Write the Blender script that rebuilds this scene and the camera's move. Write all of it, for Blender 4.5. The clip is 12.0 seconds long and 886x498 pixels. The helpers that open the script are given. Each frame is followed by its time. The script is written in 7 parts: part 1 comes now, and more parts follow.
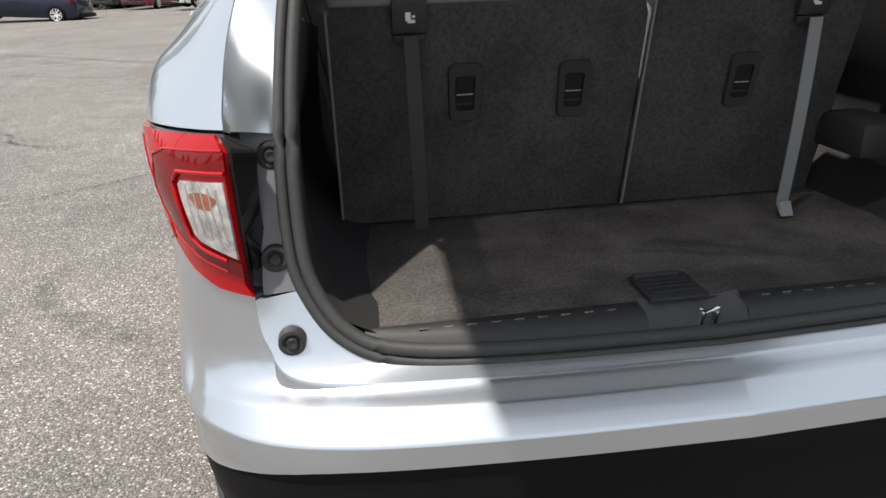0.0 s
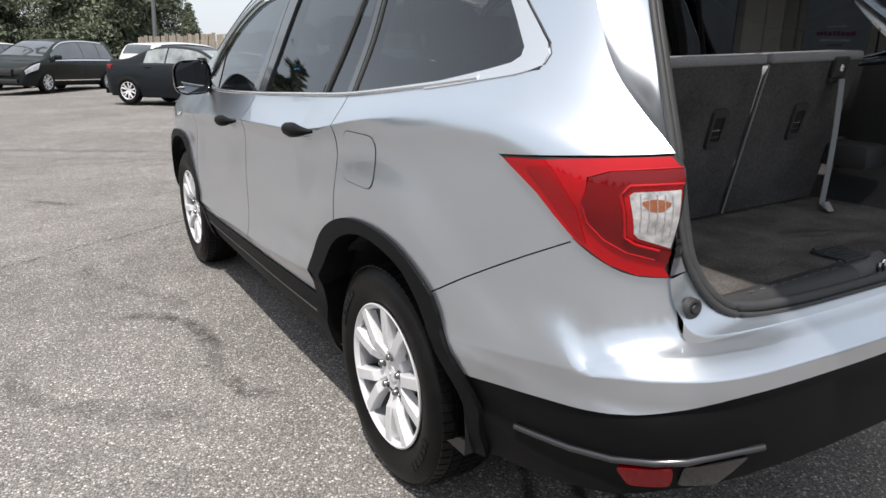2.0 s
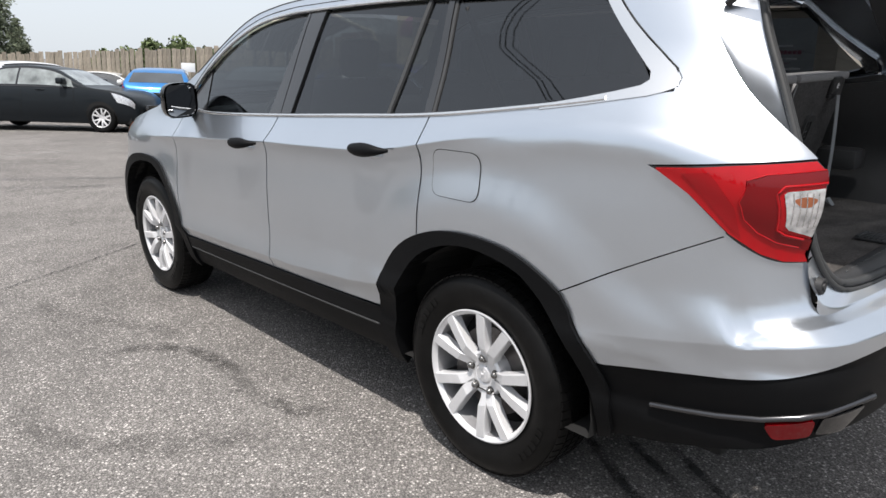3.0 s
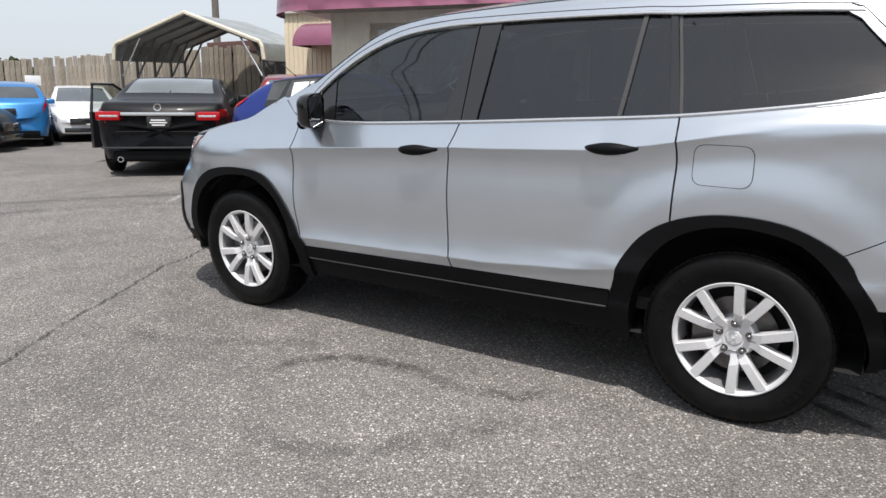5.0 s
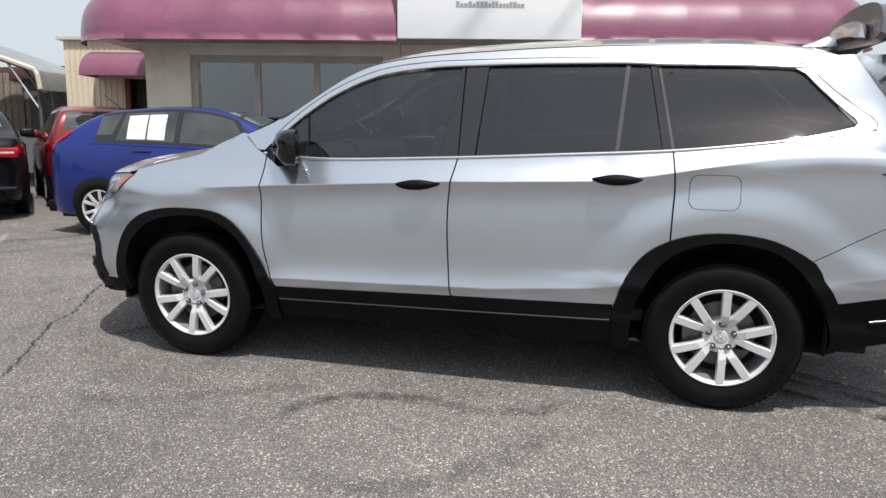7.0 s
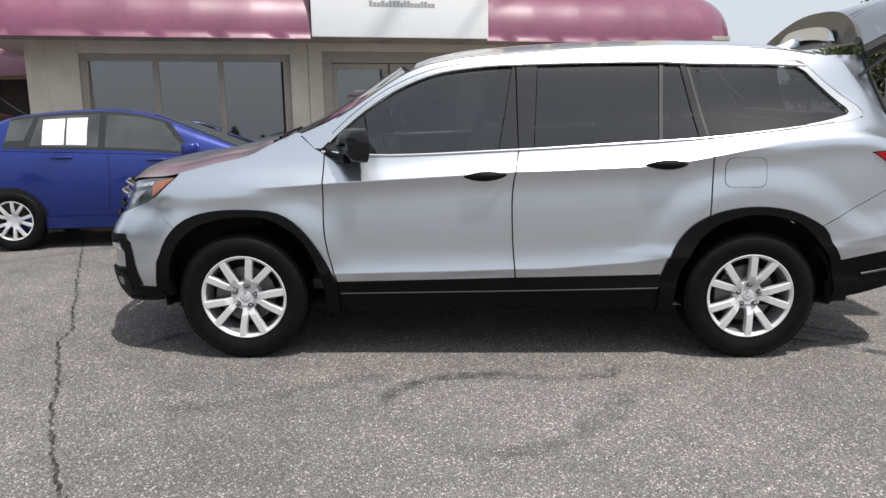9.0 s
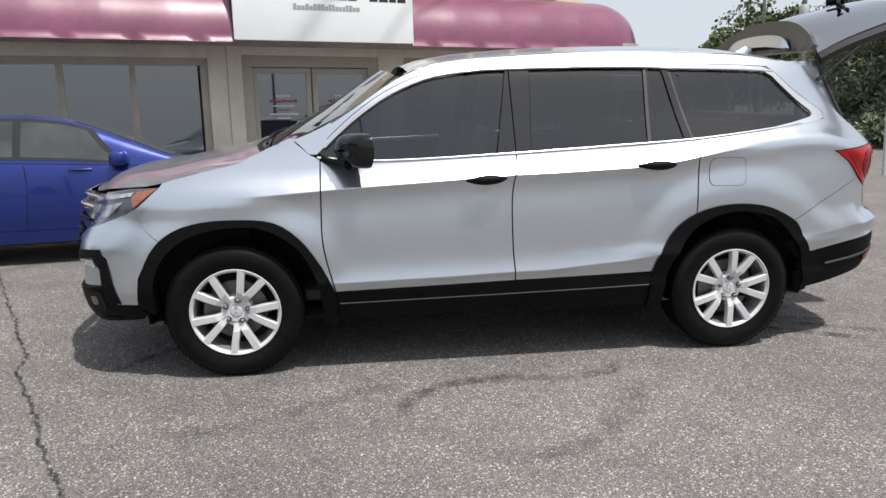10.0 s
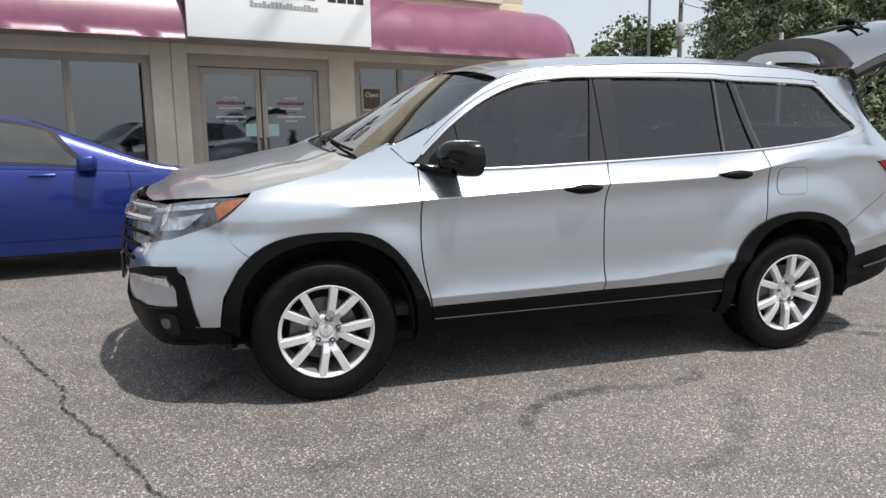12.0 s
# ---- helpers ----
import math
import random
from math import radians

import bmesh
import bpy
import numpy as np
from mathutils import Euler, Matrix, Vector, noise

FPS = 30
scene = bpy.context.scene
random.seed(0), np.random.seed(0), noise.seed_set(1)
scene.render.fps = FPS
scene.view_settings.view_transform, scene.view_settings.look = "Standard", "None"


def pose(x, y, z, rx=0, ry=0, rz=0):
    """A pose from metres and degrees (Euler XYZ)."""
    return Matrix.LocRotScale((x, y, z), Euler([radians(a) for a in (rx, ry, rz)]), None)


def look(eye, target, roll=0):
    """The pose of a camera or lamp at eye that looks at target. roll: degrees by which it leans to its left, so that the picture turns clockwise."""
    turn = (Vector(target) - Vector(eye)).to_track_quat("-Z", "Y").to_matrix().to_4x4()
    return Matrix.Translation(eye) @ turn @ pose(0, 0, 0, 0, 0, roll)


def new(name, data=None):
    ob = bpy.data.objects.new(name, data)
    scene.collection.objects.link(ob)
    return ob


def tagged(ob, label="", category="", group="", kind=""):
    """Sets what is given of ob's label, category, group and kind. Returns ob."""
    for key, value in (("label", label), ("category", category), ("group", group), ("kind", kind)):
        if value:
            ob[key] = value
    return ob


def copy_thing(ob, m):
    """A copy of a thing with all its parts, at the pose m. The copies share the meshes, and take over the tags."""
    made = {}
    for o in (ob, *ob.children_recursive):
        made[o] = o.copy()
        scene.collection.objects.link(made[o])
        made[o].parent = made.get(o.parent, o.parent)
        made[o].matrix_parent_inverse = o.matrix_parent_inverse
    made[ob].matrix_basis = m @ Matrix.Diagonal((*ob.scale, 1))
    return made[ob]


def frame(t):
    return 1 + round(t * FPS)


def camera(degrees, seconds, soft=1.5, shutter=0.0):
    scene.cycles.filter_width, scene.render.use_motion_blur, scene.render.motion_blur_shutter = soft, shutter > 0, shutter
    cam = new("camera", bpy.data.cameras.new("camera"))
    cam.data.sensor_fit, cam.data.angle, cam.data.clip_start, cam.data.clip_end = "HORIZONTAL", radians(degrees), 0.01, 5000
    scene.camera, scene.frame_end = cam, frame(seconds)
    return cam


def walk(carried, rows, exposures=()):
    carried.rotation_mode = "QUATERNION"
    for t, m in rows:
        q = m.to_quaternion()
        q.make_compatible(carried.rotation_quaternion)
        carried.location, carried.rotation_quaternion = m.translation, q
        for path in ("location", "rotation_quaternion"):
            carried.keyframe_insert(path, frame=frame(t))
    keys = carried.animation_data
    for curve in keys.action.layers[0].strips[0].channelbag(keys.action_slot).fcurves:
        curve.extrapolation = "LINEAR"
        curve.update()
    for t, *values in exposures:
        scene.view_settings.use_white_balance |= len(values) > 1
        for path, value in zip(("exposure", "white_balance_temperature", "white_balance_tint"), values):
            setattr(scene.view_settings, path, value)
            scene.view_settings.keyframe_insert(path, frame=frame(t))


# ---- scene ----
cam = camera(63.5, 12.0)
# The lot rises a little towards the shop: everything that stands on it is laid out level and then tipped by LOT.
UP = Vector((0.065, 0.012, 1.0)).normalized()
LOT = UP.rotation_difference(Vector((0, 0, 1))).to_matrix().to_4x4()
PATH = [
    (0, (-0.588, -1.955, 1.386), (-0.33, -0.118, 0.638), -2.0),
    (0.5, (-0.856, -2.014, 1.411), (-0.496, -0.154, 0.768), -2.3),
    (1, (-1.173, -2.029, 1.438), (-0.588, -0.210, 0.846), -0.6),
    (1.5, (-1.554, -2.049, 1.446), (-0.775, -0.311, 0.837), 0.1),
    (2, (-1.838, -1.902, 1.404), (-0.871, -0.249, 0.83), -0.8),
    (2.5, (-2.155, -1.734, 1.414), (-1.051, -0.169, 0.837), -1.1),
    (3, (-2.545, -1.591, 1.439), (-1.252, -0.163, 0.902), -0.8),
    (3.5, (-2.88, -1.373, 1.424), (-1.435, -0.087, 0.915), 0.7),
    (3.7, (-3.021, -1.248, 1.429), (-1.571, 0.033, 0.922), 0.1),
    (5.3, (-3.884, -0.412, 1.476), (-2.23, 0.591, 0.968), -1.5),
    (5.5, (-3.938, -0.349, 1.478), (-2.249, 0.602, 0.986), -1.7),
    (6, (-4.153, -0.076, 1.491), (-2.355, 0.654, 1.008), -0.5),
    (6.5, (-4.255, 0.223, 1.504), (-2.399, 0.776, 1.005), -0.7),
    (7, (-4.372, 0.485, 1.502), (-2.481, 0.966, 1.063), 0.2),
    (7.2, (-4.44, 0.601, 1.509), (-2.531, 1.033, 1.1), 0.0),
    (8.8, (-4.731, 1.496, 1.504), (-2.766, 1.575, 1.139), -0.0),
    (9, (-4.785, 1.641, 1.512), (-2.836, 1.672, 1.064), -0.4),
    (9.5, (-4.814, 1.916, 1.518), (-2.87, 1.821, 1.057), 1.8),
    (10, (-4.712, 2.244, 1.508), (-2.78, 1.967, 1.072), -0.4),
    (10.5, (-4.666, 2.502, 1.513), (-2.739, 2.111, 1.148), 0.7),
    (11, (-4.643, 2.821, 1.518), (-2.754, 2.297, 1.124), 1.6),
    (11.5, (-4.488, 3.095, 1.476), (-2.606, 2.543, 1.087), 1.4),
    (12, (-4.313, 3.324, 1.503), (-2.454, 2.718, 1.083), 0.9),
]
walk(cam, [(t, LOT @ look(eye, target, roll)) for t, eye, target, roll in PATH], [(0.0, 0.46, 6750, 11), (2.0, 0.41, 6550, 12), (3.7, 0.26, 6500, 12), (5.3, 0.17, 6500, 12), (7.2, 0.10, 6500, 12), (12.0, 0.12, 6500, 12)])  # EXPOSURE

# ---- world, sun ----
SUN_SLOPE = Vector((0.29, 0.25, -1.0))  # the way the sunlight travels, in the lot's frame
sun_dir = (LOT.to_3x3() @ SUN_SLOPE).normalized()
world = bpy.data.worlds.new("sky")
scene.world = world
world.use_nodes = True
wn, wl = world.node_tree.nodes, world.node_tree.links
wn.clear()
sky = wn.new("ShaderNodeTexSky")
sky.sky_type, sky.sun_disc = "NISHITA", False
sky.sun_elevation = math.asin(-sun_dir.z)
sky.sun_rotation = math.atan2(-sun_dir.x, -sun_dir.y)
sky.air_density, sky.dust_density, sky.ozone_density = 1.0, 4.0, 1.0
haze = wn.new("ShaderNodeMixRGB")
haze.inputs[0].default_value = 0.72
haze.inputs[2].default_value = (6.45, 6.98, 7.42, 1)
bg = wn.new("ShaderNodeBackground")
bg.inputs[1].default_value = 0.119
wout = wn.new("ShaderNodeOutputWorld")
wl.new(sky.outputs[0], haze.inputs[1])
wl.new(haze.outputs[0], bg.inputs[0])
wl.new(bg.outputs[0], wout.inputs[0])
sun = new("sun", bpy.data.lights.new("sun", "SUN"))
sun.data.energy, sun.data.angle, sun.data.color = 4.4, radians(1.2), (1.0, 0.96, 0.90)
sun.rotation_mode = "QUATERNION"
sun.rotation_quaternion = sun_dir.to_track_quat("-Z", "Y")

# ---- materials ----
def material(name, color, rough=0.5, metal=0.0, vary=0.0, scale=8.0, bump=0.0, bump_scale=60.0, coat=0.0, spec=0.5, dirt=0.0, dirt_scale=2.0, per_object=0.0):
    """A surface with a base colour, broken by grain (vary, scale) and broad stains (dirt), with fine relief (bump, in metres)."""
    m = bpy.data.materials.new(name)
    m.use_nodes = True
    n, l = m.node_tree.nodes, m.node_tree.links
    b = n["Principled BSDF"]
    b.inputs["Base Color"].default_value = (*color, 1)
    b.inputs["Roughness"].default_value, b.inputs["Metallic"].default_value = rough, metal
    b.inputs["Coat Weight"].default_value, b.inputs["Coat Roughness"].default_value = coat, 0.05
    b.inputs["Specular IOR Level"].default_value = spec
    geo = n.new("ShaderNodeTexCoord")
    out = None
    for amount, size, detail in ((vary, scale, 6.0), (dirt, dirt_scale, 3.0)):
        if amount:
            tex = n.new("ShaderNodeTexNoise")
            tex.inputs["Scale"].default_value, tex.inputs["Detail"].default_value = size, detail
            l.new(geo.outputs["Object"], tex.inputs["Vector"])
            ramp = n.new("ShaderNodeMapRange")
            ramp.inputs["From Min"].default_value, ramp.inputs["From Max"].default_value = 0.3, 0.7
            ramp.inputs["To Min"].default_value, ramp.inputs["To Max"].default_value = 1 - amount, 1 + amount
            l.new(tex.outputs["Fac"], ramp.inputs["Value"])
            if out is None:
                out = ramp.outputs[0]
            else:
                mul = n.new("ShaderNodeMath")
                mul.operation = "MULTIPLY"
                l.new(out, mul.inputs[0])
                l.new(ramp.outputs[0], mul.inputs[1])
                out = mul.outputs[0]
    if per_object:
        info = n.new("ShaderNodeObjectInfo")
        ramp = n.new("ShaderNodeMapRange")
        ramp.inputs["To Min"].default_value, ramp.inputs["To Max"].default_value = 1 - per_object, 1 + per_object
        l.new(info.outputs["Random"], ramp.inputs["Value"])
        if out is None:
            out = ramp.outputs[0]
        else:
            mul = n.new("ShaderNodeMath")
            mul.operation = "MULTIPLY"
            l.new(out, mul.inputs[0])
            l.new(ramp.outputs[0], mul.inputs[1])
            out = mul.outputs[0]
    if out is not None:
        mix = n.new("ShaderNodeVectorMath")
        mix.operation = "SCALE"
        mix.inputs[0].default_value = color
        l.new(out, mix.inputs["Scale"])
        l.new(mix.outputs[0], b.inputs["Base Color"])
    if bump:
        tex = n.new("ShaderNodeTexNoise")
        tex.inputs["Scale"].default_value, tex.inputs["Detail"].default_value = bump_scale, 4.0
        l.new(geo.outputs["Object"], tex.inputs["Vector"])
        bp = n.new("ShaderNodeBump")
        bp.inputs["Distance"].default_value = bump
        l.new(tex.outputs["Fac"], bp.inputs["Height"])
        l.new(bp.outputs[0], b.inputs["Normal"])
    return m


def paint(name, color, metal=0.0, rough=0.35, coat=1.0, gloss=0.05):
    m = material(name, color, rough, metal, vary=0.025, scale=900.0, coat=coat, dirt=0.03, dirt_scale=1.5)
    m.node_tree.nodes["Principled BSDF"].inputs["Coat Roughness"].default_value = gloss
    return m


def glass(name, color, clear=0.12, rough=0.02, ior=1.6):
    """Tinted window glass: a mirror-like face over a dark see-through tint."""
    m = bpy.data.materials.new(name)
    m.use_nodes = True
    n, l = m.node_tree.nodes, m.node_tree.links
    n.clear()
    gl, tr, mix, fr, out = (n.new(k) for k in ("ShaderNodeBsdfGlossy", "ShaderNodeBsdfTransparent", "ShaderNodeMixShader", "ShaderNodeLayerWeight", "ShaderNodeOutputMaterial"))
    gl.inputs["Roughness"].default_value = rough
    gl.inputs["Color"].default_value = (0.95, 0.97, 1.0, 1)
    tr.inputs["Color"].default_value = (*[c * clear for c in color], 1)
    fr.inputs["Blend"].default_value = 0.5
    power, lift = n.new("ShaderNodeMath"), n.new("ShaderNodeMapRange")
    power.operation = "POWER"
    power.inputs[1].default_value = 5.0
    lift.inputs["To Min"].default_value = min(2.0 * ((ior - 1) / (ior + 1)) ** 2, 0.5)
    l.new(fr.outputs["Facing"], power.inputs[0])
    l.new(power.outputs[0], lift.inputs["Value"])
    l.new(lift.outputs[0], mix.inputs[0])
    l.new(tr.outputs[0], mix.inputs[1])
    l.new(gl.outputs[0], mix.inputs[2])
    l.new(mix.outputs[0], out.inputs[0])
    return m


def lamp_red():
    m = material("red_lens", (0.36, 0.0015, 0.005), 0.25, coat=1.0, spec=0.0, vary=0.06, scale=30)
    m.node_tree.nodes["Principled BSDF"].inputs["Coat Roughness"].default_value = 0.015
    return m


SILVER = paint("silver_paint", (0.592, 0.635, 0.690), 0.92, 0.28, 0.8, 0.012)
DARK_CHROME = material("dark_chrome", (0.10, 0.10, 0.105), 0.25, 0.9)
CLAD = material("black_grained_plastic", (0.0052, 0.0054, 0.0060), 0.50, spec=0.09, vary=0.12, scale=300, bump=0.0004, bump_scale=700, dirt=0.15, dirt_scale=3)
GLOSS = material("gloss_black", (0.012, 0.012, 0.013), 0.12, coat=0.6)
MIRROR_BLACK = material("mirror_black", (0.006, 0.006, 0.0065), 0.18, coat=0.3, spec=0.25)
# near black for joints and housings, and for the shade of uncut openings
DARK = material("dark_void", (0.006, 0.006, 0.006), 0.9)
RUBBER = material("tyre_rubber", (0.0050, 0.0049, 0.0049), 0.42, spec=0.14, vary=0.30, scale=25, bump=0.0006, bump_scale=250, dirt=0.35, dirt_scale=5)
SEAL = material("seal_rubber", (0.035, 0.036, 0.037), 0.6, vary=0.1, scale=60, bump=0.0005, bump_scale=300)
ALLOY = material("alloy_silver", (0.66, 0.66, 0.67), 0.46, 0.30, vary=0.03, scale=60, coat=0.4)
NUT = material("chromed_nut", (0.22, 0.215, 0.21), 0.22, 0.9, vary=0.1, scale=60)
# the alloy again, darkened for the shade inside the barrel
ALLOY_SHADED = material("alloy_shaded", (0.30, 0.30, 0.31), 0.45, 0.5, vary=0.08, scale=40)
STEEL = material("brake_steel", (0.16, 0.15, 0.145), 0.5, 0.8, vary=0.2, scale=40)
CHROME = material("chrome", (0.78, 0.79, 0.80), 0.10, 1.0)
SATIN = material("satin_silver_trim", (0.72, 0.73, 0.74), 0.25, 0.9)
TINT = glass("privacy_glass", (0.9, 0.95, 1.0), 0.11, ior=1.52)
TINT_FRONT = glass("tinted_front_glass", (0.9, 0.96, 1.0), 0.24, ior=1.52)
CLEAR = glass("clear_glass", (0.90, 0.97, 0.94), 0.62, ior=1.28)
RED = lamp_red()
DEEP_RED = material("deep_red_lens", (0.15, 0.001, 0.003), 0.2, coat=0.9, spec=0.0)
LENS = material("clear_lens", (0.72, 0.72, 0.73), 0.15, 0.7, vary=0.35, scale=45, bump=0.003, bump_scale=70, coat=1.0)
AMBER = material("amber_lens", (0.27, 0.085, 0.035), 0.15, vary=0.2, scale=40, bump=0.001, bump_scale=120, coat=1.0)
CARPET = material("dark_carpet", (0.088, 0.081, 0.077), 0.95, vary=0.35, scale=160, bump=0.003, bump_scale=500, dirt=0.3, dirt_scale=9, spec=0.15)
SEATBACK = material("seatback_carpet", (0.066, 0.064, 0.064), 0.95, vary=0.25, scale=120, bump=0.002, bump_scale=600, dirt=0.25, dirt_scale=6, spec=0.15)
CLOTH = material("grey_seat_cloth", (0.20, 0.20, 0.205), 0.9, vary=0.15, scale=300, bump=0.001, bump_scale=800)
TRIM = material("interior_trim", (0.024, 0.024, 0.025), 0.6, vary=0.15, scale=200, bump=0.0004, bump_scale=500)
WEB = material("grey_webbing", (0.20, 0.21, 0.22), 0.55, vary=0.1, scale=300)
WHITE_INK = material("white_ink", (0.75, 0.75, 0.75), 0.6)
MIRROR = material("dim_mirror", (0.20, 0.21, 0.22), 0.04, 1.0)
LAMP_INNER = material("lamp_inner", (0.13, 0.135, 0.14), 0.25, 0.6, vary=0.4, scale=25, coat=1.0)
# ---- the silver car's skin: a plan curve at each height, s runs along the left side from the rear's middle to the nose ----
PLAN = [(0, -1.0), (-0.35, -0.99), (-0.62, -0.965), (-0.78, -0.91), (-0.88, -0.80), (-0.935, -0.62), (-0.972, -0.3), (-0.99, 0.1), (-1.0, 0.8),
        (-1.0, 1.6), (-0.995, 2.3), (-0.985, 2.9), (-0.955, 3.25), (-0.89, 3.50), (-0.74, 3.68), (-0.42, 3.77), (0, 3.80)]
# how far the side leans in at each height, in three runs with a crease between them
SIDE_LOW = [(0.2, 0.14), (0.30, 0.065), (0.40, 0.033), (0.47, 0.0170), (0.516, -0.0035)]
SIDE_MID = [(0.516, -0.0035), (0.535, 0.0010), (0.56, 0.0060), (0.59, 0.0106), (0.62, 0.0138), (0.66, 0.0160), (0.70, 0.0170), (0.75, 0.0187), (0.80, 0.0212), (0.84, 0.0237), (0.88, 0.0268), (0.92, 0.0298), (0.95, 0.0308), (0.975, 0.0300), (1.0, 0.0262), (1.02, 0.0200), (1.036, 0.0125)]
SIDE_TOP = [(1.036, 0.0125), (1.06, 0.033), (1.10, 0.064), (1.14, 0.088), (1.18, 0.106), (1.34, 0.172), (1.45, 0.217), (1.62, 0.30), (1.72, 0.38)]
# the same for the tail: lower face, bevel, ledge and what stands above it
REAR_LOW = [(0.2, 0.06), (0.3, -0.05), (0.4, -0.10), (0.5, -0.13), (0.6, -0.141), (0.675, -0.135), (0.70, -0.129), (0.7305, -0.119)]
REAR_BEVEL = [(0.7305, -0.119), (0.751, -0.096), (0.771, -0.072)]
REAR_TOP = [(0.771, -0.072), (0.775, -0.056), (0.783, -0.040), (0.80, -0.024), (0.83, -0.014), (0.92, -0.008), (1.0, -0.022), (1.08, -0.045), (1.17, -0.062), (1.25, 0.0), (1.35, 0.085), (1.5, 0.18), (1.7, 0.28)]
NOSE_Z = [0.2, 0.3, 0.42, 0.6, 0.75, 0.9, 1.0, 1.06, 1.12, 1.3]
NOSE_IN = [0.14, 0.04, 0.0, 0.0, 0.01, 0.05, 0.10, 0.16, 0.30, 0.7]


def crom(points, n=24):
    P = np.array(points, float)
    Q = np.vstack([2 * P[0] - P[1], P, 2 * P[-1] - P[-2]])
    out = []
    for i in range(1, len(Q) - 2):
        a, b, c, d = Q[i - 1], Q[i], Q[i + 1], Q[i + 2]
        for k in range(n):
            t = k / n
            out.append(0.5 * (2 * b + (c - a) * t + (2 * a - 5 * b + 4 * c - d) * t * t + (3 * b - a - 3 * c + d) * t**3))
    out.append(P[-1])
    return np.array(out)


def table(*runs):
    """Smooth curves through runs of points, finely sampled, with a corner where two runs meet."""
    fine = np.vstack([crom(r, 12)[0 if k == 0 else 1:] for k, r in enumerate(runs)])
    return fine[:, 0], fine[:, 1]


CURVE = crom(PLAN)
ARC = np.r_[0, np.cumsum(np.linalg.norm(np.diff(CURVE, axis=0), axis=1))]
ARC = ARC - np.interp(0, CURVE[len(CURVE) // 4:, 1], ARC[len(CURVE) // 4:])
PLAN_OUT = np.gradient(CURVE, axis=0)[:, ::-1] * [-1, 1]
PLAN_OUT /= np.linalg.norm(PLAN_OUT, axis=1, keepdims=True)
BUMPER_CREASE = [(0.592, -0.160), (0.634, -0.105), (0.7305, 0.0)]  # three straight lines z = a + b s
T_SIDE, T_REAR, T_NOSE = table(SIDE_LOW, SIDE_MID, SIDE_TOP), table(REAR_LOW, REAR_BEVEL, REAR_TOP), table(list(zip(NOSE_Z, NOSE_IN)))
T_CORNER = table([(0.2, 0.03), (0.40, 0.036), (0.55, 0.044), (0.68, 0.05), (0.76, 0.085), (0.84, 0.125), (0.92, 0.135), (1.0, 0.125), (1.1, 0.11), (1.3, 0.10)])  # how far the nose's corners are swept back
Z_EVEN = np.linspace(0.2, 1.72, 305)
T_PLAIN = Z_EVEN, np.convolve(np.pad(np.interp(Z_EVEN, *T_REAR), 10, mode="edge"), np.ones(21) / 21, "valid")
T_SOFT = Z_EVEN, np.convolve(np.pad(np.interp(Z_EVEN, *T_SIDE), 12, mode="edge"), np.ones(25) / 25, "valid")
# how far the shoulder crease and the sill crease climb along the side, by y
HIGH_Y, HIGH_RISE = [-0.35, -0.10, 0.13, 0.36, 0.58, 0.77, 1.08, 1.30, 1.69, 2.27, 2.60, 3.2], [0.190, 0.154, 0.119, 0.077, 0.046, 0.038, 0.026, 0.020, -0.002, -0.034, -0.057, -0.085]
LOW_Y, LOW_RISE = [0.45, 0.54, 0.67, 0.86, 1.11, 1.37, 1.68, 2.27], [0.080, 0.064, 0.046, 0.033, 0.013, 0.009, -0.001, -0.014]


LEDGE_S, LEDGE_Z = [-1.02, -0.93, -0.85, -0.785, -0.70], [0.771, 0.763, 0.749, 0.716, 0.700]  # the ledge's edge runs down round the corner
FOLD_S, FOLD_Z = [-1.05, -0.95, -0.85, -0.785, -0.70], [0.7305, 0.729, 0.721, 0.711, 0.694]  # into the bumper's crease


def tail_level(s, z):
    """The height at which the tail's profile is read, so that bevel and ledge narrow towards the side."""
    low, top = np.interp(s, FOLD_S, FOLD_Z), np.interp(s, LEDGE_S, LEDGE_Z)
    bevel = 0.7305 + (z - low) / np.maximum(top - low, 1e-4) * 0.0405
    return np.where(z < low, z * 0.7305 / low, np.where(z < top, bevel, np.where(z < 0.90, 0.771 + (z - top) * 0.129 / (0.90 - top), z)))


def smooth01(t):
    t = np.clip(t, 0, 1)
    return t * t * (3 - 2 * t)


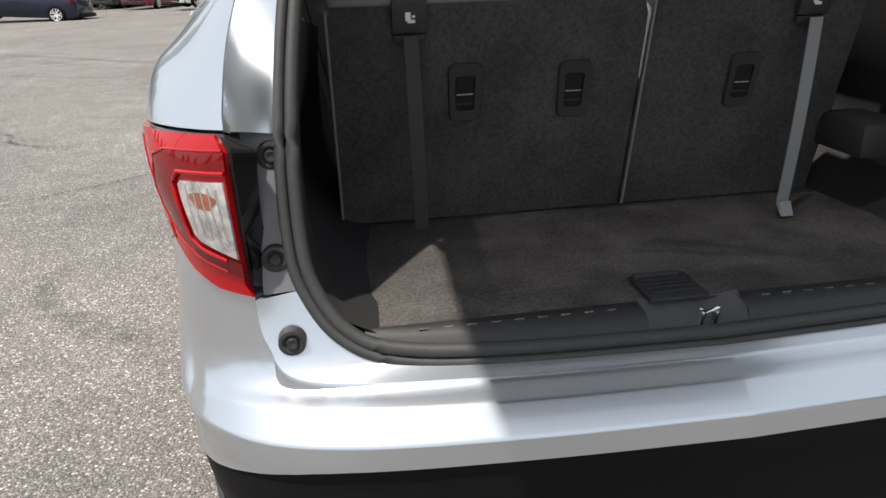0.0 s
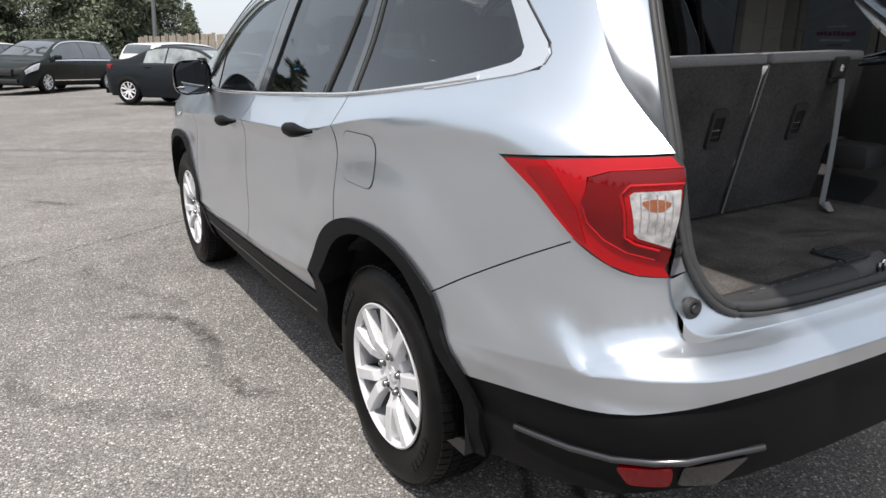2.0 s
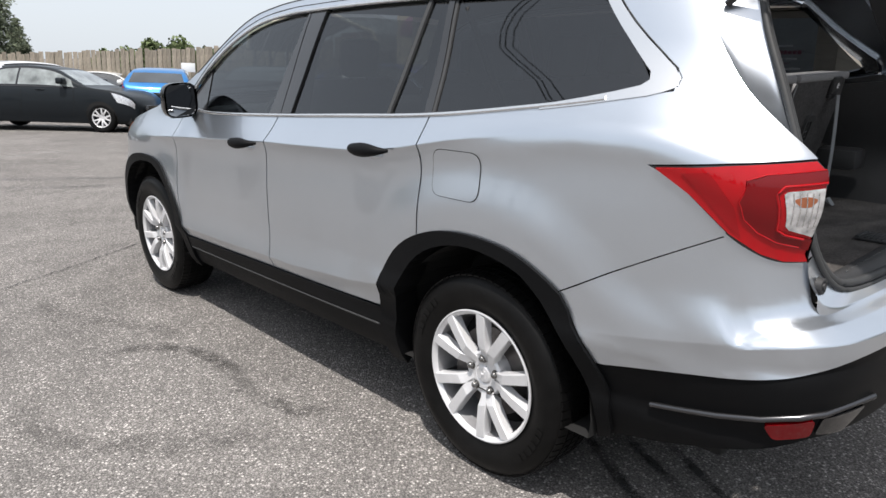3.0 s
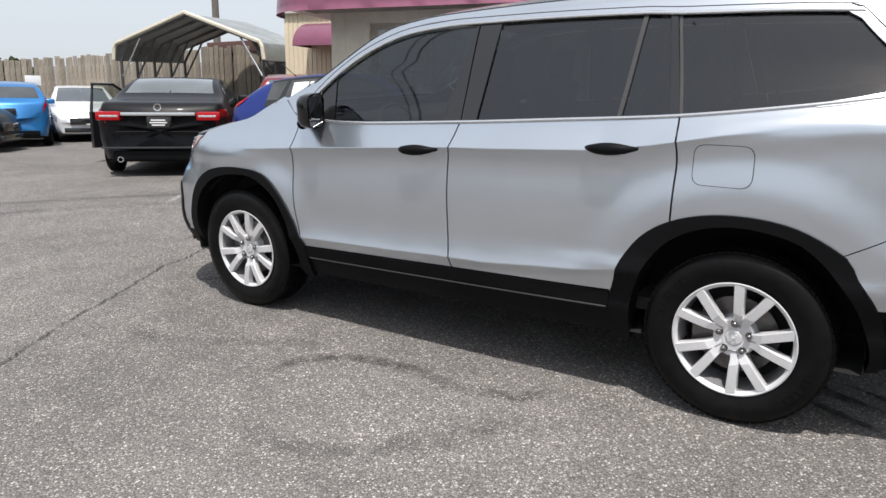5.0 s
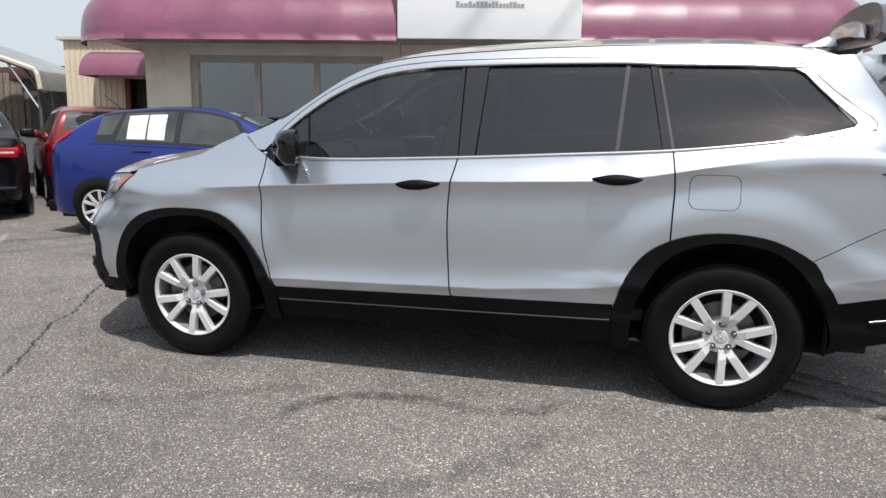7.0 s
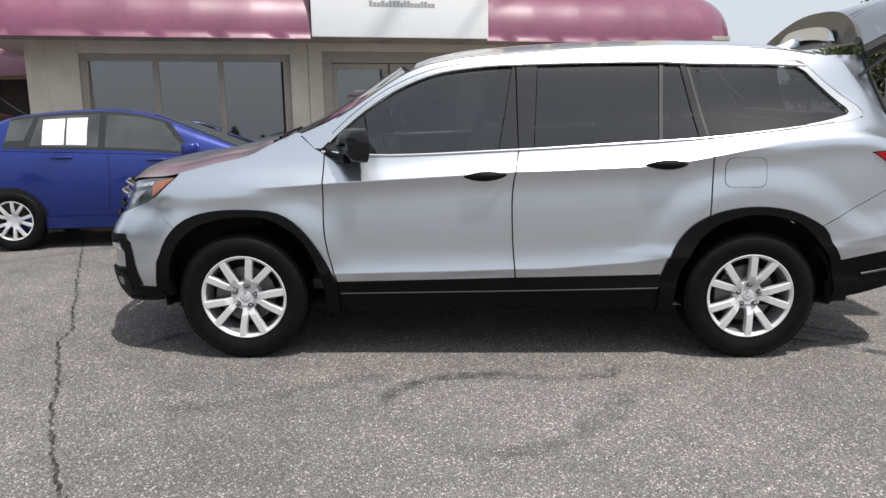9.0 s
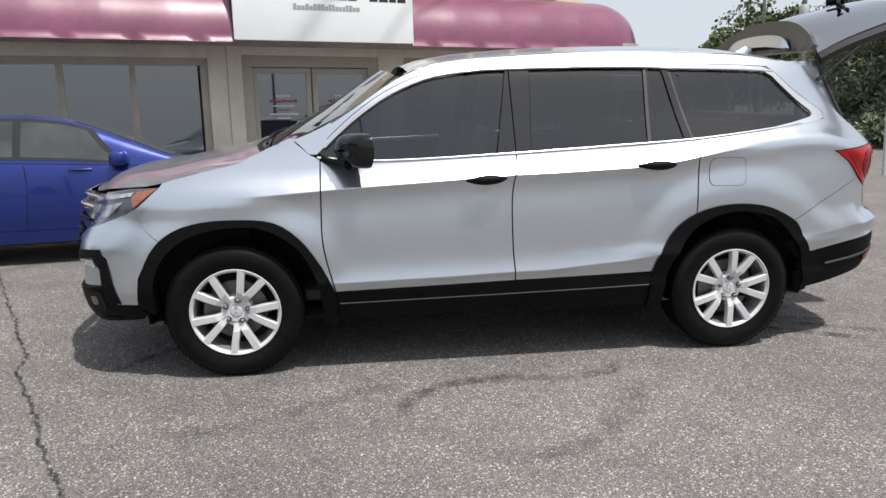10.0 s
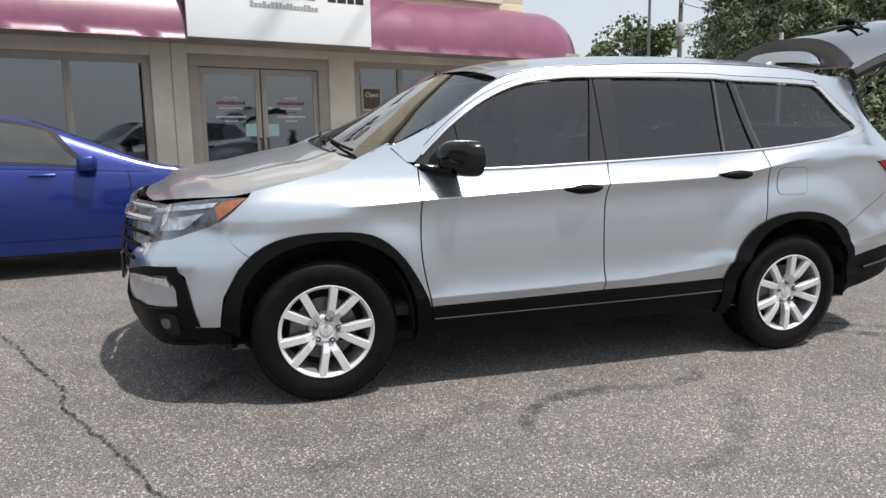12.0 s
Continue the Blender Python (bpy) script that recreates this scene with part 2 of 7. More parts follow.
def skin(s, z, off=0.0):
    """Points of the left skin, arrays of s and z; off: outwards."""
    s, z = np.asarray(s, float), np.asarray(z, float)
    cx, cy = np.interp(s, ARC, CURVE[:, 0]), np.interp(s, ARC, CURVE[:, 1])
    level = z - np.interp(cy, HIGH_Y, HIGH_RISE) * smooth01((z - 0.66) / 0.24) * smooth01((1.46 - z) / 0.30) * smooth01((cy + 1.0) / 0.5) - np.interp(cy, LOW_Y, LOW_RISE) * smooth01((0.70 - z) / 0.10) * smooth01((z - 0.40) / 0.07)
    inner = np.interp(level, *T_SIDE)
    soft = np.maximum(smooth01((0.34 - cy) / 0.55), smooth01((cy - 2.45) / 0.40))
    inner = inner * (1 - soft) + np.interp(level, *T_SOFT) * soft
    plain = smooth01((s + 0.84) / 0.12)
    arch = 0
    for c, edge in ((0.0, 0.635), (2.82, 0.575)):
        far = np.hypot(cy - c, z - 0.36)
        arch = arch + 0.013 * smooth01((edge + 0.11 - far) / 0.17) * smooth01((z - 0.50) / 0.16)
    x = cx * (1 - inner + arch)
    y = cy + smooth01((0.0 - cy) / 0.95) * (np.interp(tail_level(s, z), *T_REAR) * (1 - plain) + np.interp(z, *T_PLAIN) * plain) - smooth01((cy - 2.6) / 1.1) * np.interp(z, *T_NOSE)
    y = y - smooth01((cy - 3.15) / 0.42) * smooth01((-cx - 0.22) / 0.36) * np.interp(z, *T_CORNER)
    fold = np.minimum.reduce([a + b * s for a, b in BUMPER_CREASE])
    tuck = 0.32 * np.clip(fold - z, 0, 0.07) * smooth01((-0.32 - s) / 0.25)
    x = x - tuck * np.interp(s, ARC, PLAN_OUT[:, 0])
    y = y - tuck * np.interp(s, ARC, PLAN_OUT[:, 1])
    p = np.stack([x, y, z + 0 * x], -1)
    if np.any(off):
        p = p + skin_normal(s, z) * np.asarray(off)[..., None]
    return p


def skin_normal(s, z):
    a = skin(s + 0.004, z) - skin(s - 0.004, z)
    b = skin(s, z + 0.004) - skin(s, z - 0.004)
    n = np.cross(a, b)
    return -n / np.maximum(np.linalg.norm(n, axis=-1, keepdims=True), 1e-9) * np.sign(-n[..., :1] * 0 + 1)


# ---- mesh tools ----
def holder(name, m=None, label="", category="", group="", kind=""):
    """An Empty at a thing's base, which carries its parts."""
    ob = new(name)
    ob.empty_display_size = 0.1
    if m is not None:
        ob.matrix_basis = m
    return tagged(ob, label, category, group, kind)


def link(name, mesh, mat, parent=None, label=""):
    if mat is not None and not mesh.materials:
        mesh.materials.append(mat)
    ob = new(name, mesh)
    if parent is not None:
        ob.parent = parent
    return tagged(ob, label)


def part(name, bm, mat, parent=None, label="", smooth=False, sharp=35):
    """Links a bmesh as one mesh object under a thing or a part."""
    mesh = bpy.data.meshes.new(name)
    bmesh.ops.recalc_face_normals(bm, faces=bm.faces)
    if smooth:
        for f in bm.faces:
            f.smooth = True
        for e in bm.edges:
            if len(e.link_faces) == 2 and e.calc_face_angle(0) > radians(sharp):
                e.smooth = False
    bm.to_mesh(mesh)
    bm.free()
    return link(name, mesh, mat, parent, label)


def box(bm, x0, y0, z0, x1, y1, z1, bevel=0.0, seg=2):
    """Adds a box, with its edges rounded, to a bmesh."""
    vs = [bm.verts.new((x, y, z)) for x in (x0, x1) for y in (y0, y1) for z in (z0, z1)]
    faces = [bm.faces.new([vs[i] for i in q]) for q in ((0, 1, 3, 2), (4, 6, 7, 5), (0, 4, 5, 1), (2, 3, 7, 6), (0, 2, 6, 4), (1, 5, 7, 3))]
    if bevel:
        edges = {e for f in faces for e in f.edges}
        bmesh.ops.bevel(bm, geom=list(edges), offset=bevel, segments=seg, profile=0.6, affect="EDGES")
    return vs


def boxed(name, a, b, mat, parent=None, bevel=0.004, label="", m=None):
    bm = bmesh.new()
    box(bm, *[min(p, q) for p, q in zip(a, b)], *[max(p, q) for p, q in zip(a, b)], bevel=bevel)
    if m is not None:
        bmesh.ops.transform(bm, matrix=m, verts=bm.verts)
    return part(name, bm, mat, parent, label, smooth=bevel > 0, sharp=50)


def lathe(bm, profile, n=48, axis="x", at=(0, 0, 0), closed=False):
    """Turns (radius, along) pairs about an axis."""
    rings = []
    for r, a in profile:
        ring = []
        for k in range(n):
            c, s = math.cos(2 * math.pi * k / n) * r, math.sin(2 * math.pi * k / n) * r
            p = {"x": (a, c, s), "y": (c, a, s), "z": (c, s, a)}[axis]
            ring.append(bm.verts.new((p[0] + at[0], p[1] + at[1], p[2] + at[2])))
        rings.append(ring)
    pairs = list(zip(rings, rings[1:])) + ([(rings[-1], rings[0])] if closed else [])
    for a, b in pairs:
        for k in range(n):
            bm.faces.new((a[k], a[(k + 1) % n], b[(k + 1) % n], b[k]))
    return rings


def tube(bm, points, r, n=8, caps=True):
    """A tube along a line of points; r: one radius or one for each."""
    P = [Vector(p) for p in points]
    rs = r if hasattr(r, "__len__") else [r] * len(P)
    rings = []
    up = Vector((0, 0, 1))
    for i, p in enumerate(P):
        t = (P[min(i + 1, len(P) - 1)] - P[max(i - 1, 0)]).normalized()
        if abs(t.dot(up)) > 0.95:
            up = Vector((1, 0, 0)) if abs(t.x) < 0.9 else Vector((0, 1, 0))
        a = t.cross(up).normalized()
        b = a.cross(t)
        rings.append([bm.verts.new(p + rs[i] * (a * math.cos(2 * math.pi * k / n) + b * math.sin(2 * math.pi * k / n))) for k in range(n)])
    for a, b in zip(rings, rings[1:]):
        for k in range(n):
            bm.faces.new((a[k], a[(k + 1) % n], b[(k + 1) % n], b[k]))
    if caps:
        bm.faces.new(rings[0][::-1])
        bm.faces.new(rings[-1])


def sheet(bm, grid, close=False):
    """Faces between rows of points."""
    rows = [[bm.verts.new(p) for p in row] for row in grid]
    for a, b in zip(rows, rows[1:]):
        for i in range(len(a) - 1):
            bm.faces.new((a[i], a[i + 1], b[i + 1], b[i]))
    return rows


def thicken(bm, d):
    """Gives an open sheet a back, d behind it."""
    bmesh.ops.recalc_face_normals(bm, faces=bm.faces)
    bmesh.ops.solidify(bm, geom=list(bm.faces), thickness=d)


def outline(*segments):
    """A closed line of smooth runs; corners where they meet."""
    pts = []
    for seg in segments:
        run = crom(seg, 6) if len(seg) > 2 else np.array([np.array(seg[0]) * (1 - k / 4) + np.array(seg[1]) * k / 4 for k in range(5)])
        for p in run:
            if not pts or np.hypot(*(np.array(p) - pts[-1])) > 1e-4:
                pts.append(np.array(p, float))
    if np.hypot(*(pts[0] - pts[-1])) < 1e-3:
        pts.pop()
    return pts


def rounded(points, r, n=5):
    """A closed polygon with rounded corners."""
    P = [np.array(p, float) for p in points]
    out = []
    for i, p in enumerate(P):
        a, b = P[i - 1] - p, P[(i + 1) % len(P)] - p
        la, lb = np.linalg.norm(a), np.linalg.norm(b)
        q = min(r, la * 0.45, lb * 0.45)
        s, e = p + a / la * q, p + b / lb * q
        for k in range(n + 1):
            t = k / n
            out.append((1 - t) ** 2 * s + 2 * t * (1 - t) * p + t * t * e)
    return out


def panel_mesh(name, polys, surface, normal, off=0.0, thick=0.012, cell=0.05, mirror=False, creases=(), bent=()):
    """A skin piece: 2D outlines laid on a curved surface, with a rim that turns inwards."""
    verts, norms, faces, fnorm = [], [], [], []
    for poly in polys:
        bm = bmesh.new()
        vs = [bm.verts.new((p[0], p[1], 0)) for p in poly]
        f = bm.faces.new(vs)
        f.normal_update()
        bmesh.ops.triangulate(bm, faces=[f], ngon_method="EAR_CLIP")
        lo, hi = np.min(poly, 0), np.max(poly, 0)
        for ax in (0, 1):
            v = math.ceil(lo[ax] / cell) * cell
            while v < hi[ax]:
                co, no = [0, 0, 0], [0, 0, 0]
                co[ax], no[ax] = v + 1e-5, 1
                bmesh.ops.bisect_plane(bm, geom=list(bm.verts) + list(bm.edges) + list(bm.faces), plane_co=co, plane_no=no, dist=1e-6)
                v += cell
        for z0, slope in creases:
            bmesh.ops.bisect_plane(bm, geom=list(bm.verts) + list(bm.edges) + list(bm.faces), plane_co=(0, z0, 0), plane_no=Vector((-slope, 1, 0)).normalized(), dist=1e-6)
        for heights, climb_of in bent:
            # cuts along lines that rise and fall with s
            for v in bm.verts:
                v.co.y -= climb_of(v.co.x)
            for z0 in heights:
                bmesh.ops.bisect_plane(bm, geom=list(bm.verts) + list(bm.edges) + list(bm.faces), plane_co=(0, z0, 0), plane_no=(0, 1, 0), dist=1e-6)
            for v in bm.verts:
                v.co.y += climb_of(v.co.x)
        bm.verts.index_update()
        uv = np.array([v.co[:2] for v in bm.verts])
        N = normal(uv[:, 0], uv[:, 1])
        P0 = surface(uv[:, 0], uv[:, 1])
        P = P0 + N * off
        base = len(verts)
        verts += list(P)
        norms += list(N)
        for f in bm.faces:
            ids = [v.index for v in f.verts]
            ring = P[ids] - P[ids[0]]
            if np.dot(np.cross(ring, np.roll(ring, -1, 0)).sum(0), N[ids].sum(0)) < 0:
                ids.reverse()
            faces.append([base + i for i in ids])
            fnorm.append(None)
        if thick:
            back = P - N * thick
            mid = P.mean(0)
            for e in bm.edges:
                if len(e.link_faces) == 1:
                    i, j = e.verts[0].index, e.verts[1].index
                    k = len(verts)
                    verts += [P[i], P[j], back[j], back[i]]
                    n = np.cross(P[j] - P[i], N[i])
                    n = n / max(np.linalg.norm(n), 1e-9)
                    third = [v.index for v in e.link_faces[0].verts if v.index not in (i, j)][0]
                    ids = [k, k + 1, k + 2, k + 3]
                    if np.dot(n, P[third] - P[i]) > 0:
                        n = -n
                    if np.dot(np.cross(verts[k + 1] - verts[k], verts[k + 2] - verts[k]), n) < 0:
                        ids.reverse()
                    norms += [n] * 4
                    faces.append(ids)
                    fnorm.append(n)
        bm.free()
    V, NN = np.array(verts), np.array(norms)
    if mirror:
        V, NN = V * [-1, 1, 1], NN * [-1, 1, 1]
        faces = [f[::-1] for f in faces]
    mesh = bpy.data.meshes.new(name)
    mesh.from_pydata([tuple(v) for v in V], [], faces)
    mesh.shade_smooth()
    mesh.normals_split_custom_set([tuple(NN[i]) for f in faces for i in f])
    return mesh


def grid_mesh(name, P, flip=False, normals=None):
    """A smooth mesh from an array of rows of points."""
    r, c = P.shape[:2]
    faces = [(i * c + j, i * c + j + 1, (i + 1) * c + j + 1, (i + 1) * c + j) for i in range(r - 1) for j in range(c - 1)]
    if flip:
        faces = [f[::-1] for f in faces]
    mesh = bpy.data.meshes.new(name)
    mesh.from_pydata([tuple(p) for p in P.reshape(-1, 3)], [], faces)
    mesh.shade_smooth()
    return mesh


def lettering(name, text, size, mat, parent, m, label="", extrude=0.002):
    cu = bpy.data.curves.new(name, "FONT")
    cu.body, cu.size, cu.align_x, cu.align_y, cu.extrude = text, size, "CENTER", "CENTER", extrude
    tmp = bpy.data.objects.new("text", cu)
    mesh = bpy.data.meshes.new_from_object(tmp)
    bpy.data.objects.remove(tmp)
    ob = link(name, mesh, mat, parent, label)
    ob.matrix_basis = m
    return ob


# ---- the silver car ----
def outward(s, z):
    n = skin_normal(s, z)
    return n


SHOULDER = [0.990, 1.005, 1.018, 1.028, 1.033, 1.036, 1.040, 1.048, 1.060, 1.08]
SILL = [0.500, 0.511, 0.516, 0.521, 0.530, 0.545]


LEDGE, BEND = [0.765, 0.769, 0.771, 0.774, 0.778], [0.726, 0.7305, 0.735]


def ledge_climb(s):
    return float(np.interp(s, LEDGE_S, LEDGE_Z)) - 0.771


def bend_climb(s):
    return float(np.interp(s, FOLD_S, FOLD_Z)) - 0.7305


def climb(s):
    return float(np.interp(s, HIGH_Y, HIGH_RISE))


def sill_climb(s):
    return float(np.interp(s, LOW_Y, LOW_RISE))


FOLD = [(a + d, b) for a, b in BUMPER_CREASE for d in (-0.004, 0.0, 0.004)]


def body(name, polys, mat, parent, off=0.0, thick=0.014, cell=0.05, label="", right=False):
    polys = polys if isinstance(polys[0][0], (list, np.ndarray)) and np.ndim(polys[0]) == 2 else [polys]
    mesh = panel_mesh(name, polys, skin, outward, off, thick, cell, right, FOLD if name == "rear_bumper" else (), ((SHOULDER, climb), (SILL, sill_climb)) if name in ("front_door", "rear_door") else ((SHOULDER, climb),) if name in ("quarter_panel", "front_fender") else ((LEDGE, ledge_climb), (BEND, bend_climb)) if name == "rear_bumper" else ())
    return link(name, mesh, mat, parent, label)


def on_skin(s, z, off=0.0, right=False):
    p = skin(np.array([s]), np.array([z]))[0] + outward(np.array([s]), np.array([z]))[0] * off
    return Vector((-p[0] if right else p[0], p[1], p[2]))


def piping(name, line, r, mat, parent, off=0.0, n=6, right=False, label=""):
    """A bead along a line on the skin."""
    bm = bmesh.new()
    tube(bm, [on_skin(s, z, off, right) for s, z in line], r, n)
    return part(name, bm, mat, parent, label, smooth=True, sharp=80)


suv = holder("suv", LOT, "silver mid-size SUV with open tailgate, parked on the asphalt", "car")

# lines of the side, as (s, z)
BELT = [(2.36, 1.155), (2.0, 1.135), (1.33, 1.160), (0.80, 1.188), (0.29, 1.218), (-0.2, 1.270), (-0.63, 1.325)]
ROOF_EDGE = [(2.66, 1.185), (2.30, 1.330), (1.91, 1.575), (1.65, 1.650), (1.33, 1.680), (0.86, 1.705), (0.39, 1.712), (-0.10, 1.700), (-0.42, 1.675), (-0.62, 1.655)]
GLASS_TOP = [(2.36, 1.165), (2.26, 1.262), (2.14, 1.364), (1.96, 1.480), (1.74, 1.566), (1.49, 1.602), (1.31, 1.611), (0.90, 1.620), (0.48, 1.620), (0.36, 1.613), (-0.05, 1.606), (-0.36, 1.595)]
CUT1 = [(2.345, 1.150), (2.348, 0.955), (2.345, 0.706), (2.288, 0.449)]
CUT2 = [(1.293, 1.157), (1.326, 0.952), (1.324, 0.702), (1.303, 0.43)]
CUT3 = [(0.276, 1.218), (0.261, 1.065), (0.264, 0.946), (0.267, 0.800)]
ARCH_F = [(3.335, 0.40), (3.30, 0.56), (3.23, 0.70), (3.13, 0.795), (3.00, 0.843), (2.813, 0.858), (2.60, 0.838), (2.46, 0.74), (2.35, 0.578), (2.288, 0.440)]
ARCH_R = [(0.508, 0.470), (0.455, 0.635), (0.36, 0.762), (0.21, 0.838), (0.021, 0.864), (-0.18, 0.838), (-0.325, 0.755), (-0.360, 0.664), (-0.400, 0.600), (-0.448, 0.479), (-0.474, 0.344)]
HOOD_EDGE = [(2.66, 1.185), (2.80, 1.137), (3.02, 1.099), (3.28, 1.044), (3.63, 1.015), (3.85, 0.99), (4.07, 0.958)]


def line(pts, a=0.0, b=1.0, n=14):
    """A run of a smooth line, by share of its length."""
    c = crom(pts, 10)
    L = np.r_[0, np.cumsum(np.linalg.norm(np.diff(c, axis=0), axis=1))]
    L /= L[-1]
    return [np.array([np.interp(t, L, c[:, 0]), np.interp(t, L, c[:, 1])]) for t in np.linspace(a, b, n)]


def at_s(pts, s):
    c = crom(pts, 10)
    o = np.argsort(c[:, 0])
    return float(np.interp(s, c[o, 0], c[o, 1]))


def run(pts, s0, s1, n=16):
    """The line between two values of s."""
    return [np.array([s, at_s(pts, s)]) for s in np.linspace(s0, s1, n)]


def chain(*runs):
    out = []
    for r in runs:
        for p in r:
            p = np.array(p, float)
            if not out or np.hypot(*(p - out[-1])) > 3e-3:
                out.append(p)
    if np.hypot(*(out[0] - out[-1])) < 3e-3:
        out.pop()
    return out


GAP = 0.0038
PILLAR_EDGE = crom([(-0.735, 1.66), (-0.783, 1.486), (-0.828, 1.325), (-0.908, 1.175)], 8)
TAIL_TOP, TAIL_LOW = [(-0.562, 1.143), (-0.74, 1.160), (-0.910, 1.173)], [(-0.998, 0.916), (-0.924, 0.920), (-0.864, 0.939), (-0.780, 0.987), (-0.668, 1.076), (-0.585, 1.127)]
S_LIST = np.linspace(-1.2, -0.5, 1401)


def rear_line(pts, n=6):
    """A straight-sided line given by (x, z) at the rear corner, as (s, z) on the skin."""
    out = []
    for (x0, z0), (x1, z1) in zip(pts, pts[1:]):
        for t in np.linspace(0, 1, n)[:-1]:
            x, z = x0 + (x1 - x0) * t, z0 + (z1 - z0) * t
            out.append((float(S_LIST[np.abs(skin(S_LIST, np.full(S_LIST.shape, z))[:, 0] - x).argmin()]), z))
    return out


TAIL_BACK = rear_line([(-0.738, 1.172), (-0.738, 0.918)], 12)[1:]
SEAM = [(-0.325, 0.755), (-0.55, 0.868), (-0.777, 0.983)]
BLACK_LINE = [(-0.438, 0.563), (-0.609, 0.598), (-0.727, 0.617), (-0.834, 0.636), (-0.94, 0.660), (-1.074, 0.684), (-1.30, 0.690), (-1.754, 0.688)]

for right in (False, True):
    # doors
    door = body("front_door", chain(run(BELT, 1.293 + GAP, 2.345 - GAP), [p - (GAP, 0) for p in line(CUT1, 0, 1, 20)], [(2.288 - GAP, 0.452), (1.303 + GAP, 0.475)], [p + (GAP, 0) for p in line(CUT2, 0.93, 0, 16)]), SILVER, suv, cell=0.04, right=right)
    rear = body("rear_door", chain(run(BELT, 0.276 + GAP, 1.293 - GAP), [p - (GAP, 0) for p in line(CUT2, 0, 0.93, 16)], [(1.303 - GAP, 0.475), (0.510, 0.488)], run(ARCH_R, 0.508, 0.272), [p + (GAP, 0) for p in line(CUT3, 1, 0, 12)]), SILVER, suv, cell=0.04, right=right)
    # fender, with its top edge at the hood and its front edge at the bumper seam
    body("front_fender", chain(run(HOOD_EDGE, 2.66, 3.262), [(3.262, 1.026), (3.35, 0.968), (3.469, 0.905), (3.177, 0.752)], run(ARCH_F, 3.17, 2.29 + GAP), [p + (GAP, 0) for p in line(CUT1, 1, 0, 20)], [(2.345 + GAP, 1.150), (2.40, 1.175), (2.50, 1.262)], run(ROOF_EDGE, 2.47, 2.66, 6)), SILVER, suv, cell=0.035, right=right)
    # quarter panel and rear pillar
    TOP_Q = [(-0.30, 1.612), (-0.42, 1.590), (-0.52, 1.47), (-0.66, 1.335)]
    quarter = body("quarter_panel", [chain([p - (GAP, 0) for p in line(CUT3, 0, 1, 14)], run(ARCH_R, 0.262, -0.325), line(SEAM, 0, 1, 8), [(-0.777, 0.992), (-0.664, 1.080), (-0.580, 1.132), (-0.550, 1.146)], [np.array(q) + (0, 0.004) for q in line(TAIL_TOP, 0.0, 1, 8)], PILLAR_EDGE[:15:-1], run(BELT, -0.63, 0.276)),
                                     chain([(-0.63, 1.325)], PILLAR_EDGE[16::-1], [(-0.62, 1.655)], run(ROOF_EDGE, -0.60, -0.30, 8), [(-0.30, 1.628), (-0.37, 1.616), (-0.40, 1.597), (-0.50, 1.512), (-0.603, 1.427), (-0.652, 1.383)])], SILVER, suv, cell=0.035, right=right)
    # roof rail and front pillar
    body("roof_side", chain(run(ROOF_EDGE, -0.30, 2.62, 40), [(2.47, 1.245), (2.40, 1.178)], [np.array(p) + (0.0, 0.012) for p in line(GLASS_TOP, 0, 1, 36)], [(-0.30, 1.625)]), SILVER, suv, right=right)
    # windows
    zt = lambda s: at_s(GLASS_TOP, s)
    zb = lambda s: at_s(BELT, s) + 0.014
    body("window", chain([(2.10, zb(2.10)), (1.40, zb(1.40))], [(1.40, zb(1.40)), (1.320, zt(1.32) - 0.004)], [(s, zt(s) - 0.004) for s in np.linspace(1.33, 2.125, 14)]), TINT_FRONT, door, -0.016, 0.004, label="tinted front window glass", right=right)
    body("sail_trim", chain([(2.34, 1.163), (2.105, zb(2.1))], [(s, zt(s) - 0.004) for s in np.linspace(2.135, 2.33, 5)]), GLOSS, door, -0.012, 0.01, right=right)
    body("window", chain([(1.205, zb(1.205)), (0.535, zb(0.535))], [(0.505, zt(0.505) - 0.004), (1.175, zt(1.175) - 0.004)]), TINT, rear, -0.016, 0.004, label="dark privacy glass", right=right)
    body("window", chain([(0.522, zb(0.522)), (0.325, zb(0.325))], [(0.398, zt(0.398) - 0.004), (0.49, zt(0.49) - 0.004)]), TINT, rear, -0.016, 0.004, label="small fixed privacy glass", right=right)
    for k, (a, b, c, d) in enumerate(((1.395, 1.296, 1.302, 1.316), (1.290, 1.21, 1.18, 1.294), (0.537, 0.519, 0.488, 0.507), (0.322, 0.282, 0.366, 0.395))):
        body("pillar_trim", chain([(a, zb(a)), (b, zb(b))], [(c, zt(c) - 0.002), (d, zt(d) - 0.002)]), GLOSS if k != 2 else SEAL, door if k == 0 else rear, -0.006, 0.012, right=right)
    body("quarter_window", chain(rounded([(0.276, zb(0.276)), (-0.575, zb(-0.575)), (-0.40, 1.593), (0.355, 1.613)], 0.02)), TINT, quarter, -0.014, 0.004, label="dark privacy quarter glass", right=right)
    body("window_seal", chain([(0.282, zb(0.28)), (0.270, zb(0.26)), (0.348, 1.612), (0.362, 1.612)]), SEAL, quarter, -0.008, 0.01, right=right)
    # bright surround of the windows
    piping("window_trim", [tuple(np.array(p) + (0, 0.004)) for p in line(BELT, 0.0, 0.93, 40)], 0.0085, SATIN, suv, 0.001, right=right, label="bright satin belt moulding")
    piping("window_trim", [tuple(np.array(p) + (0, 0.004)) for p in line(GLASS_TOP, 0.02, 1, 44)] + [(-0.38, 1.598)], 0.0085, SATIN, suv, 0.0, right=right, label="bright satin window surround")
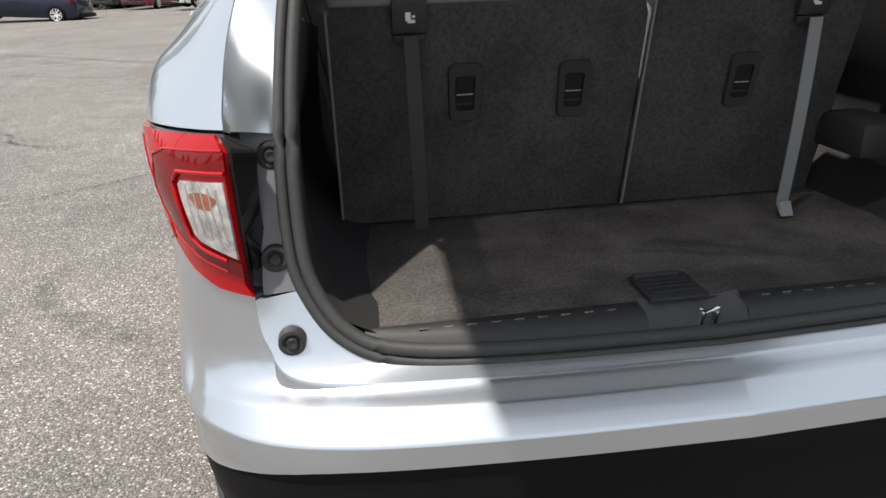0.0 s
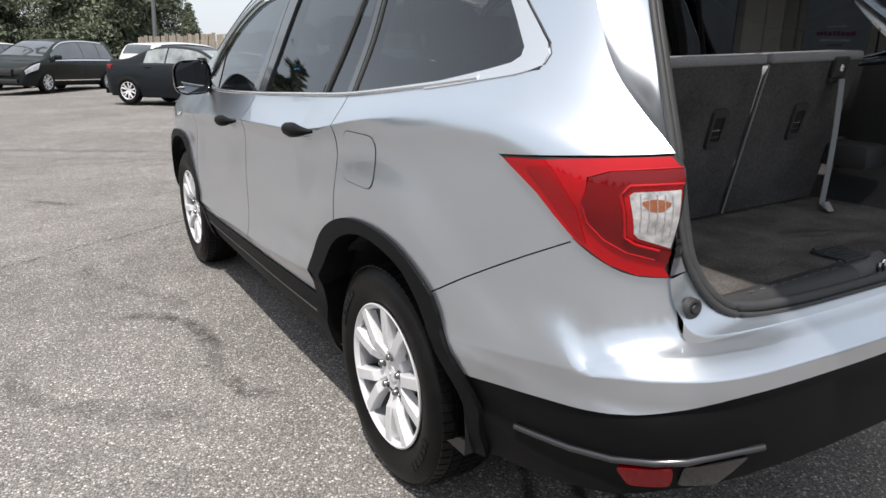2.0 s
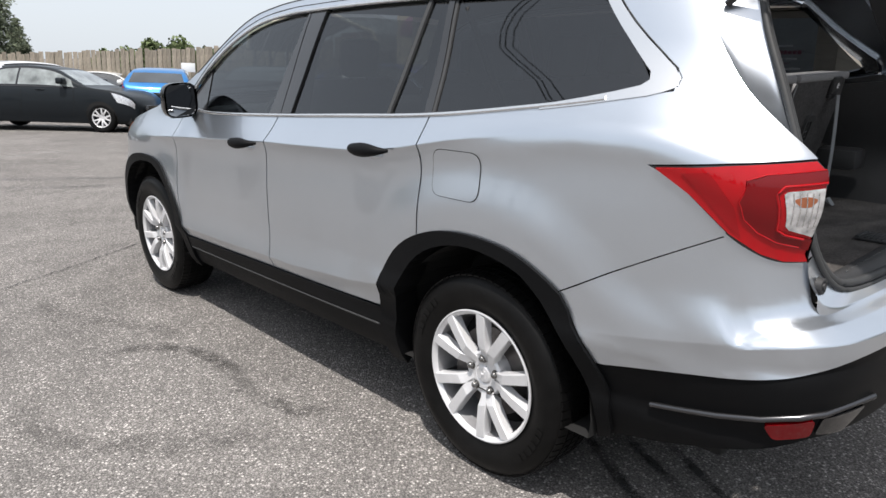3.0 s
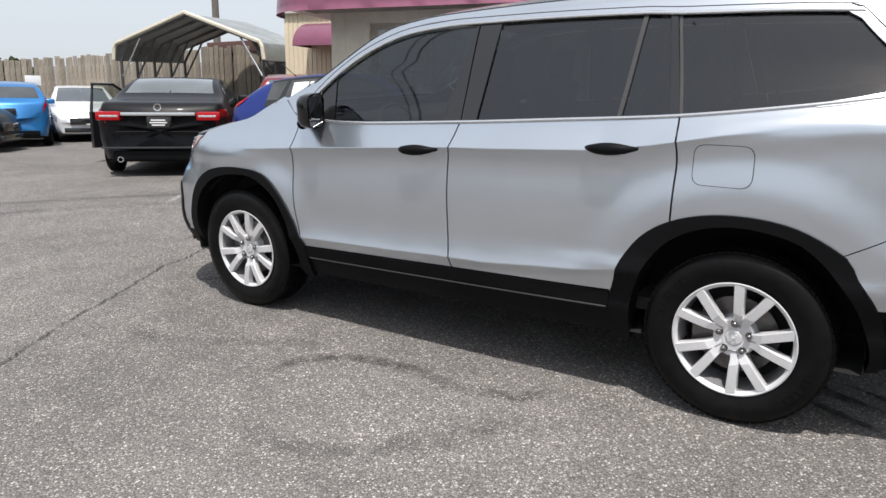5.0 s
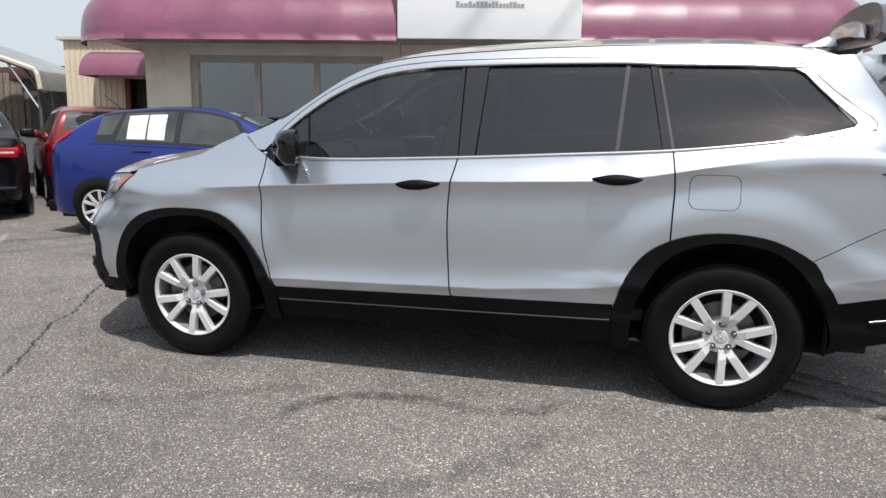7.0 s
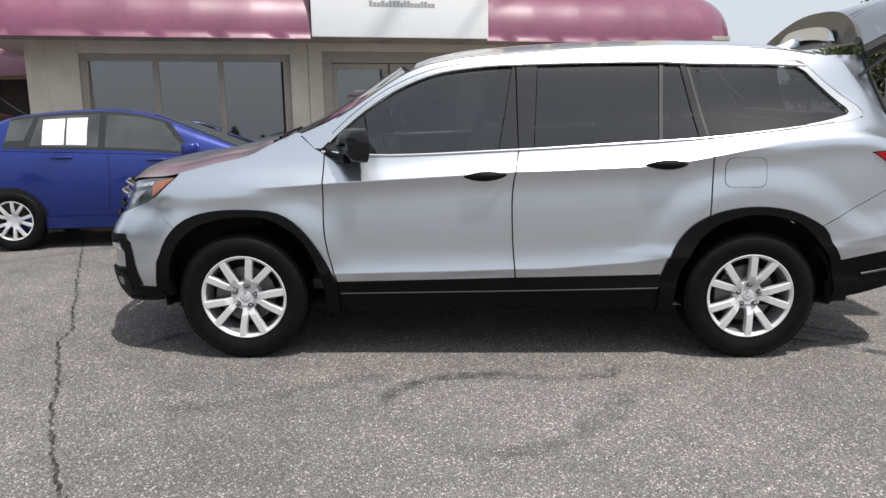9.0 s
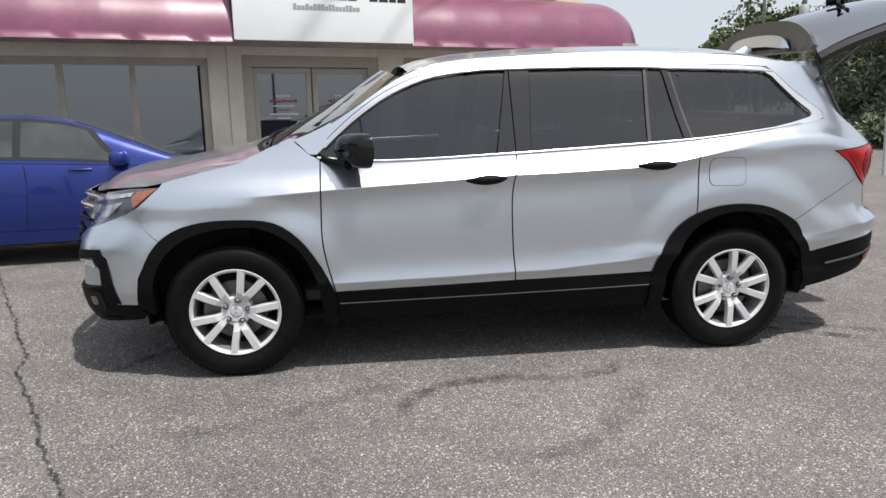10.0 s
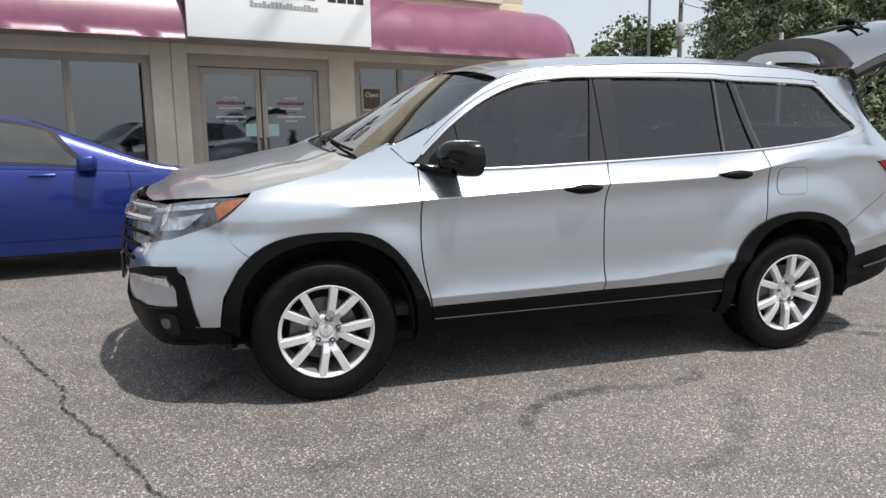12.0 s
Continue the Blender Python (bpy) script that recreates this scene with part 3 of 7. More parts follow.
    body("window_surround", chain([(-0.30, 1.612), (-0.365, 1.609), (-0.392, 1.594), (-0.492, 1.508), (-0.595, 1.424), (-0.642, 1.382), (-0.652, 1.359), (-0.637, 1.333), (-0.60, 1.322), (-0.549, 1.311), (-0.444, 1.297), (-0.35, 1.283), (-0.20, 1.264), (-0.20, 1.278), (-0.35, 1.303), (-0.444, 1.320), (-0.530, 1.337), (-0.559, 1.352), (-0.561, 1.373), (-0.469, 1.468), (-0.36, 1.570), (-0.30, 1.595)]), SATIN, quarter, 0.003, 0.01, right=right, label="bright satin window surround")
    piping("surround_joint", [(-0.38, 1.606), (-0.397, 1.594), (-0.497, 1.509), (-0.600, 1.425), (-0.648, 1.383), (-0.658, 1.359), (-0.642, 1.337), (-0.549, 1.318), (-0.35, 1.291)], 0.0013, SEAL, quarter, 0.001, right=right)
    piping("roof_joint", [tuple(np.array(q) + (0, -0.004)) for q in line(ROOF_EDGE, 0.12, 0.97, 50)], 0.0032, SEAL, suv, 0.0, right=right)
    piping("door_joint", [tuple(np.array(q) + (0.006, 0.030)) for q in line(GLASS_TOP, 0.03, 1, 44)], 0.0022, SEAL, suv, 0.0, right=right)
    # fuel flap on the left
    if not right:
        fl = rounded([(0.200, 0.968), (-0.024, 0.966), (-0.022, 1.124), (0.198, 1.125)], 0.045)
        body("fuel_flap_gap", fl, DARK, quarter, 0.0012, 0.0, cell=0.012, right=right)
        c = np.mean(fl, 0)
        body("fuel_flap", [c + (p - c) * 0.975 for p in fl], SILVER, quarter, 0.0024, 0.002, cell=0.012, right=right)
    # wheel-arch and sill cladding
    inner_f = [(3.245, 0.36), (3.22, 0.55), (3.165, 0.665), (3.065, 0.755), (2.95, 0.80), (2.80, 0.818), (2.65, 0.805), (2.49, 0.71), (2.40, 0.56), (2.36, 0.40), (2.36, 0.26)]
    inner_r = [(0.425, 0.26), (0.42, 0.43), (0.385, 0.56), (0.30, 0.705), (0.18, 0.788), (0.014, 0.822), (-0.17, 0.792), (-0.250, 0.735), (-0.311, 0.649), (-0.358, 0.578), (-0.402, 0.458), (-0.430, 0.38), (-0.436, 0.308)]
    body("arch_cladding", chain(line(ARCH_F, 0, 1, 30), [(2.286, 0.42), (2.284, 0.26)], line(inner_f, 1, 0, 30)), CLAD, suv, 0.012, 0.11, right=right, label="black grained wheel-arch moulding")
    body("arch_cladding", chain([(0.509, 0.26), (0.509, 0.47)], line(ARCH_R, 0, 1, 36), [(-0.472, 0.316)], line(inner_r, 1, 0, 36)), CLAD, suv, 0.012, 0.11, right=right, label="black grained wheel-arch moulding")
    body("sill_cladding", chain([(2.283, 0.449), (1.304, 0.472), (0.511, 0.484), (0.511, 0.415), (1.304, 0.400), (2.283, 0.385)]), CLAD, suv, 0.008, 0.02, right=right, label="black sill moulding under the doors")
    body("sill_cladding", chain([(2.283, 0.380), (1.304, 0.394), (0.511, 0.409), (0.511, 0.285), (2.283, 0.275)]), CLAD, suv, -0.004, 0.03, right=right, label="black lower sill")
    piping("sill_strip", [(s, 0.383 + (2.28 - s) * 0.0155) for s in np.linspace(2.27, 0.52, 20)], 0.005, SEAL, suv, 0.006, right=right)
    # rear bumper: painted upper shell, black lower shell
    up = body("rear_bumper", [chain([(-0.420, 0.562), (-0.396, 0.612), (-0.362, 0.668), (-0.332, 0.748)], [np.array(p) - (0, 0.004) for p in line(SEAM, 0, 1, 8)], line(TAIL_LOW, 0.58, 0, 14), [(-1.005, 0.912), (-1.02, 0.80), (-1.05, 0.786), (-1.754, 0.784)], line(BLACK_LINE, 1, 0, 26))], SILVER, suv, 0.0, 0.02, cell=0.028, right=right, label="silver painted bumper shell")
    low = body("rear_bumper_lower", [chain([np.array(p) - (0, 0.004) for p in line(BLACK_LINE, 0, 1, 26)], [(-1.754, 0.47), (-1.20, 0.47), (-1.05, 0.465), (-0.952, 0.455), (-0.839, 0.418), (-0.723, 0.382), (-0.588, 0.341), (-0.472, 0.314), (-0.474, 0.344), (-0.449, 0.479), (-0.42, 0.555)])], CLAD, suv, -0.006, 0.03, cell=0.04, right=right, label="black grained lower bumper")
    piping("bumper_strip", [(-0.555, 0.467), (-0.627, 0.480), (-0.711, 0.495), (-0.810, 0.514), (-0.90, 0.532), (-0.971, 0.541), (-1.169, 0.550)], 0.009, DARK_CHROME, low, 0.0, right=right, label="dark bright strip above the reflector")
    body("reflector", chain(rounded([(-0.815, 0.500), (-0.942, 0.528), (-0.940, 0.474), (-0.847, 0.456)], 0.015)), DEEP_RED, low, 0.006, 0.02, right=right, label="red rear reflector")
    body("bumper_vent", chain(rounded([(-0.965, 0.528), (-1.13, 0.535), (-1.05, 0.47), (-0.955, 0.475)], 0.012)), GLOSS, low, 0.002, 0.02, right=right)
    # tail lamp
    lamp = body("tail_lamp", chain(line(TAIL_TOP, 0, 1, 8), TAIL_BACK, line(TAIL_LOW, 0, 1, 26)), GLOSS, suv, -0.002, 0.05, cell=0.03, right=right, label="red wrap-around tail lamp")
    body("red_lens", chain([(-0.574, 1.140), (-0.74, 1.156), (-0.904, 1.169)], [(q + 0.008, z) for q, z in TAIL_BACK], [(-0.990, 0.921), (-0.924, 0.925), (-0.866, 0.944), (-0.784, 0.991), (-0.673, 1.078), (-0.595, 1.126)]), RED, lamp, 0.008, 0.012, cell=0.015, right=right)
    # a darker channel bends round the clear lens, with a light bar along its outer side
    channel = rear_line([(-0.742, 1.150), (-0.838, 1.138), (-0.864, 1.122), (-0.870, 1.075), (-0.858, 1.030), (-0.836, 0.996), (-0.806, 0.972), (-0.742, 0.953), (-0.742, 0.982), (-0.798, 1.000), (-0.814, 1.012), (-0.826, 1.094), (-0.818, 1.112), (-0.742, 1.120), (-0.742, 1.150)])
    body("deep_red_panel", chain(channel), DEEP_RED, lamp, 0.0105, 0.003, cell=0.015, right=right)
    body("deep_red_panel", chain([(-0.640, 1.133), (-0.70, 1.140), (-0.775, 1.062), (-0.812, 0.985), (-0.790, 1.000), (-0.745, 1.040), (-0.690, 1.090)]), material("mid_red_lens", (0.27, 0.001, 0.004), 0.2, coat=1.0, spec=0.0), lamp, 0.0098, 0.002, cell=0.015, right=right)
    body("clear_lens", chain(rear_line([(-0.748, 1.110), (-0.814, 1.102), (-0.820, 1.094), (-0.806, 1.020), (-0.798, 1.010), (-0.746, 0.990), (-0.746, 1.05), (-0.748, 1.110)])), LENS, lamp, 0.012, 0.004, cell=0.02, right=right, label="clear reversing lens")
    body("amber_bulb", chain(rear_line([(-0.782 + 0.020 * math.cos(a) * (1 + 0.2 * math.sin(3 * a)), 1.078 + 0.013 * math.sin(a)) for a in np.linspace(0, 2 * math.pi, 13)], 2)), AMBER, lamp, 0.0125, 0.001, right=right)
    for k in range(5):
        x0 = -0.806 + 0.0115 * k
        piping("lens_rib", rear_line([(x0, 1.100), (x0 + 0.008, 1.00 - 0.004 * k)], 5), 0.0016, CHROME, lamp, 0.0125, 5, right=right)
    piping("lamp_ridge", rear_line([(-0.744, 1.151), (-0.840, 1.139), (-0.864, 1.126), (-0.870, 1.075), (-0.858, 1.032), (-0.838, 0.999), (-0.808, 0.975), (-0.744, 0.956)], 4), 0.0022, RED, lamp, 0.010, right=right)
    piping("light_bar", rear_line([(-0.744, 1.122), (-0.818, 1.114), (-0.830, 1.096), (-0.816, 1.010), (-0.800, 0.996), (-0.744, 0.978)], 4), 0.0034, RED, lamp, 0.011, right=right, label="red light bar round the clear lens")
    # nose
    body("front_bumper", [chain([(3.177, 0.748), (3.474, 0.909), (3.710, 0.814), (3.975, 0.757), (4.092, 0.676), (4.074, 0.596)], [(4.055, 0.597), (3.759, 0.675), (3.593, 0.692), (3.520, 0.655), (3.488, 0.546), (3.468, 0.410), (3.337, 0.411), (3.317, 0.560), (3.235, 0.700)])], SILVER, suv, 0.0, 0.03, cell=0.04, right=right)
    body("bumper_corner", [chain([(4.037, 0.592), (3.629, 0.663), (3.546, 0.614), (3.525, 0.511), (3.784, 0.485), (4.147, 0.431), (4.450, 0.469), (4.450, 0.593), (4.192, 0.562)])], SILVER, suv, -0.02, 0.02, cell=0.04, right=right)
    clad_nose = body("bumper_bezel", [chain([(4.092, 0.606), (3.759, 0.685), (3.580, 0.701), (3.509, 0.615), (3.442, 0.415), (3.546, 0.424), (3.569, 0.593), (3.617, 0.653), (3.759, 0.643), (4.083, 0.586)])], CLAD, suv, 0.006, 0.04, right=right, label="black plastic bumper bezel")
    body("running_lamp", chain([(4.074, 0.604), (3.838, 0.632), (3.623, 0.641), (3.600, 0.604), (3.703, 0.609), (3.949, 0.594), (4.074, 0.582)]), LENS, suv, 0.003, 0.012, right=right, label="narrow clear running lamp")
    body("front_bumper_lower", [chain([(4.487, 0.469), (4.147, 0.426), (3.784, 0.480), (3.546, 0.506), (3.468, 0.408), (3.358, 0.404), (3.306, 0.360), (3.335, 0.325), (3.556, 0.299), (4.129, 0.240), (4.487, 0.277)])], CLAD, suv, -0.002, 0.03, cell=0.05, right=right, label="black grained lower bumper")
    body("fog_recess", rounded([(3.676, 0.466), (3.562, 0.472), (3.551, 0.366), (3.629, 0.353)], 0.03), DARK, suv, 0.003, 0.002, cell=0.02, right=right)
    body("fog_lamp", rounded([(3.658, 0.444), (3.600, 0.450), (3.600, 0.397), (3.647, 0.392)], 0.022), LAMP_INNER, suv, 0.005, 0.004, cell=0.02, right=right, label="round fog lamp in its recess")
    piping("skid_strip", [(4.165, 0.278), (3.977, 0.270), (3.617, 0.313), (3.488, 0.328)], 0.007, CLAD, suv, 0.002, right=right)
    head = body("headlamp", outline([(3.254, 1.026), (3.521, 1.017), (3.710, 0.994), (4.064, 0.932)], [(4.064, 0.932), (4.101, 0.840), (3.961, 0.776)], [(3.961, 0.776), (3.710, 0.812), (3.469, 0.908), (3.254, 1.026)]), LAMP_INNER, suv, -0.006, 0.05, right=right, label="headlamp with amber side marker")
    body("lamp_lens", outline([(3.521, 1.004), (3.710, 0.982), (4.030, 0.922)], [(4.030, 0.922), (4.077, 0.858), (3.978, 0.811)], [(3.978, 0.811), (3.724, 0.829), (3.501, 0.921)]), glass("lamp_cover", (0.95, 0.97, 1.0), 0.9, ior=1.25), head, 0.004, 0.003, right=right)
    body("lamp_bar", chain([(3.521, 0.998), (3.743, 0.971), (4.047, 0.917), (4.030, 0.901), (3.724, 0.949), (3.547, 0.975)]), LENS, head, -0.001, 0.004, right=right)
    body("reflector_bowl", chain([(3.586, 0.947), (3.710, 0.921), (3.926, 0.881), (3.889, 0.829), (3.668, 0.865)]), LENS, head, -0.002, 0.004, right=right)
    body("side_marker", chain([(3.274, 1.020), (3.488, 0.998), (3.527, 0.977), (3.485, 0.921), (3.469, 0.924)]), AMBER, head, 0.004, 0.01, right=right, label="amber side marker")
    # door handles
    for d, hs, hz in ((door, 1.475, 1.041), (rear, 0.519, 1.094)):
        bm = bmesh.new()
        tube(bm, [on_skin(hs - 0.11, hz + 0.0045, 0.004, right).lerp(on_skin(hs + 0.11, hz - 0.0045, 0.004, right), (k + 11) / 22) + Vector(((1 if right else -1) * 0.043 * (1 - (k / 11.5) ** 4), 0, 0)) for k in range(-11, 12)], [0.004 + 0.022 * (1 - (k / 11.5) ** 2) for k in range(-11, 12)], 10)
        part("handle", bm, CLAD, d, "black door handle", smooth=True, sharp=70)
        # raised silver lip that catches the sky, shaped to give the cup's highlight
        piping("handle_glint", [(hs + 0.012 * k, hz - 0.018 - 0.010 * (1 - (k / 6) ** 2)) for k in range(-5, 6)], [0.003 + 0.007 * (1 - (k / 5.5) ** 2) for k in range(-5, 6)], SILVER, d, 0.0, 8, right=right)
        if d is door and not right:
            piping("lock_cap", [(hs - 0.094, hz + 0.004), (hs - 0.098, hz + 0.004)], 0.006, SATIN, d, 0.022)
    # mirror
    sgn = 1 if right else -1
    mirror = part("mirror_arm", (lambda bm: (tube(bm, [(sgn * 0.84, 2.36, 1.160), (sgn * 0.90, 2.31, 1.146), (sgn * 0.96, 2.25, 1.134), (sgn * 1.02, 2.20, 1.136)], [0.022, 0.018, 0.020, 0.030], 12), bm)[1])(bmesh.new()), CLAD, suv, "black mirror arm", smooth=True)
    bm = bmesh.new()
    prof = [(0.0, 0.99), (0.02, 1.0), (0.07, 0.98), (0.115, 0.90), (0.150, 0.72), (0.170, 0.42), (0.176, 0.05)]
    rows = []
    for dy, k in prof:
        ring = []
        for q in range(32):
            a = 2 * math.pi * q / 32
            ca, sa = math.cos(a), math.sin(a)
            rr = (abs(ca) ** 3.4 + abs(sa) ** 3.4) ** (-1 / 3.4)
            ring.append((sgn * (1.003 + 0.106 * k * rr * ca), 2.112 + dy * (0.72 - 0.10 * ca) - 0.042 * k * ca, 1.204 + 0.090 * k * rr * sa))
        rows.append(ring + ring[:1])
    sheet(bm, rows)
    bmesh.ops.remove_doubles(bm, verts=bm.verts, dist=1e-5)
    part("mirror_housing", bm, MIRROR_BLACK, mirror, "gloss black mirror housing", smooth=True, sharp=60)
    bm = bmesh.new()
    ring = [bm.verts.new(p) for p in [(sgn * (1.003 + 0.095 * math.copysign(abs(math.cos(a)) ** 0.55, math.cos(a))), 2.114 - 0.040 * math.cos(a), 1.204 + 0.082 * math.copysign(abs(math.sin(a)) ** 0.55, math.sin(a))) for a in np.linspace(0, 2 * math.pi, 33)[:-1]]]
    bm.faces.new(ring)
    part("mirror_glass", bm, MIRROR, mirror, "mirror glass")

# dark inner shell behind the joints, wheel housings
for right in (False, True):
    sg = 1 if right else -1
    body("inner_shell", [chain([(2.30, 1.10), (2.30, 0.42), (0.56, 0.46), (0.30, 0.88), (0.30, 1.16)]), chain([(0.30, 1.14), (0.30, 0.90), (-0.34, 0.84), (-0.62, 0.96), (-0.62, 1.20)]), chain([(3.20, 0.97), (3.10, 0.88), (2.50, 0.86), (2.36, 0.65), (2.30, 1.10), (2.60, 1.12)])], DARK, suv, -0.022, 0.0, 0.1, right=right)
    for wy in (0.0, 2.82):
        bm = bmesh.new()
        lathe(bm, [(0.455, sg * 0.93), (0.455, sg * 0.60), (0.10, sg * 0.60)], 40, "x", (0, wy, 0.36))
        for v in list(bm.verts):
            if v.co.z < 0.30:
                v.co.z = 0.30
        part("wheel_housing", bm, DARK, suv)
boxed("underbody", (-0.62, -0.72, 0.22), (0.62, 3.35, 0.36), DARK, suv, 0.02)
boxed("engine_block", (-0.70, 2.75, 0.33), (0.70, 3.45, 0.95), DARK, suv, 0.02)


# wheels
def wheel_meshes():
    """Meshes of one wheel that faces -x, about its hub: tyre, rim, spokes, disc, cap, nuts."""
    out = {}
    bm = bmesh.new()
    R = 0.362
    lathe(bm, [(0.226, -0.085), (0.232, -0.098), (0.245, -0.103), (0.275, -0.118), (0.310, -0.120), (0.335, -0.112), (0.350, -0.100), (0.358, -0.086), (R, -0.06), (R + 0.001, 0), (R, 0.06), (0.358, 0.086), (0.340, 0.108), (0.30, 0.118), (0.25, 0.103), (0.226, 0.085)], 72, "x")
    for k in range(6):
        # raised marking on the sidewall as plain bars
        a0 = math.radians((18, 30, 42, 198, 210, 222)[k])
        for q in range(2):
            a = a0 + q * 0.09
            c = Vector((-0.1205, math.cos(a) * 0.300, math.sin(a) * 0.300))
            rad, tan = Vector((0, math.cos(a), math.sin(a))), Vector((0, -math.sin(a), math.cos(a)))
            vs = [bm.verts.new(c + rad * i + tan * j + Vector((-e, 0, 0))) for e in (0, 0.002) for i, j in ((-0.013, -0.010), (0.013, -0.010), (0.013, 0.010), (-0.013, 0.010))]
            bm.faces.new(vs[4:])
            for i in range(4):
                bm.faces.new((vs[i], vs[(i + 1) % 4], vs[4 + (i + 1) % 4], vs[4 + i]))
    out["tyre"] = (bm, RUBBER, 30)
    bm = bmesh.new()
    for k in range(72):
        # tread blocks in rows
        for x0, x1 in ((-0.098, -0.066), (-0.056, -0.026), (-0.017, 0.017), (0.026, 0.056), (0.066, 0.098)):
            a0, a1 = 2 * math.pi * (k + 0.06 + 0.1 * (x0 > 0)) / 72, 2 * math.pi * (k + 0.86 + 0.1 * (x0 > 0)) / 72
            r0 = [0.3535 if abs(x) > 0.09 else 0.360 for x in (x0, x1)]
            vs = [bm.verts.new((x, math.cos(a) * (r + h), math.sin(a) * (r + h))) for h in (0, 0.0055) for x, r, a in ((x0, r0[0], a0), (x1, r0[1], a0), (x1, r0[1], a1), (x0, r0[0], a1))]
            bm.faces.new(vs[4:])
            for i in range(4):
                bm.faces.new((vs[i], vs[(i + 1) % 4], vs[4 + (i + 1) % 4], vs[4 + i]))
    out["tread"] = (bm, RUBBER, 30)
    bm = bmesh.new()
    lathe(bm, [(0.2365, -0.102), (0.2385, -0.108), (0.234, -0.110), (0.224, -0.104), (0.219, -0.096)], 72, "x")
    out["rim"] = (bm, ALLOY, 40)
    bm = bmesh.new()
    lathe(bm, [(0.219, -0.096), (0.214, -0.07), (0.205, 0.06), (0.230, 0.09)], 72, "x")
    out["barrel"] = (bm, ALLOY_SHADED, 40)
    bm = bmesh.new()
    # five pairs of broad flat spokes, each pair meeting in a V at a dished hub
    for k in range(5):
        mid = 2 * math.pi * k / 5 + math.pi / 2 + math.pi / 10
        rad, tan = Vector((0, math.cos(mid), math.sin(mid))), Vector((0, -math.sin(mid), math.cos(mid)))
        for side in (-1, 1):
            rings = []
            for r, o, w, x in ((0.040, 0.010, 0.015, -0.076), (0.080, 0.0135, 0.0165, -0.089), (0.108, 0.0225, 0.0170, -0.103), (0.165, 0.0420, 0.0170, -0.108), (0.2285, 0.0625, 0.0185, -0.1085)):
                p = rad * math.sqrt(max(r * r - o * o, 0)) + tan * (o * side) + Vector((x, 0, 0))
                rings.append([bm.verts.new(p + tan * j + Vector((i, 0, 0))) for i, j in ((0.0, -w), (0.004, -w - 0.003), (0.034, -w - 0.005), (0.034, w + 0.005), (0.004, w + 0.003), (0.0, w))])
            for r0, r1 in zip(rings, rings[1:]):
                for i in range(6):
                    bm.faces.new((r0[i], r0[(i + 1) % 6], r1[(i + 1) % 6], r1[i]))
            bm.faces.new(rings[-1])
            bm.faces.new(rings[0][::-1])
    lathe(bm, [(0.0, -0.076), (0.036, -0.076), (0.040, -0.079), (0.074, -0.081), (0.082, -0.074), (0.088, -0.03)], 40, "x")
    out["spokes"] = (bm, ALLOY, 22)
    bm = bmesh.new()
    lathe(bm, [(0.0, -0.0835), (0.027, -0.083), (0.032, -0.080), (0.033, -0.06)], 32, "x")
    for dy in (-0.009, 0.009):
        box(bm, -0.0865, dy - 0.003, -0.014, -0.080, dy + 0.003, 0.014)
    box(bm, -0.0865, -0.007, -0.0025, -0.080, 0.007, 0.0025)
    out["hub_cap"] = (bm, ALLOY, 12)
    for k in range(5):
        bm = bmesh.new()
        a = 2 * math.pi * k / 5 + math.pi / 2
        lathe(bm, [(0.0, -0.099), (0.007, -0.098), (0.0110, -0.094), (0.0120, -0.0815), (0.0165, -0.0822), (0.0165, -0.064)], 14, "x", (0, math.cos(a) * 0.0605, math.sin(a) * 0.0605))
        out["lug_nut_%d" % k] = (bm, NUT, 40)
    bm = bmesh.new()
    lathe(bm, [(0.05, -0.03), (0.160, -0.03), (0.160, -0.005), (0.05, -0.005)], 48, "x")
    box(bm, -0.045, 0.085, -0.075, 0.01, 0.175, 0.075, 0.01)
    out["brake_disc"] = (bm, STEEL, 40)
    # black disc behind the spokes, the wheel's inner shade put into colour
    bm = bmesh.new()
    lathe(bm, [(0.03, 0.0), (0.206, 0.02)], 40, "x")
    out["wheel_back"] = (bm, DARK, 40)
    made = {}
    for name, (bm, mat, sharp) in out.items():
        bmesh.ops.recalc_face_normals(bm, faces=bm.faces)
        for f in bm.faces:
            f.smooth = True
        for e in bm.edges:
            if len(e.link_faces) == 2 and e.calc_face_angle(0) > radians(sharp):
                e.smooth = False
        mesh = bpy.data.meshes.new(name)
        bm.to_mesh(mesh)
        bm.free()
        mesh.materials.append(mat)
        made[name] = mesh
    return made


WHEEL = wheel_meshes()
for right, wy, spin in ((False, 0.0, 0), (False, 2.82, 8), (True, 0.0, 20), (True, 2.82, 50)):
    tyre = link("wheel", WHEEL["tyre"], None, suv, "black tyre on a silver ten-spoke alloy wheel")
    tyre.matrix_basis = pose(0.843 if right else -0.843, wy, 0.355, 0, 0, 180 if right else 0) @ pose(0, 0, 0, spin, 0, 0)
    for nm in ("tread", "rim", "barrel", "spokes", "hub_cap", "brake_disc", "wheel_back"):
        link(nm, WHEEL[nm], None, tyre)
    for k in range(5):
        link("lug_nut", WHEEL["lug_nut_%d" % k], None, tyre)

# ---- roof, hood, windscreen ----
def across(edge_s, edge_z, crown, n=17, power=2.2):
    """A row of points from the left edge to the right, crowned."""
    p = on_skin(edge_s, edge_z)
    return [(p.x * -u, p.y, p.z + crown * (1 - abs(u) ** power)) for u in np.linspace(-1, 1, n)]


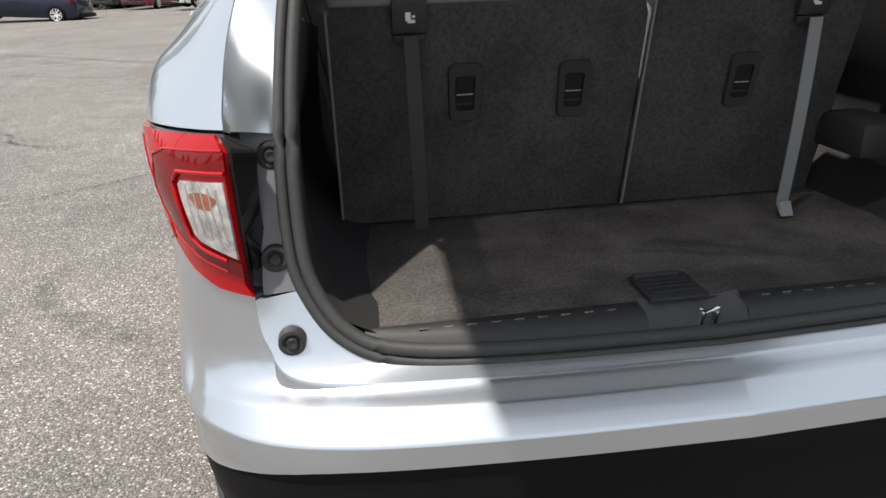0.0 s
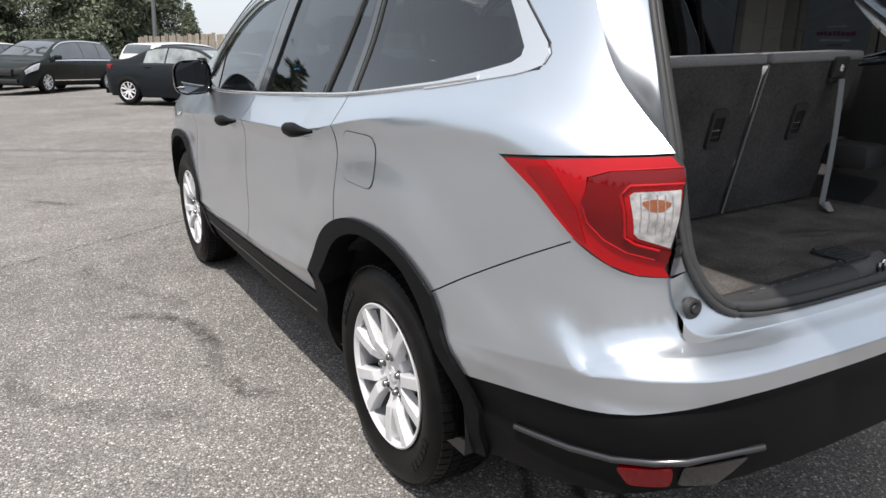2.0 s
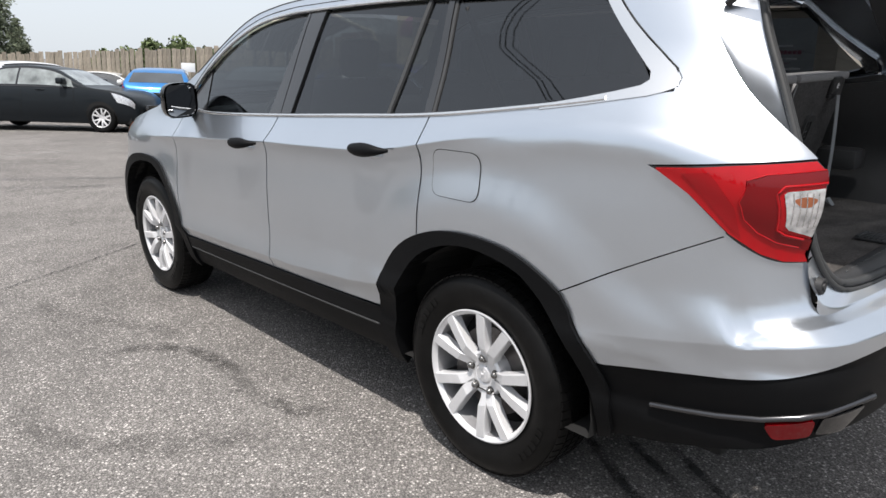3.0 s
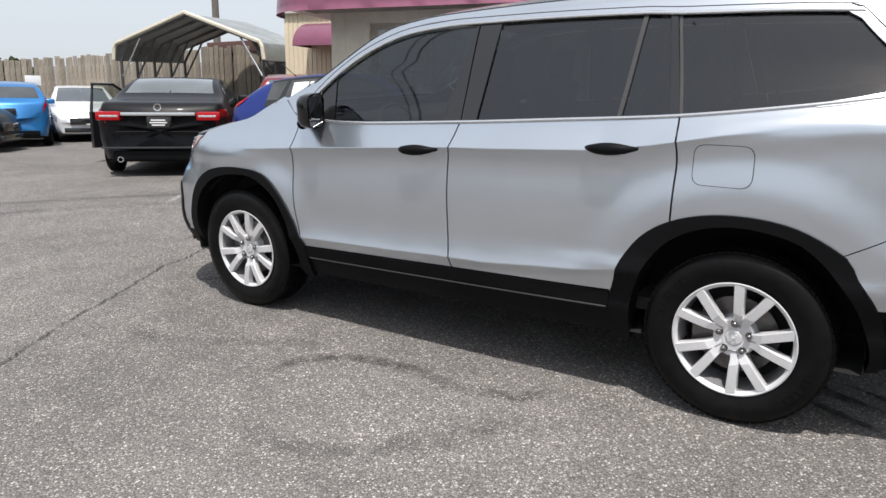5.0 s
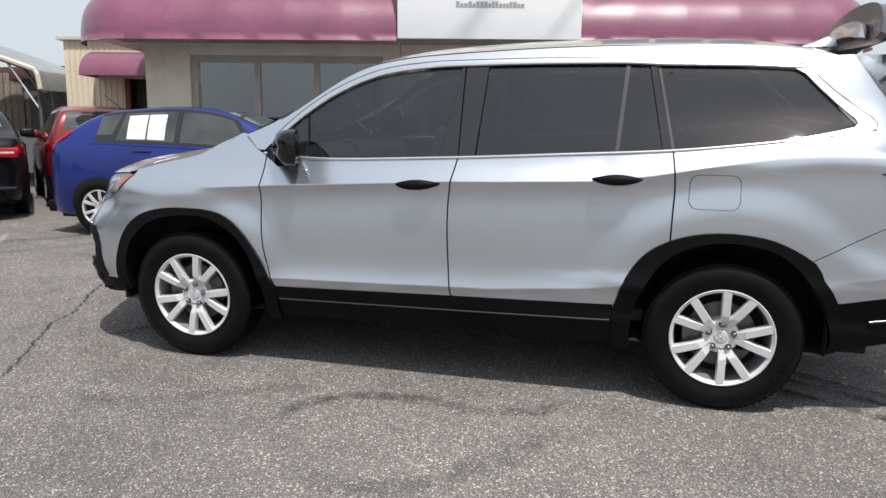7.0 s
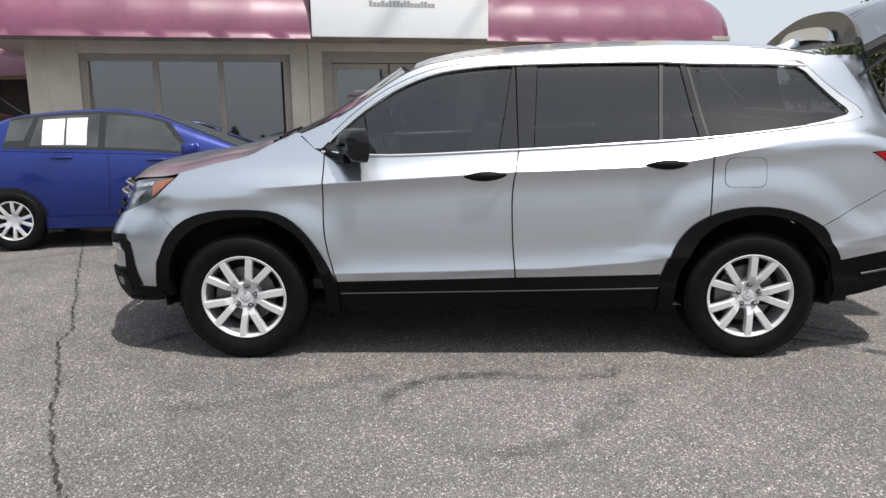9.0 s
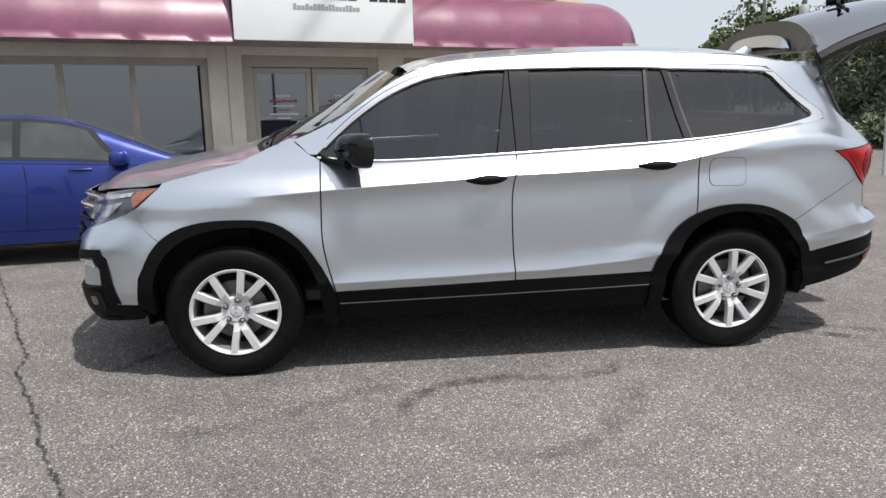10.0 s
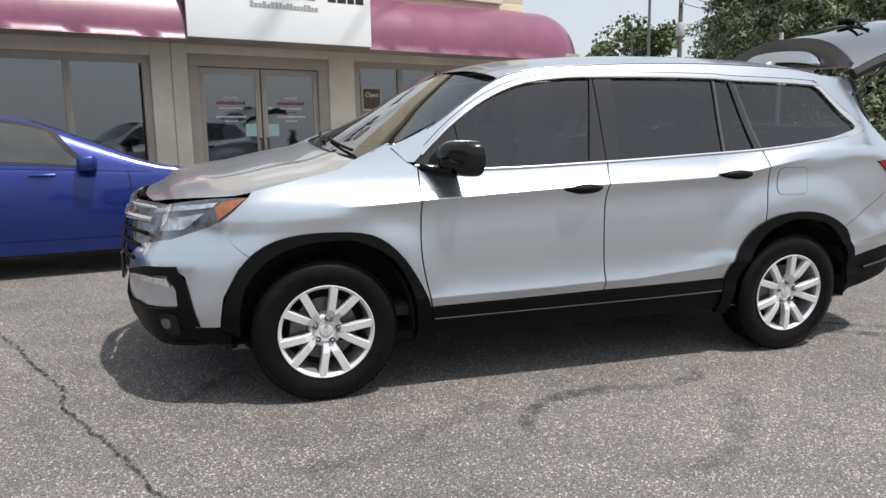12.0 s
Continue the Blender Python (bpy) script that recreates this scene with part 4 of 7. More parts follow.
rows = [across(s, at_s(ROOF_EDGE, s) - 0.002, 0.062 - 0.02 * max(0, (s - 1.3)) - 0.02 * max(0, -s), 25) for s in np.linspace(1.86, -0.62, 34)]
roof = link("roof", grid_mesh("roof", np.array(rows)), SILVER, suv)
rows = []
for t in np.linspace(0, 1, 18):
    l = on_skin(*[np.interp(t, [0, 0.5, 1], c) for c in ([2.60, 2.24, 1.90], [1.195, 1.372, 1.570])], -0.006)
    rows.append([(l.x * -u, l.y + (0.105 - 0.035 * t) * (1 - abs(u) ** 2), l.z + (0.0 + 0.058 * t) * (1 - abs(u) ** 2.2)) for u in np.linspace(-1, 1, 21)])
link("windscreen", grid_mesh("windscreen", np.array(rows), flip=True), glass("windscreen_glass", (0.88, 0.97, 0.93), 0.45, ior=1.4), suv, "clear laminated windscreen")
rows = []
for t in np.linspace(0, 1, 26):
    s = float(np.interp(t, [0, 0.35, 0.67, 0.85, 1], [2.64, 3.02, 3.52, 3.80, 4.07]))
    crown = float(np.interp(t, [0, 0.18, 0.35, 0.67, 0.85, 1], [0.010, 0.024, 0.036, 0.055, 0.040, 0.006]))
    l = on_skin(s, at_s(HOOD_EDGE, s) - 0.001)
    row = []
    for u in np.linspace(-1, 1, 41):
        ridge = 0.010 * math.exp(-((abs(u) - 0.62) / 0.06) ** 2)
        row.append((l.x * -u, l.y + (0.09 - 0.03 * t) * (1 - abs(u) ** 2.4), l.z + crown * (1 - abs(u) ** 2.8) + ridge * (1 - t)))
    rows.append(row)
link("hood", grid_mesh("hood", np.array(rows)), SILVER, suv, "silver hood")
# cowl, wipers, grille, plate
bm = bmesh.new()
sheet(bm, [[(u * 0.74, 2.55 + 0.13 * (1 - u * u), 1.196 + 0.004 * (1 - u * u)) for u in np.linspace(-1, 1, 15)], [(u * 0.80, 2.66 + 0.08 * (1 - u * u), 1.178 + 0.010 * (1 - u * u)) for u in np.linspace(-1, 1, 15)]])
part("cowl", bm, CLAD, suv, "black cowl panel", smooth=True)
for x0, x1 in ((-0.66, 0.0), (0.02, 0.60)):
    bm = bmesh.new()
    tube(bm, [(x0 + (x1 - x0) * t, 2.575 + 0.10 * (1 - (x0 + (x1 - x0) * t) ** 2) - 0.03 * t, 1.222 + 0.02 * t) for t in np.linspace(0, 1, 10)], 0.008, 6)
    part("wiper", bm, CLAD, suv, "black windscreen wiper", smooth=True)
bm = bmesh.new()
sheet(bm, [[tuple(on_skin(s, z, -0.01)) for s in np.linspace(3.95, 4.5, 12)] + [tuple(on_skin(s, z, -0.01, True)) for s in np.linspace(4.5, 3.95, 12)] for z in np.linspace(0.62, 0.95, 8)])
grille = part("grille", bm, GLOSS, suv, "black front grille with chrome bar", smooth=True)
for z, r in ((0.925, 0.012), (0.865, 0.020), (0.80, 0.010), (0.74, 0.010), (0.68, 0.010)):
    bm = bmesh.new()
    tube(bm, [on_skin(s, z, 0.006) for s in np.linspace(4.0, 4.5, 12)] + [on_skin(s, z, 0.006, True) for s in np.linspace(4.49, 4.0, 12)], r, 8)
    part("grille_bar", bm, CHROME if z > 0.85 else CLAD, grille, smooth=True, sharp=80)
boxed("front_plate", (-0.17, 3.80, 0.50), (0.17, 3.815, 0.64), GLOSS, suv, 0.004, "dark dealer plate on the nose")
# shark-fin aerial
bm = bmesh.new()
sheet(bm, [[(sx * w, -0.40 + dy, 1.725 + hz * h) for sx, hz in ((-1, 0), (-0.6, 0.7), (0, 1), (0.6, 0.7), (1, 0))] for dy, h, w in ((0.0, 0.006, 0.03), (-0.06, 0.028, 0.028), (-0.12, 0.05, 0.022), (-0.16, 0.056, 0.014), (-0.175, 0.01, 0.012))])
part("aerial", bm, SILVER, suv, "silver shark-fin aerial", smooth=True, sharp=70)

# ---- tail opening and load space ----
def frame_line(k):
    """The opening's edge, from the left top round the sill to the right top; k: how far out from the seal."""
    pts = [(-0.545 - k, -0.66, 1.66), (-0.590 - k, -0.715, 1.50), (-0.628 - k, -0.80, 1.32), (-0.648 - k, -0.868, 1.15), (-0.650 - k, -0.905, 1.00), (-0.635 - k, -0.925, 0.92), (-0.590 - 0.7 * k, -0.950, 0.853 - 0.5 * k), (-0.515, -0.968, 0.823 - k), (-0.35, -0.985, 0.812 - k), (0.0, -0.995, 0.808 - k)]
    left = crom([(x - 0.012 * (x < -0.5), y, z) for x, y, z in pts], 8)
    return np.vstack([left, (left * [-1, 1, 1])[-2::-1]])


seal = part("tailgate_seal", (lambda bm: (tube(bm, [tuple(p) for p in frame_line(0.0)], 0.012, 10), bm)[1])(bmesh.new()), SEAL, suv, "black rubber seal round the tailgate opening", smooth=True, sharp=80)
bm = bmesh.new()
tube(bm, [tuple(p + (0, -0.006, 0)) for p in frame_line(0.018)], 0.009, 8)
part("seal_lip", bm, SEAL, seal, smooth=True, sharp=80)
def rim_line():
    """Outer edge of the opening's painted surround, from the left top round to the sill's middle."""
    up = [tuple(on_skin(s, z, -0.003)) for s, z in PILLAR_EDGE]
    low = [up[-1], tuple(on_skin(-0.992, 1.00, -0.003)), (-0.736, -0.940, 0.915), (-0.724, -0.958, 0.845), (-0.665, -0.992, 0.795), (-0.40, -1.020, 0.786), (0.0, -1.028, 0.783)]
    return np.vstack([np.array(up[:-1]), crom(low, 8)])


BRACKET = material("grey_bracket", (0.15, 0.15, 0.165), 0.5, 0.1, vary=0.1, scale=30)
for right in (False, True):
    sg = 1 if right else -1
    fl, rl = frame_line(0.012)[:73], rim_line()
    def strip(name, i0, i1, mat, dent, label="", t0=0.0, t1=1.0):
        rows = []
        for i in range(i0, i1 + 1):
            a, b = fl[i], rl[i]
            rows.append([((a + (b - a) * t) * [-sg, 1, 1] + [0, dent * math.sin(math.pi * t) ** 0.5, 0]).tolist() for t in np.linspace(t0, t1, 9)])
        return link(name, grid_mesh(name, np.array(rows)), mat, suv, label)
    strip("pillar_channel", 0, 24, SILVER, 0.010)
    plate, wall = [], []
    for i in range(24, 41):
        a, b = fl[i], rl[i]
        edge = np.array([b[0] + 0.012, a[1] + 0.3 * (b[1] - a[1]) * max(0, (i - 34) / 6), 0.5 * (a[2] + b[2])])
        plate.append([((a + (edge - a) * t) * [-sg, 1, 1]).tolist() for t in (0, 0.35, 0.7, 1)])
        wall.append([((edge + (b - edge) * t) * [-sg, 1, 1]).tolist() for t in (0, 0.5, 1)])
    ch = link("lamp_bracket", grid_mesh("lamp_bracket", np.array(plate)), BRACKET, suv, "dark grey bracket beside the tail lamp")
    link("lamp_side", grid_mesh("lamp_side", np.array(wall)), GLOSS, suv)
    strip("corner_panel", 40, 72, SILVER, 0.0)
    for bx, by, bz in ((-0.693, -0.864, 1.123), (-0.701, -0.901, 0.971), (-0.687, -0.949, 0.850)):
        bm = bmesh.new()
        lathe(bm, [(0.0, -0.004), (0.008, -0.006), (0.010, 0.0), (0.016, -0.004), (0.021, -0.003), (0.022, 0.014)], 24, "y", (-sg * bx, by - 0.016, bz))
        part("screw_cover", bm, TRIM, ch, smooth=True, sharp=40)

# sill step: from the surround down to the bumper top
bm = bmesh.new()
rl = rim_line()[50:]
rl = np.vstack([rl, (rl * [-1, 1, 1])[-2::-1]])
step = lambda p: 1 - 0.75 * min(abs(p[0]) / 0.70, 1) ** 2
sheet(bm, [[tuple(p + np.array((0, dy * step(p), dz))) for dy, dz in ((0, 0), (-0.005, -0.003), (-0.008, -0.008), (-0.012, -0.036))] for p in rl])
part("sill_step", bm, SILVER, suv, smooth=True, sharp=60)
for xa, xb in ((-0.575, -0.118), (0.056, 0.575)):
    bm = bmesh.new()
    sheet(bm, [[(x, -0.992 + 0.045 * abs(x / 0.62) ** 3, 0.810), (x, -0.980 + 0.045 * abs(x / 0.62) ** 3, 0.834), (x, -0.966 + 0.04 * abs(x / 0.62) ** 3, 0.842), (x, -0.93, 0.843), (x, -0.92, 0.834)] for x in np.linspace(xa, xb, 25)])
    part("sill_trim", bm, TRIM, suv, "black plastic load-sill trim", smooth=True, sharp=60)
for k in range(26):
    x = -0.49 + k * 0.039
    if x < -0.14 or x > 0.07:
        boxed("sill_slot", (x, -0.9515, 0.8425), (x + 0.016, -0.9485, 0.8437), SATIN, suv, 0.0)
# load floor, carpeted, a little uneven
bm = bmesh.new()
rng = random.Random(4)
sheet(bm, [[(x, y, 0.838 + 0.004 * noise.noise((x * 4, y * 4, 0)) - 0.0 * y) for y in np.linspace(-0.928, -0.30, 16)] for x in np.linspace(-0.60, 0.60, 30)])
part("load_floor", bm, CARPET, suv, "dark grey carpeted load floor", smooth=True)
latch = boxed("floor_latch", (-0.095, -0.935, 0.838), (0.012, -0.835, 0.846), TRIM, suv, 0.003, "black floor latch plate")
for y in (-0.915, -0.899, -0.883, -0.867):
    boxed("latch_rib", (-0.085, y, 0.845), (0.0, y + 0.004, 0.850), TRIM, latch, 0.001)
boxed("latch_pull", (-0.090, -0.850, 0.845), (-0.005, -0.838, 0.852), SEAL, latch, 0.002)
bm = bmesh.new()
sheet(bm, [[(-0.115, -0.925, 0.846), (-0.125, -0.965, 0.838), (-0.13, -0.992, 0.815)], [(-0.078, -0.918, 0.838), (-0.085, -0.958, 0.812), (-0.095, -0.990, 0.808)], [(0.030, -0.922, 0.838), (0.024, -0.962, 0.812), (0.020, -0.990, 0.808)], [(0.062, -0.928, 0.846), (0.058, -0.968, 0.838), (0.055, -0.992, 0.815)]])
striker = part("striker_well", bm, material("sill_grey", (0.075, 0.075, 0.078), 0.45), suv, "grey striker recess in the sill", smooth=True)
bm = bmesh.new()
tube(bm, [(-0.022, -0.970, 0.79), (-0.022, -0.976, 0.838), (0.002, -0.976, 0.838), (0.002, -0.970, 0.79)], 0.0065, 8)
part("striker", bm, CHROME, striker, "bright steel striker loop", smooth=True)

# side trims of the load space
for right in (False, True):
    sg = 1 if right else -1
    rows = []
    for z in np.linspace(0.80, 1.62, 14):
        fl = frame_line(0.0)[:60]
        o = np.argsort(fl[:, 2])
        xi, yi = np.interp(z, fl[o, 2], fl[o, 0]), np.interp(z, fl[o, 2], fl[o, 1])
        dent = 0.05 * math.exp(-((z - 1.0) / 0.12) ** 2)
        rows.append([(-sg * (xi + 0.004 - (dent if 0.2 < t < 0.9 else 0) + 0.03 * t), yi + 0.015 + (0.75) * t, z) for t in np.linspace(0, 1, 14)] if z < 1.26 else [(-sg * (xi + 0.004), yi + 0.015 + 0.10 * t, z) for t in np.linspace(0, 1, 14)])
    link("side_trim", grid_mesh("side_trim", np.array(rows)), TRIM, suv, "black side trim of the load space")
    body("inner_panel", [chain([(2.30, 1.14), (2.25, 0.45), (0.55, 0.47), (0.3, 0.86), (-0.35, 0.86), (-0.5, 0.95), (-0.5, 1.22), (0.3, 1.20)])], TRIM, suv, -0.07, 0.0, 0.12, right=right)
bm = bmesh.new()
box(bm, 0.50, -0.62, 0.96, 0.62, -0.45, 1.04, 0.02)
part("side_bin", bm, TRIM, suv, "black moulded bin on the side trim", smooth=True)

# third-row seat backs, seen from behind
def seat_back(x0, x1, label):
    """A folded-up seat back that leans to the rear, with a pale top and piping."""
    bm = bmesh.new()
    def pt(x, t, d):
        y, z = -0.435 - 0.115 * t + d, 0.845 + 0.475 * t
        return (x, y, z)
    n, rows = 14, []
    for t in np.linspace(0, 1, 12):
        inset = 0.03 * max(0, t - 0.9) / 0.1 * 0.6
        sx = np.linspace(x0 + inset, x1 - inset, n)
        rows.append([pt(x, t, 0.006 * (abs((x - (x0 + x1) / 2) / ((x1 - x0) / 2)) ** 6) + 0.002 * noise.noise((x * 5, t * 3, 1))) for x in sx])
    sheet(bm, rows)
    ob = part("seat_back", bm, SEATBACK, suv, label, smooth=True)
    bm = bmesh.new()
    box(bm, x0 + 0.008, -0.556, 1.310, x1 - 0.008, -0.44, 1.338, 0.013, 4)
    part("seat_top", bm, CLOTH, ob, "grey cloth top of the seat", smooth=True, sharp=70)
    bm = bmesh.new()
    box(bm, x0 + 0.02, -0.395, 0.70, x1 - 0.02, -0.20, 1.29, 0.03, 3)
    part("seat_cushion", bm, CLOTH, ob, smooth=True, sharp=70)
    for x in (x0 + 0.004,):
        bm = bmesh.new()
        tube(bm, [pt(x, t, -0.002) for t in np.linspace(0, 0.97, 8)], 0.003, 5)
        part("piping", bm, CLOTH, ob, "pale grey seam piping", smooth=True)
    return ob, pt


left_back, pt = seat_back(-0.60, 0.043, "black carpeted rear face of the wider seat back")
right_back, _ = seat_back(0.047, 0.52, "black carpeted rear face of the narrower seat back")


def on_back(x, z, d=0.0):
    t = (z - 0.845) / 0.475
    return Vector((x, -0.435 - 0.115 * t - d, z))


BACK_TILT = math.degrees(math.atan2(0.115, 0.475))
for parent, x, z in ((left_back, -0.329, 1.136), (left_back, -0.100, 1.131), (right_back, 0.275, 1.128)):
    m = Matrix.Translation(on_back(x, z, 0.0)) @ pose(0, 0, 0, 90 + BACK_TILT, 0, 0)
    bm = bmesh.new()
    ring_o, ring_i = [np.array(p) for p in rounded([(-0.032, -0.062), (0.032, -0.062), (0.036, 0.062), (-0.036, 0.062)], 0.018)], [np.array(p) for p in rounded([(-0.019, -0.038), (0.019, -0.038), (0.021, 0.036), (-0.021, 0.036)], 0.008)]
    vo, vt, vi, vd = [[bm.verts.new((*p, h)) for p in r] for r, h in ((ring_o, 0.0), ([p * 0.95 for p in ring_o], 0.009), (ring_i, 0.008), (ring_i, -0.012))]
    for a, b in ((vo, vt), (vt, vi), (vi, vd)):
        for i in range(len(a)):
            bm.faces.new((a[i], a[(i + 1) % len(a)], b[(i + 1) % len(b)], b[i]))
    bm.faces.new(vd[::-1])
    lev = part("child_seat_anchor_cover", bm, TRIM, parent, "black moulded anchor cover", smooth=True, sharp=40)
    lev.matrix_basis = m
    # a black block fills the slot, its inner shade given as colour
    boxed("cover_slot", (-0.0185, -0.037, -0.011), (0.0185, 0.035, 0.004), DARK, lev, 0.0)
    boxed("cover_rib", (-0.017, -0.005, 0.003), (0.017, -0.002, 0.006), SATIN, lev, 0.0)
    boxed("cover_rib", (-0.017, -0.026, 0.003), (0.017, -0.022, 0.006), TRIM, lev, 0.0)
for parent, x, z, xb, zb2, tail in ((left_back, -0.440, 1.290, -0.435, 0.87, False), (right_back, 0.388, 1.290, 0.372, 0.865, True)):
    m = Matrix.Translation(on_back(x, z, 0.004)) @ pose(0, 0, 0, 90 + BACK_TILT, 0, 0)
    bm = bmesh.new()
    box(bm, -0.034, -0.030, -0.004, 0.034, 0.034, 0.014, 0.006)
    box(bm, -0.030, -0.048, -0.004, 0.030, -0.032, 0.010, 0.004)
    bezel = part("strap_bezel", bm, TRIM, parent, "black bezel of the fold strap", smooth=True)
    bezel.matrix_basis = m
    bm = bmesh.new()
    box(bm, -0.008, -0.004, 0.0145, 0.002, 0.012, 0.0155)
    box(bm, -0.004, -0.008, 0.0145, 0.010, -0.002, 0.0155)
    box(bm, 0.004, 0.002, 0.0145, 0.010, 0.006, 0.0155)
    part("fold_symbol", bm, WHITE_INK, bezel, "small white folding-seat symbol")
    bm = bmesh.new()
    w = 0.014
    P = [Vector((x + (xb - x) * t, -0.568 - 0.006 * math.sin(3 * t), z - 0.035 + (zb2 - z + 0.035) * t)) for t in np.linspace(0, 1, 12)]
    if tail:
        P += [P[-1] + Vector((-0.012, -0.03, -0.012)), P[-1] + Vector((-0.006, -0.015, 0.004))]
    rows = [[p + Vector((dx, dy, 0)) for dx, dy in ((-w, 0), (w, 0))] for p in P for dy in (0,)]
    sheet(bm, rows)
    thicken(bm, 0.003)
    part("fold_strap", bm, WEB if tail else TRIM, parent, "grey webbing fold strap" if tail else "black webbing fold strap")

# second and first row seats, seen over the backs and through the glass
def front_seat(x, y, z, head=True, rows_back=True, wide=0.25):
    bm = bmesh.new()
    box(bm, x - wide, y - 0.02, 0.60, x + wide, y + 0.50, 0.80, 0.06, 3)
    part("seat_cushion", bm, CLOTH, suv, "grey cloth seat cushion", smooth=True, sharp=70)
    bm = bmesh.new()
    box(bm, -wide, -0.07, 0.0, wide, 0.07, 0.60, 0.05, 3)
    bmesh.ops.transform(bm, matrix=pose(x, y, 0.72, 14, 0, 0), verts=bm.verts)
    ob = part("seat_backrest", bm, CLOTH, suv, "grey cloth seat backrest", smooth=True, sharp=70)
    bm = bmesh.new()
    box(bm, -0.10, -0.045, 0, 0.10, 0.045, 0.18, 0.042, 4)
    bmesh.ops.transform(bm, matrix=pose(x, y - 0.17, 1.315, 8, 0, 0), verts=bm.verts)
    part("headrest", bm, CLOTH, ob, "grey cloth headrest", smooth=True, sharp=80)
    for dx in (-0.05, 0.05):
        bm = bmesh.new()
        tube(bm, [(x + dx, y - 0.165, 1.25), (x + dx, y - 0.168, 1.34)], 0.006, 6)
        part("headrest_post", bm, CHROME, ob)


for sx, sy in ((-0.42, 0.62), (0.05, 0.62), (0.42, 0.62), (-0.40, 1.55), (0.40, 1.55)):
    front_seat(sx, sy, 0.6, wide=0.23 if sy < 1 and sx == 0.05 else 0.25)
bm = bmesh.new()
box(bm, -0.72, 2.05, 0.75, 0.72, 2.50, 1.14, 0.06, 3)
part("dashboard", bm, TRIM, suv, "dark dashboard", smooth=True)
bm = bmesh.new()
lathe(bm, [(0.170, 0), (0.182, 0.012), (0.194, 0), (0.182, -0.012)], 32, "y", closed=True)
box(bm, -0.17, -0.01, -0.02, 0.17, 0.01, 0.02, 0.005)
bmesh.ops.transform(bm, matrix=pose(-0.40, 2.02, 1.03, -22, 0, 0), verts=bm.verts)
part("steering_wheel", bm, TRIM, suv, "black steering wheel", smooth=True)
boxed("cabin_floor", (-0.80, -0.35, 0.36), (0.80, 2.5, 0.42), CARPET, suv, 0.01)
# headliner and rear roof trim
rows = [across(s, at_s(ROOF_EDGE, s) - 0.03, 0.045, 15) for s in np.linspace(1.80, -0.60, 16)]
link("headliner", grid_mesh("headliner", np.array(rows), flip=True), material("headliner", (0.30, 0.29, 0.28), 0.95, vary=0.06, scale=200), suv, "pale grey headliner")
# belts and pillars inside
for sg in (-1, 1):
    for y in (0.42, 1.28):
        bm = bmesh.new()
        tube(bm, [(sg * 0.80, y, 1.16), (sg * 0.74, y, 1.40), (sg * 0.64, y, 1.63)], 0.035, 8)
        part("inner_pillar", bm, TRIM, suv, smooth=True)
    bm = bmesh.new()
    tube(bm, [(sg * 0.70, 0.30, 1.58), (sg * 0.66, 0.20, 1.30), (sg * 0.60, 0.10, 1.0)], 0.012, 4)
    part("seat_belt", bm, TRIM, suv, "black seat belt webbing")

# ---- raised tailgate ----
STRUT = (-0.625, 1.545)
gate = holder("tailgate", None, "raised silver tailgate with dark rear glass")
gate.parent = suv
GATE = [(-0.640, 1.705, 0.60, 0.205), (-0.79, 1.79, 0.64, 0.165), (-1.0, 1.875, 0.68, 0.13), (-1.2, 1.945, 0.705, 0.105), (-1.35, 1.985, 0.715, 0.098), (-1.48, 1.995, 0.72, 0.092), (-1.60, 1.965, 0.72, 0.085), (-1.70, 1.895, 0.70, 0.08)]  # y, edge height, half width, crown
def gate_row(y, z, w, crown, n=25, off=0.0):
    return [(w * u, y - 0.05 * (1 - u * u) * max(0, (y + 1.0) / 0.36), z + crown * (1 - abs(u) ** 2.6) - off) for u in np.linspace(-1, 1, n)]


fine = crom(GATE, 6)
outer = np.array([gate_row(*q) for q in fine])
k1, k2 = 0, 19
shell = link("outer_skin", grid_mesh("outer_skin", outer[k2:]), SILVER, gate)
link("rear_glass", grid_mesh("rear_glass", outer[k1:k2 + 1], flip=True), glass("rear_glass", (0.9, 0.95, 1.0), 0.13, ior=2.6), gate, "dark rear window glass")
# spoiler: its former top now faces forwards
sp = []
for t in np.linspace(0, 1, 8):
    row = []
    for u in np.linspace(-1, 1, 25):
        arch = (1 - abs(u) ** 2.6)
        row.append((0.62 * u, -0.655 - 0.05 * t * (0.4 + 0.6 * arch) + 0.05 * abs(u) ** 3, 1.715 + t * (0.030 + 0.185 * arch)))
    sp.append(row)
bm = bmesh.new()
sheet(bm, sp)
thicken(bm, 0.03)
# the dark base colour carries the shade on the forward face
part("spoiler", bm, material("spoiler_in_shade", (0.045, 0.042, 0.041), 0.35, 0.2, vary=0.1, scale=40, coat=0.4), gate, "tailgate spoiler standing upright, its shaded face coloured dark", smooth=True, sharp=50)
bm = bmesh.new()
sheet(bm, [[(0.36 * u, -0.612 + 0.02 * abs(u) ** 3 - 0.02 * t, 1.735 + 0.075 * t * (1 - abs(u) ** 8) + 0.03 * (1 - u * u)) for u in np.linspace(-1, 1, 25)] for t in np.linspace(0, 1, 5)])
thicken(bm, 0.02)
part("spoiler_base", bm, SILVER, gate, "silver base of the spoiler", smooth=True, sharp=50)
inner = np.array([gate_row(y, z, w * 0.97, c, off=0.06) for y, z, w, c in fine])
link("inner_trim", grid_mesh("inner_trim", np.vstack([inner[k2 - 4:], outer[-1:]]), flip=True), TRIM, gate, "black inner trim of the tailgate")
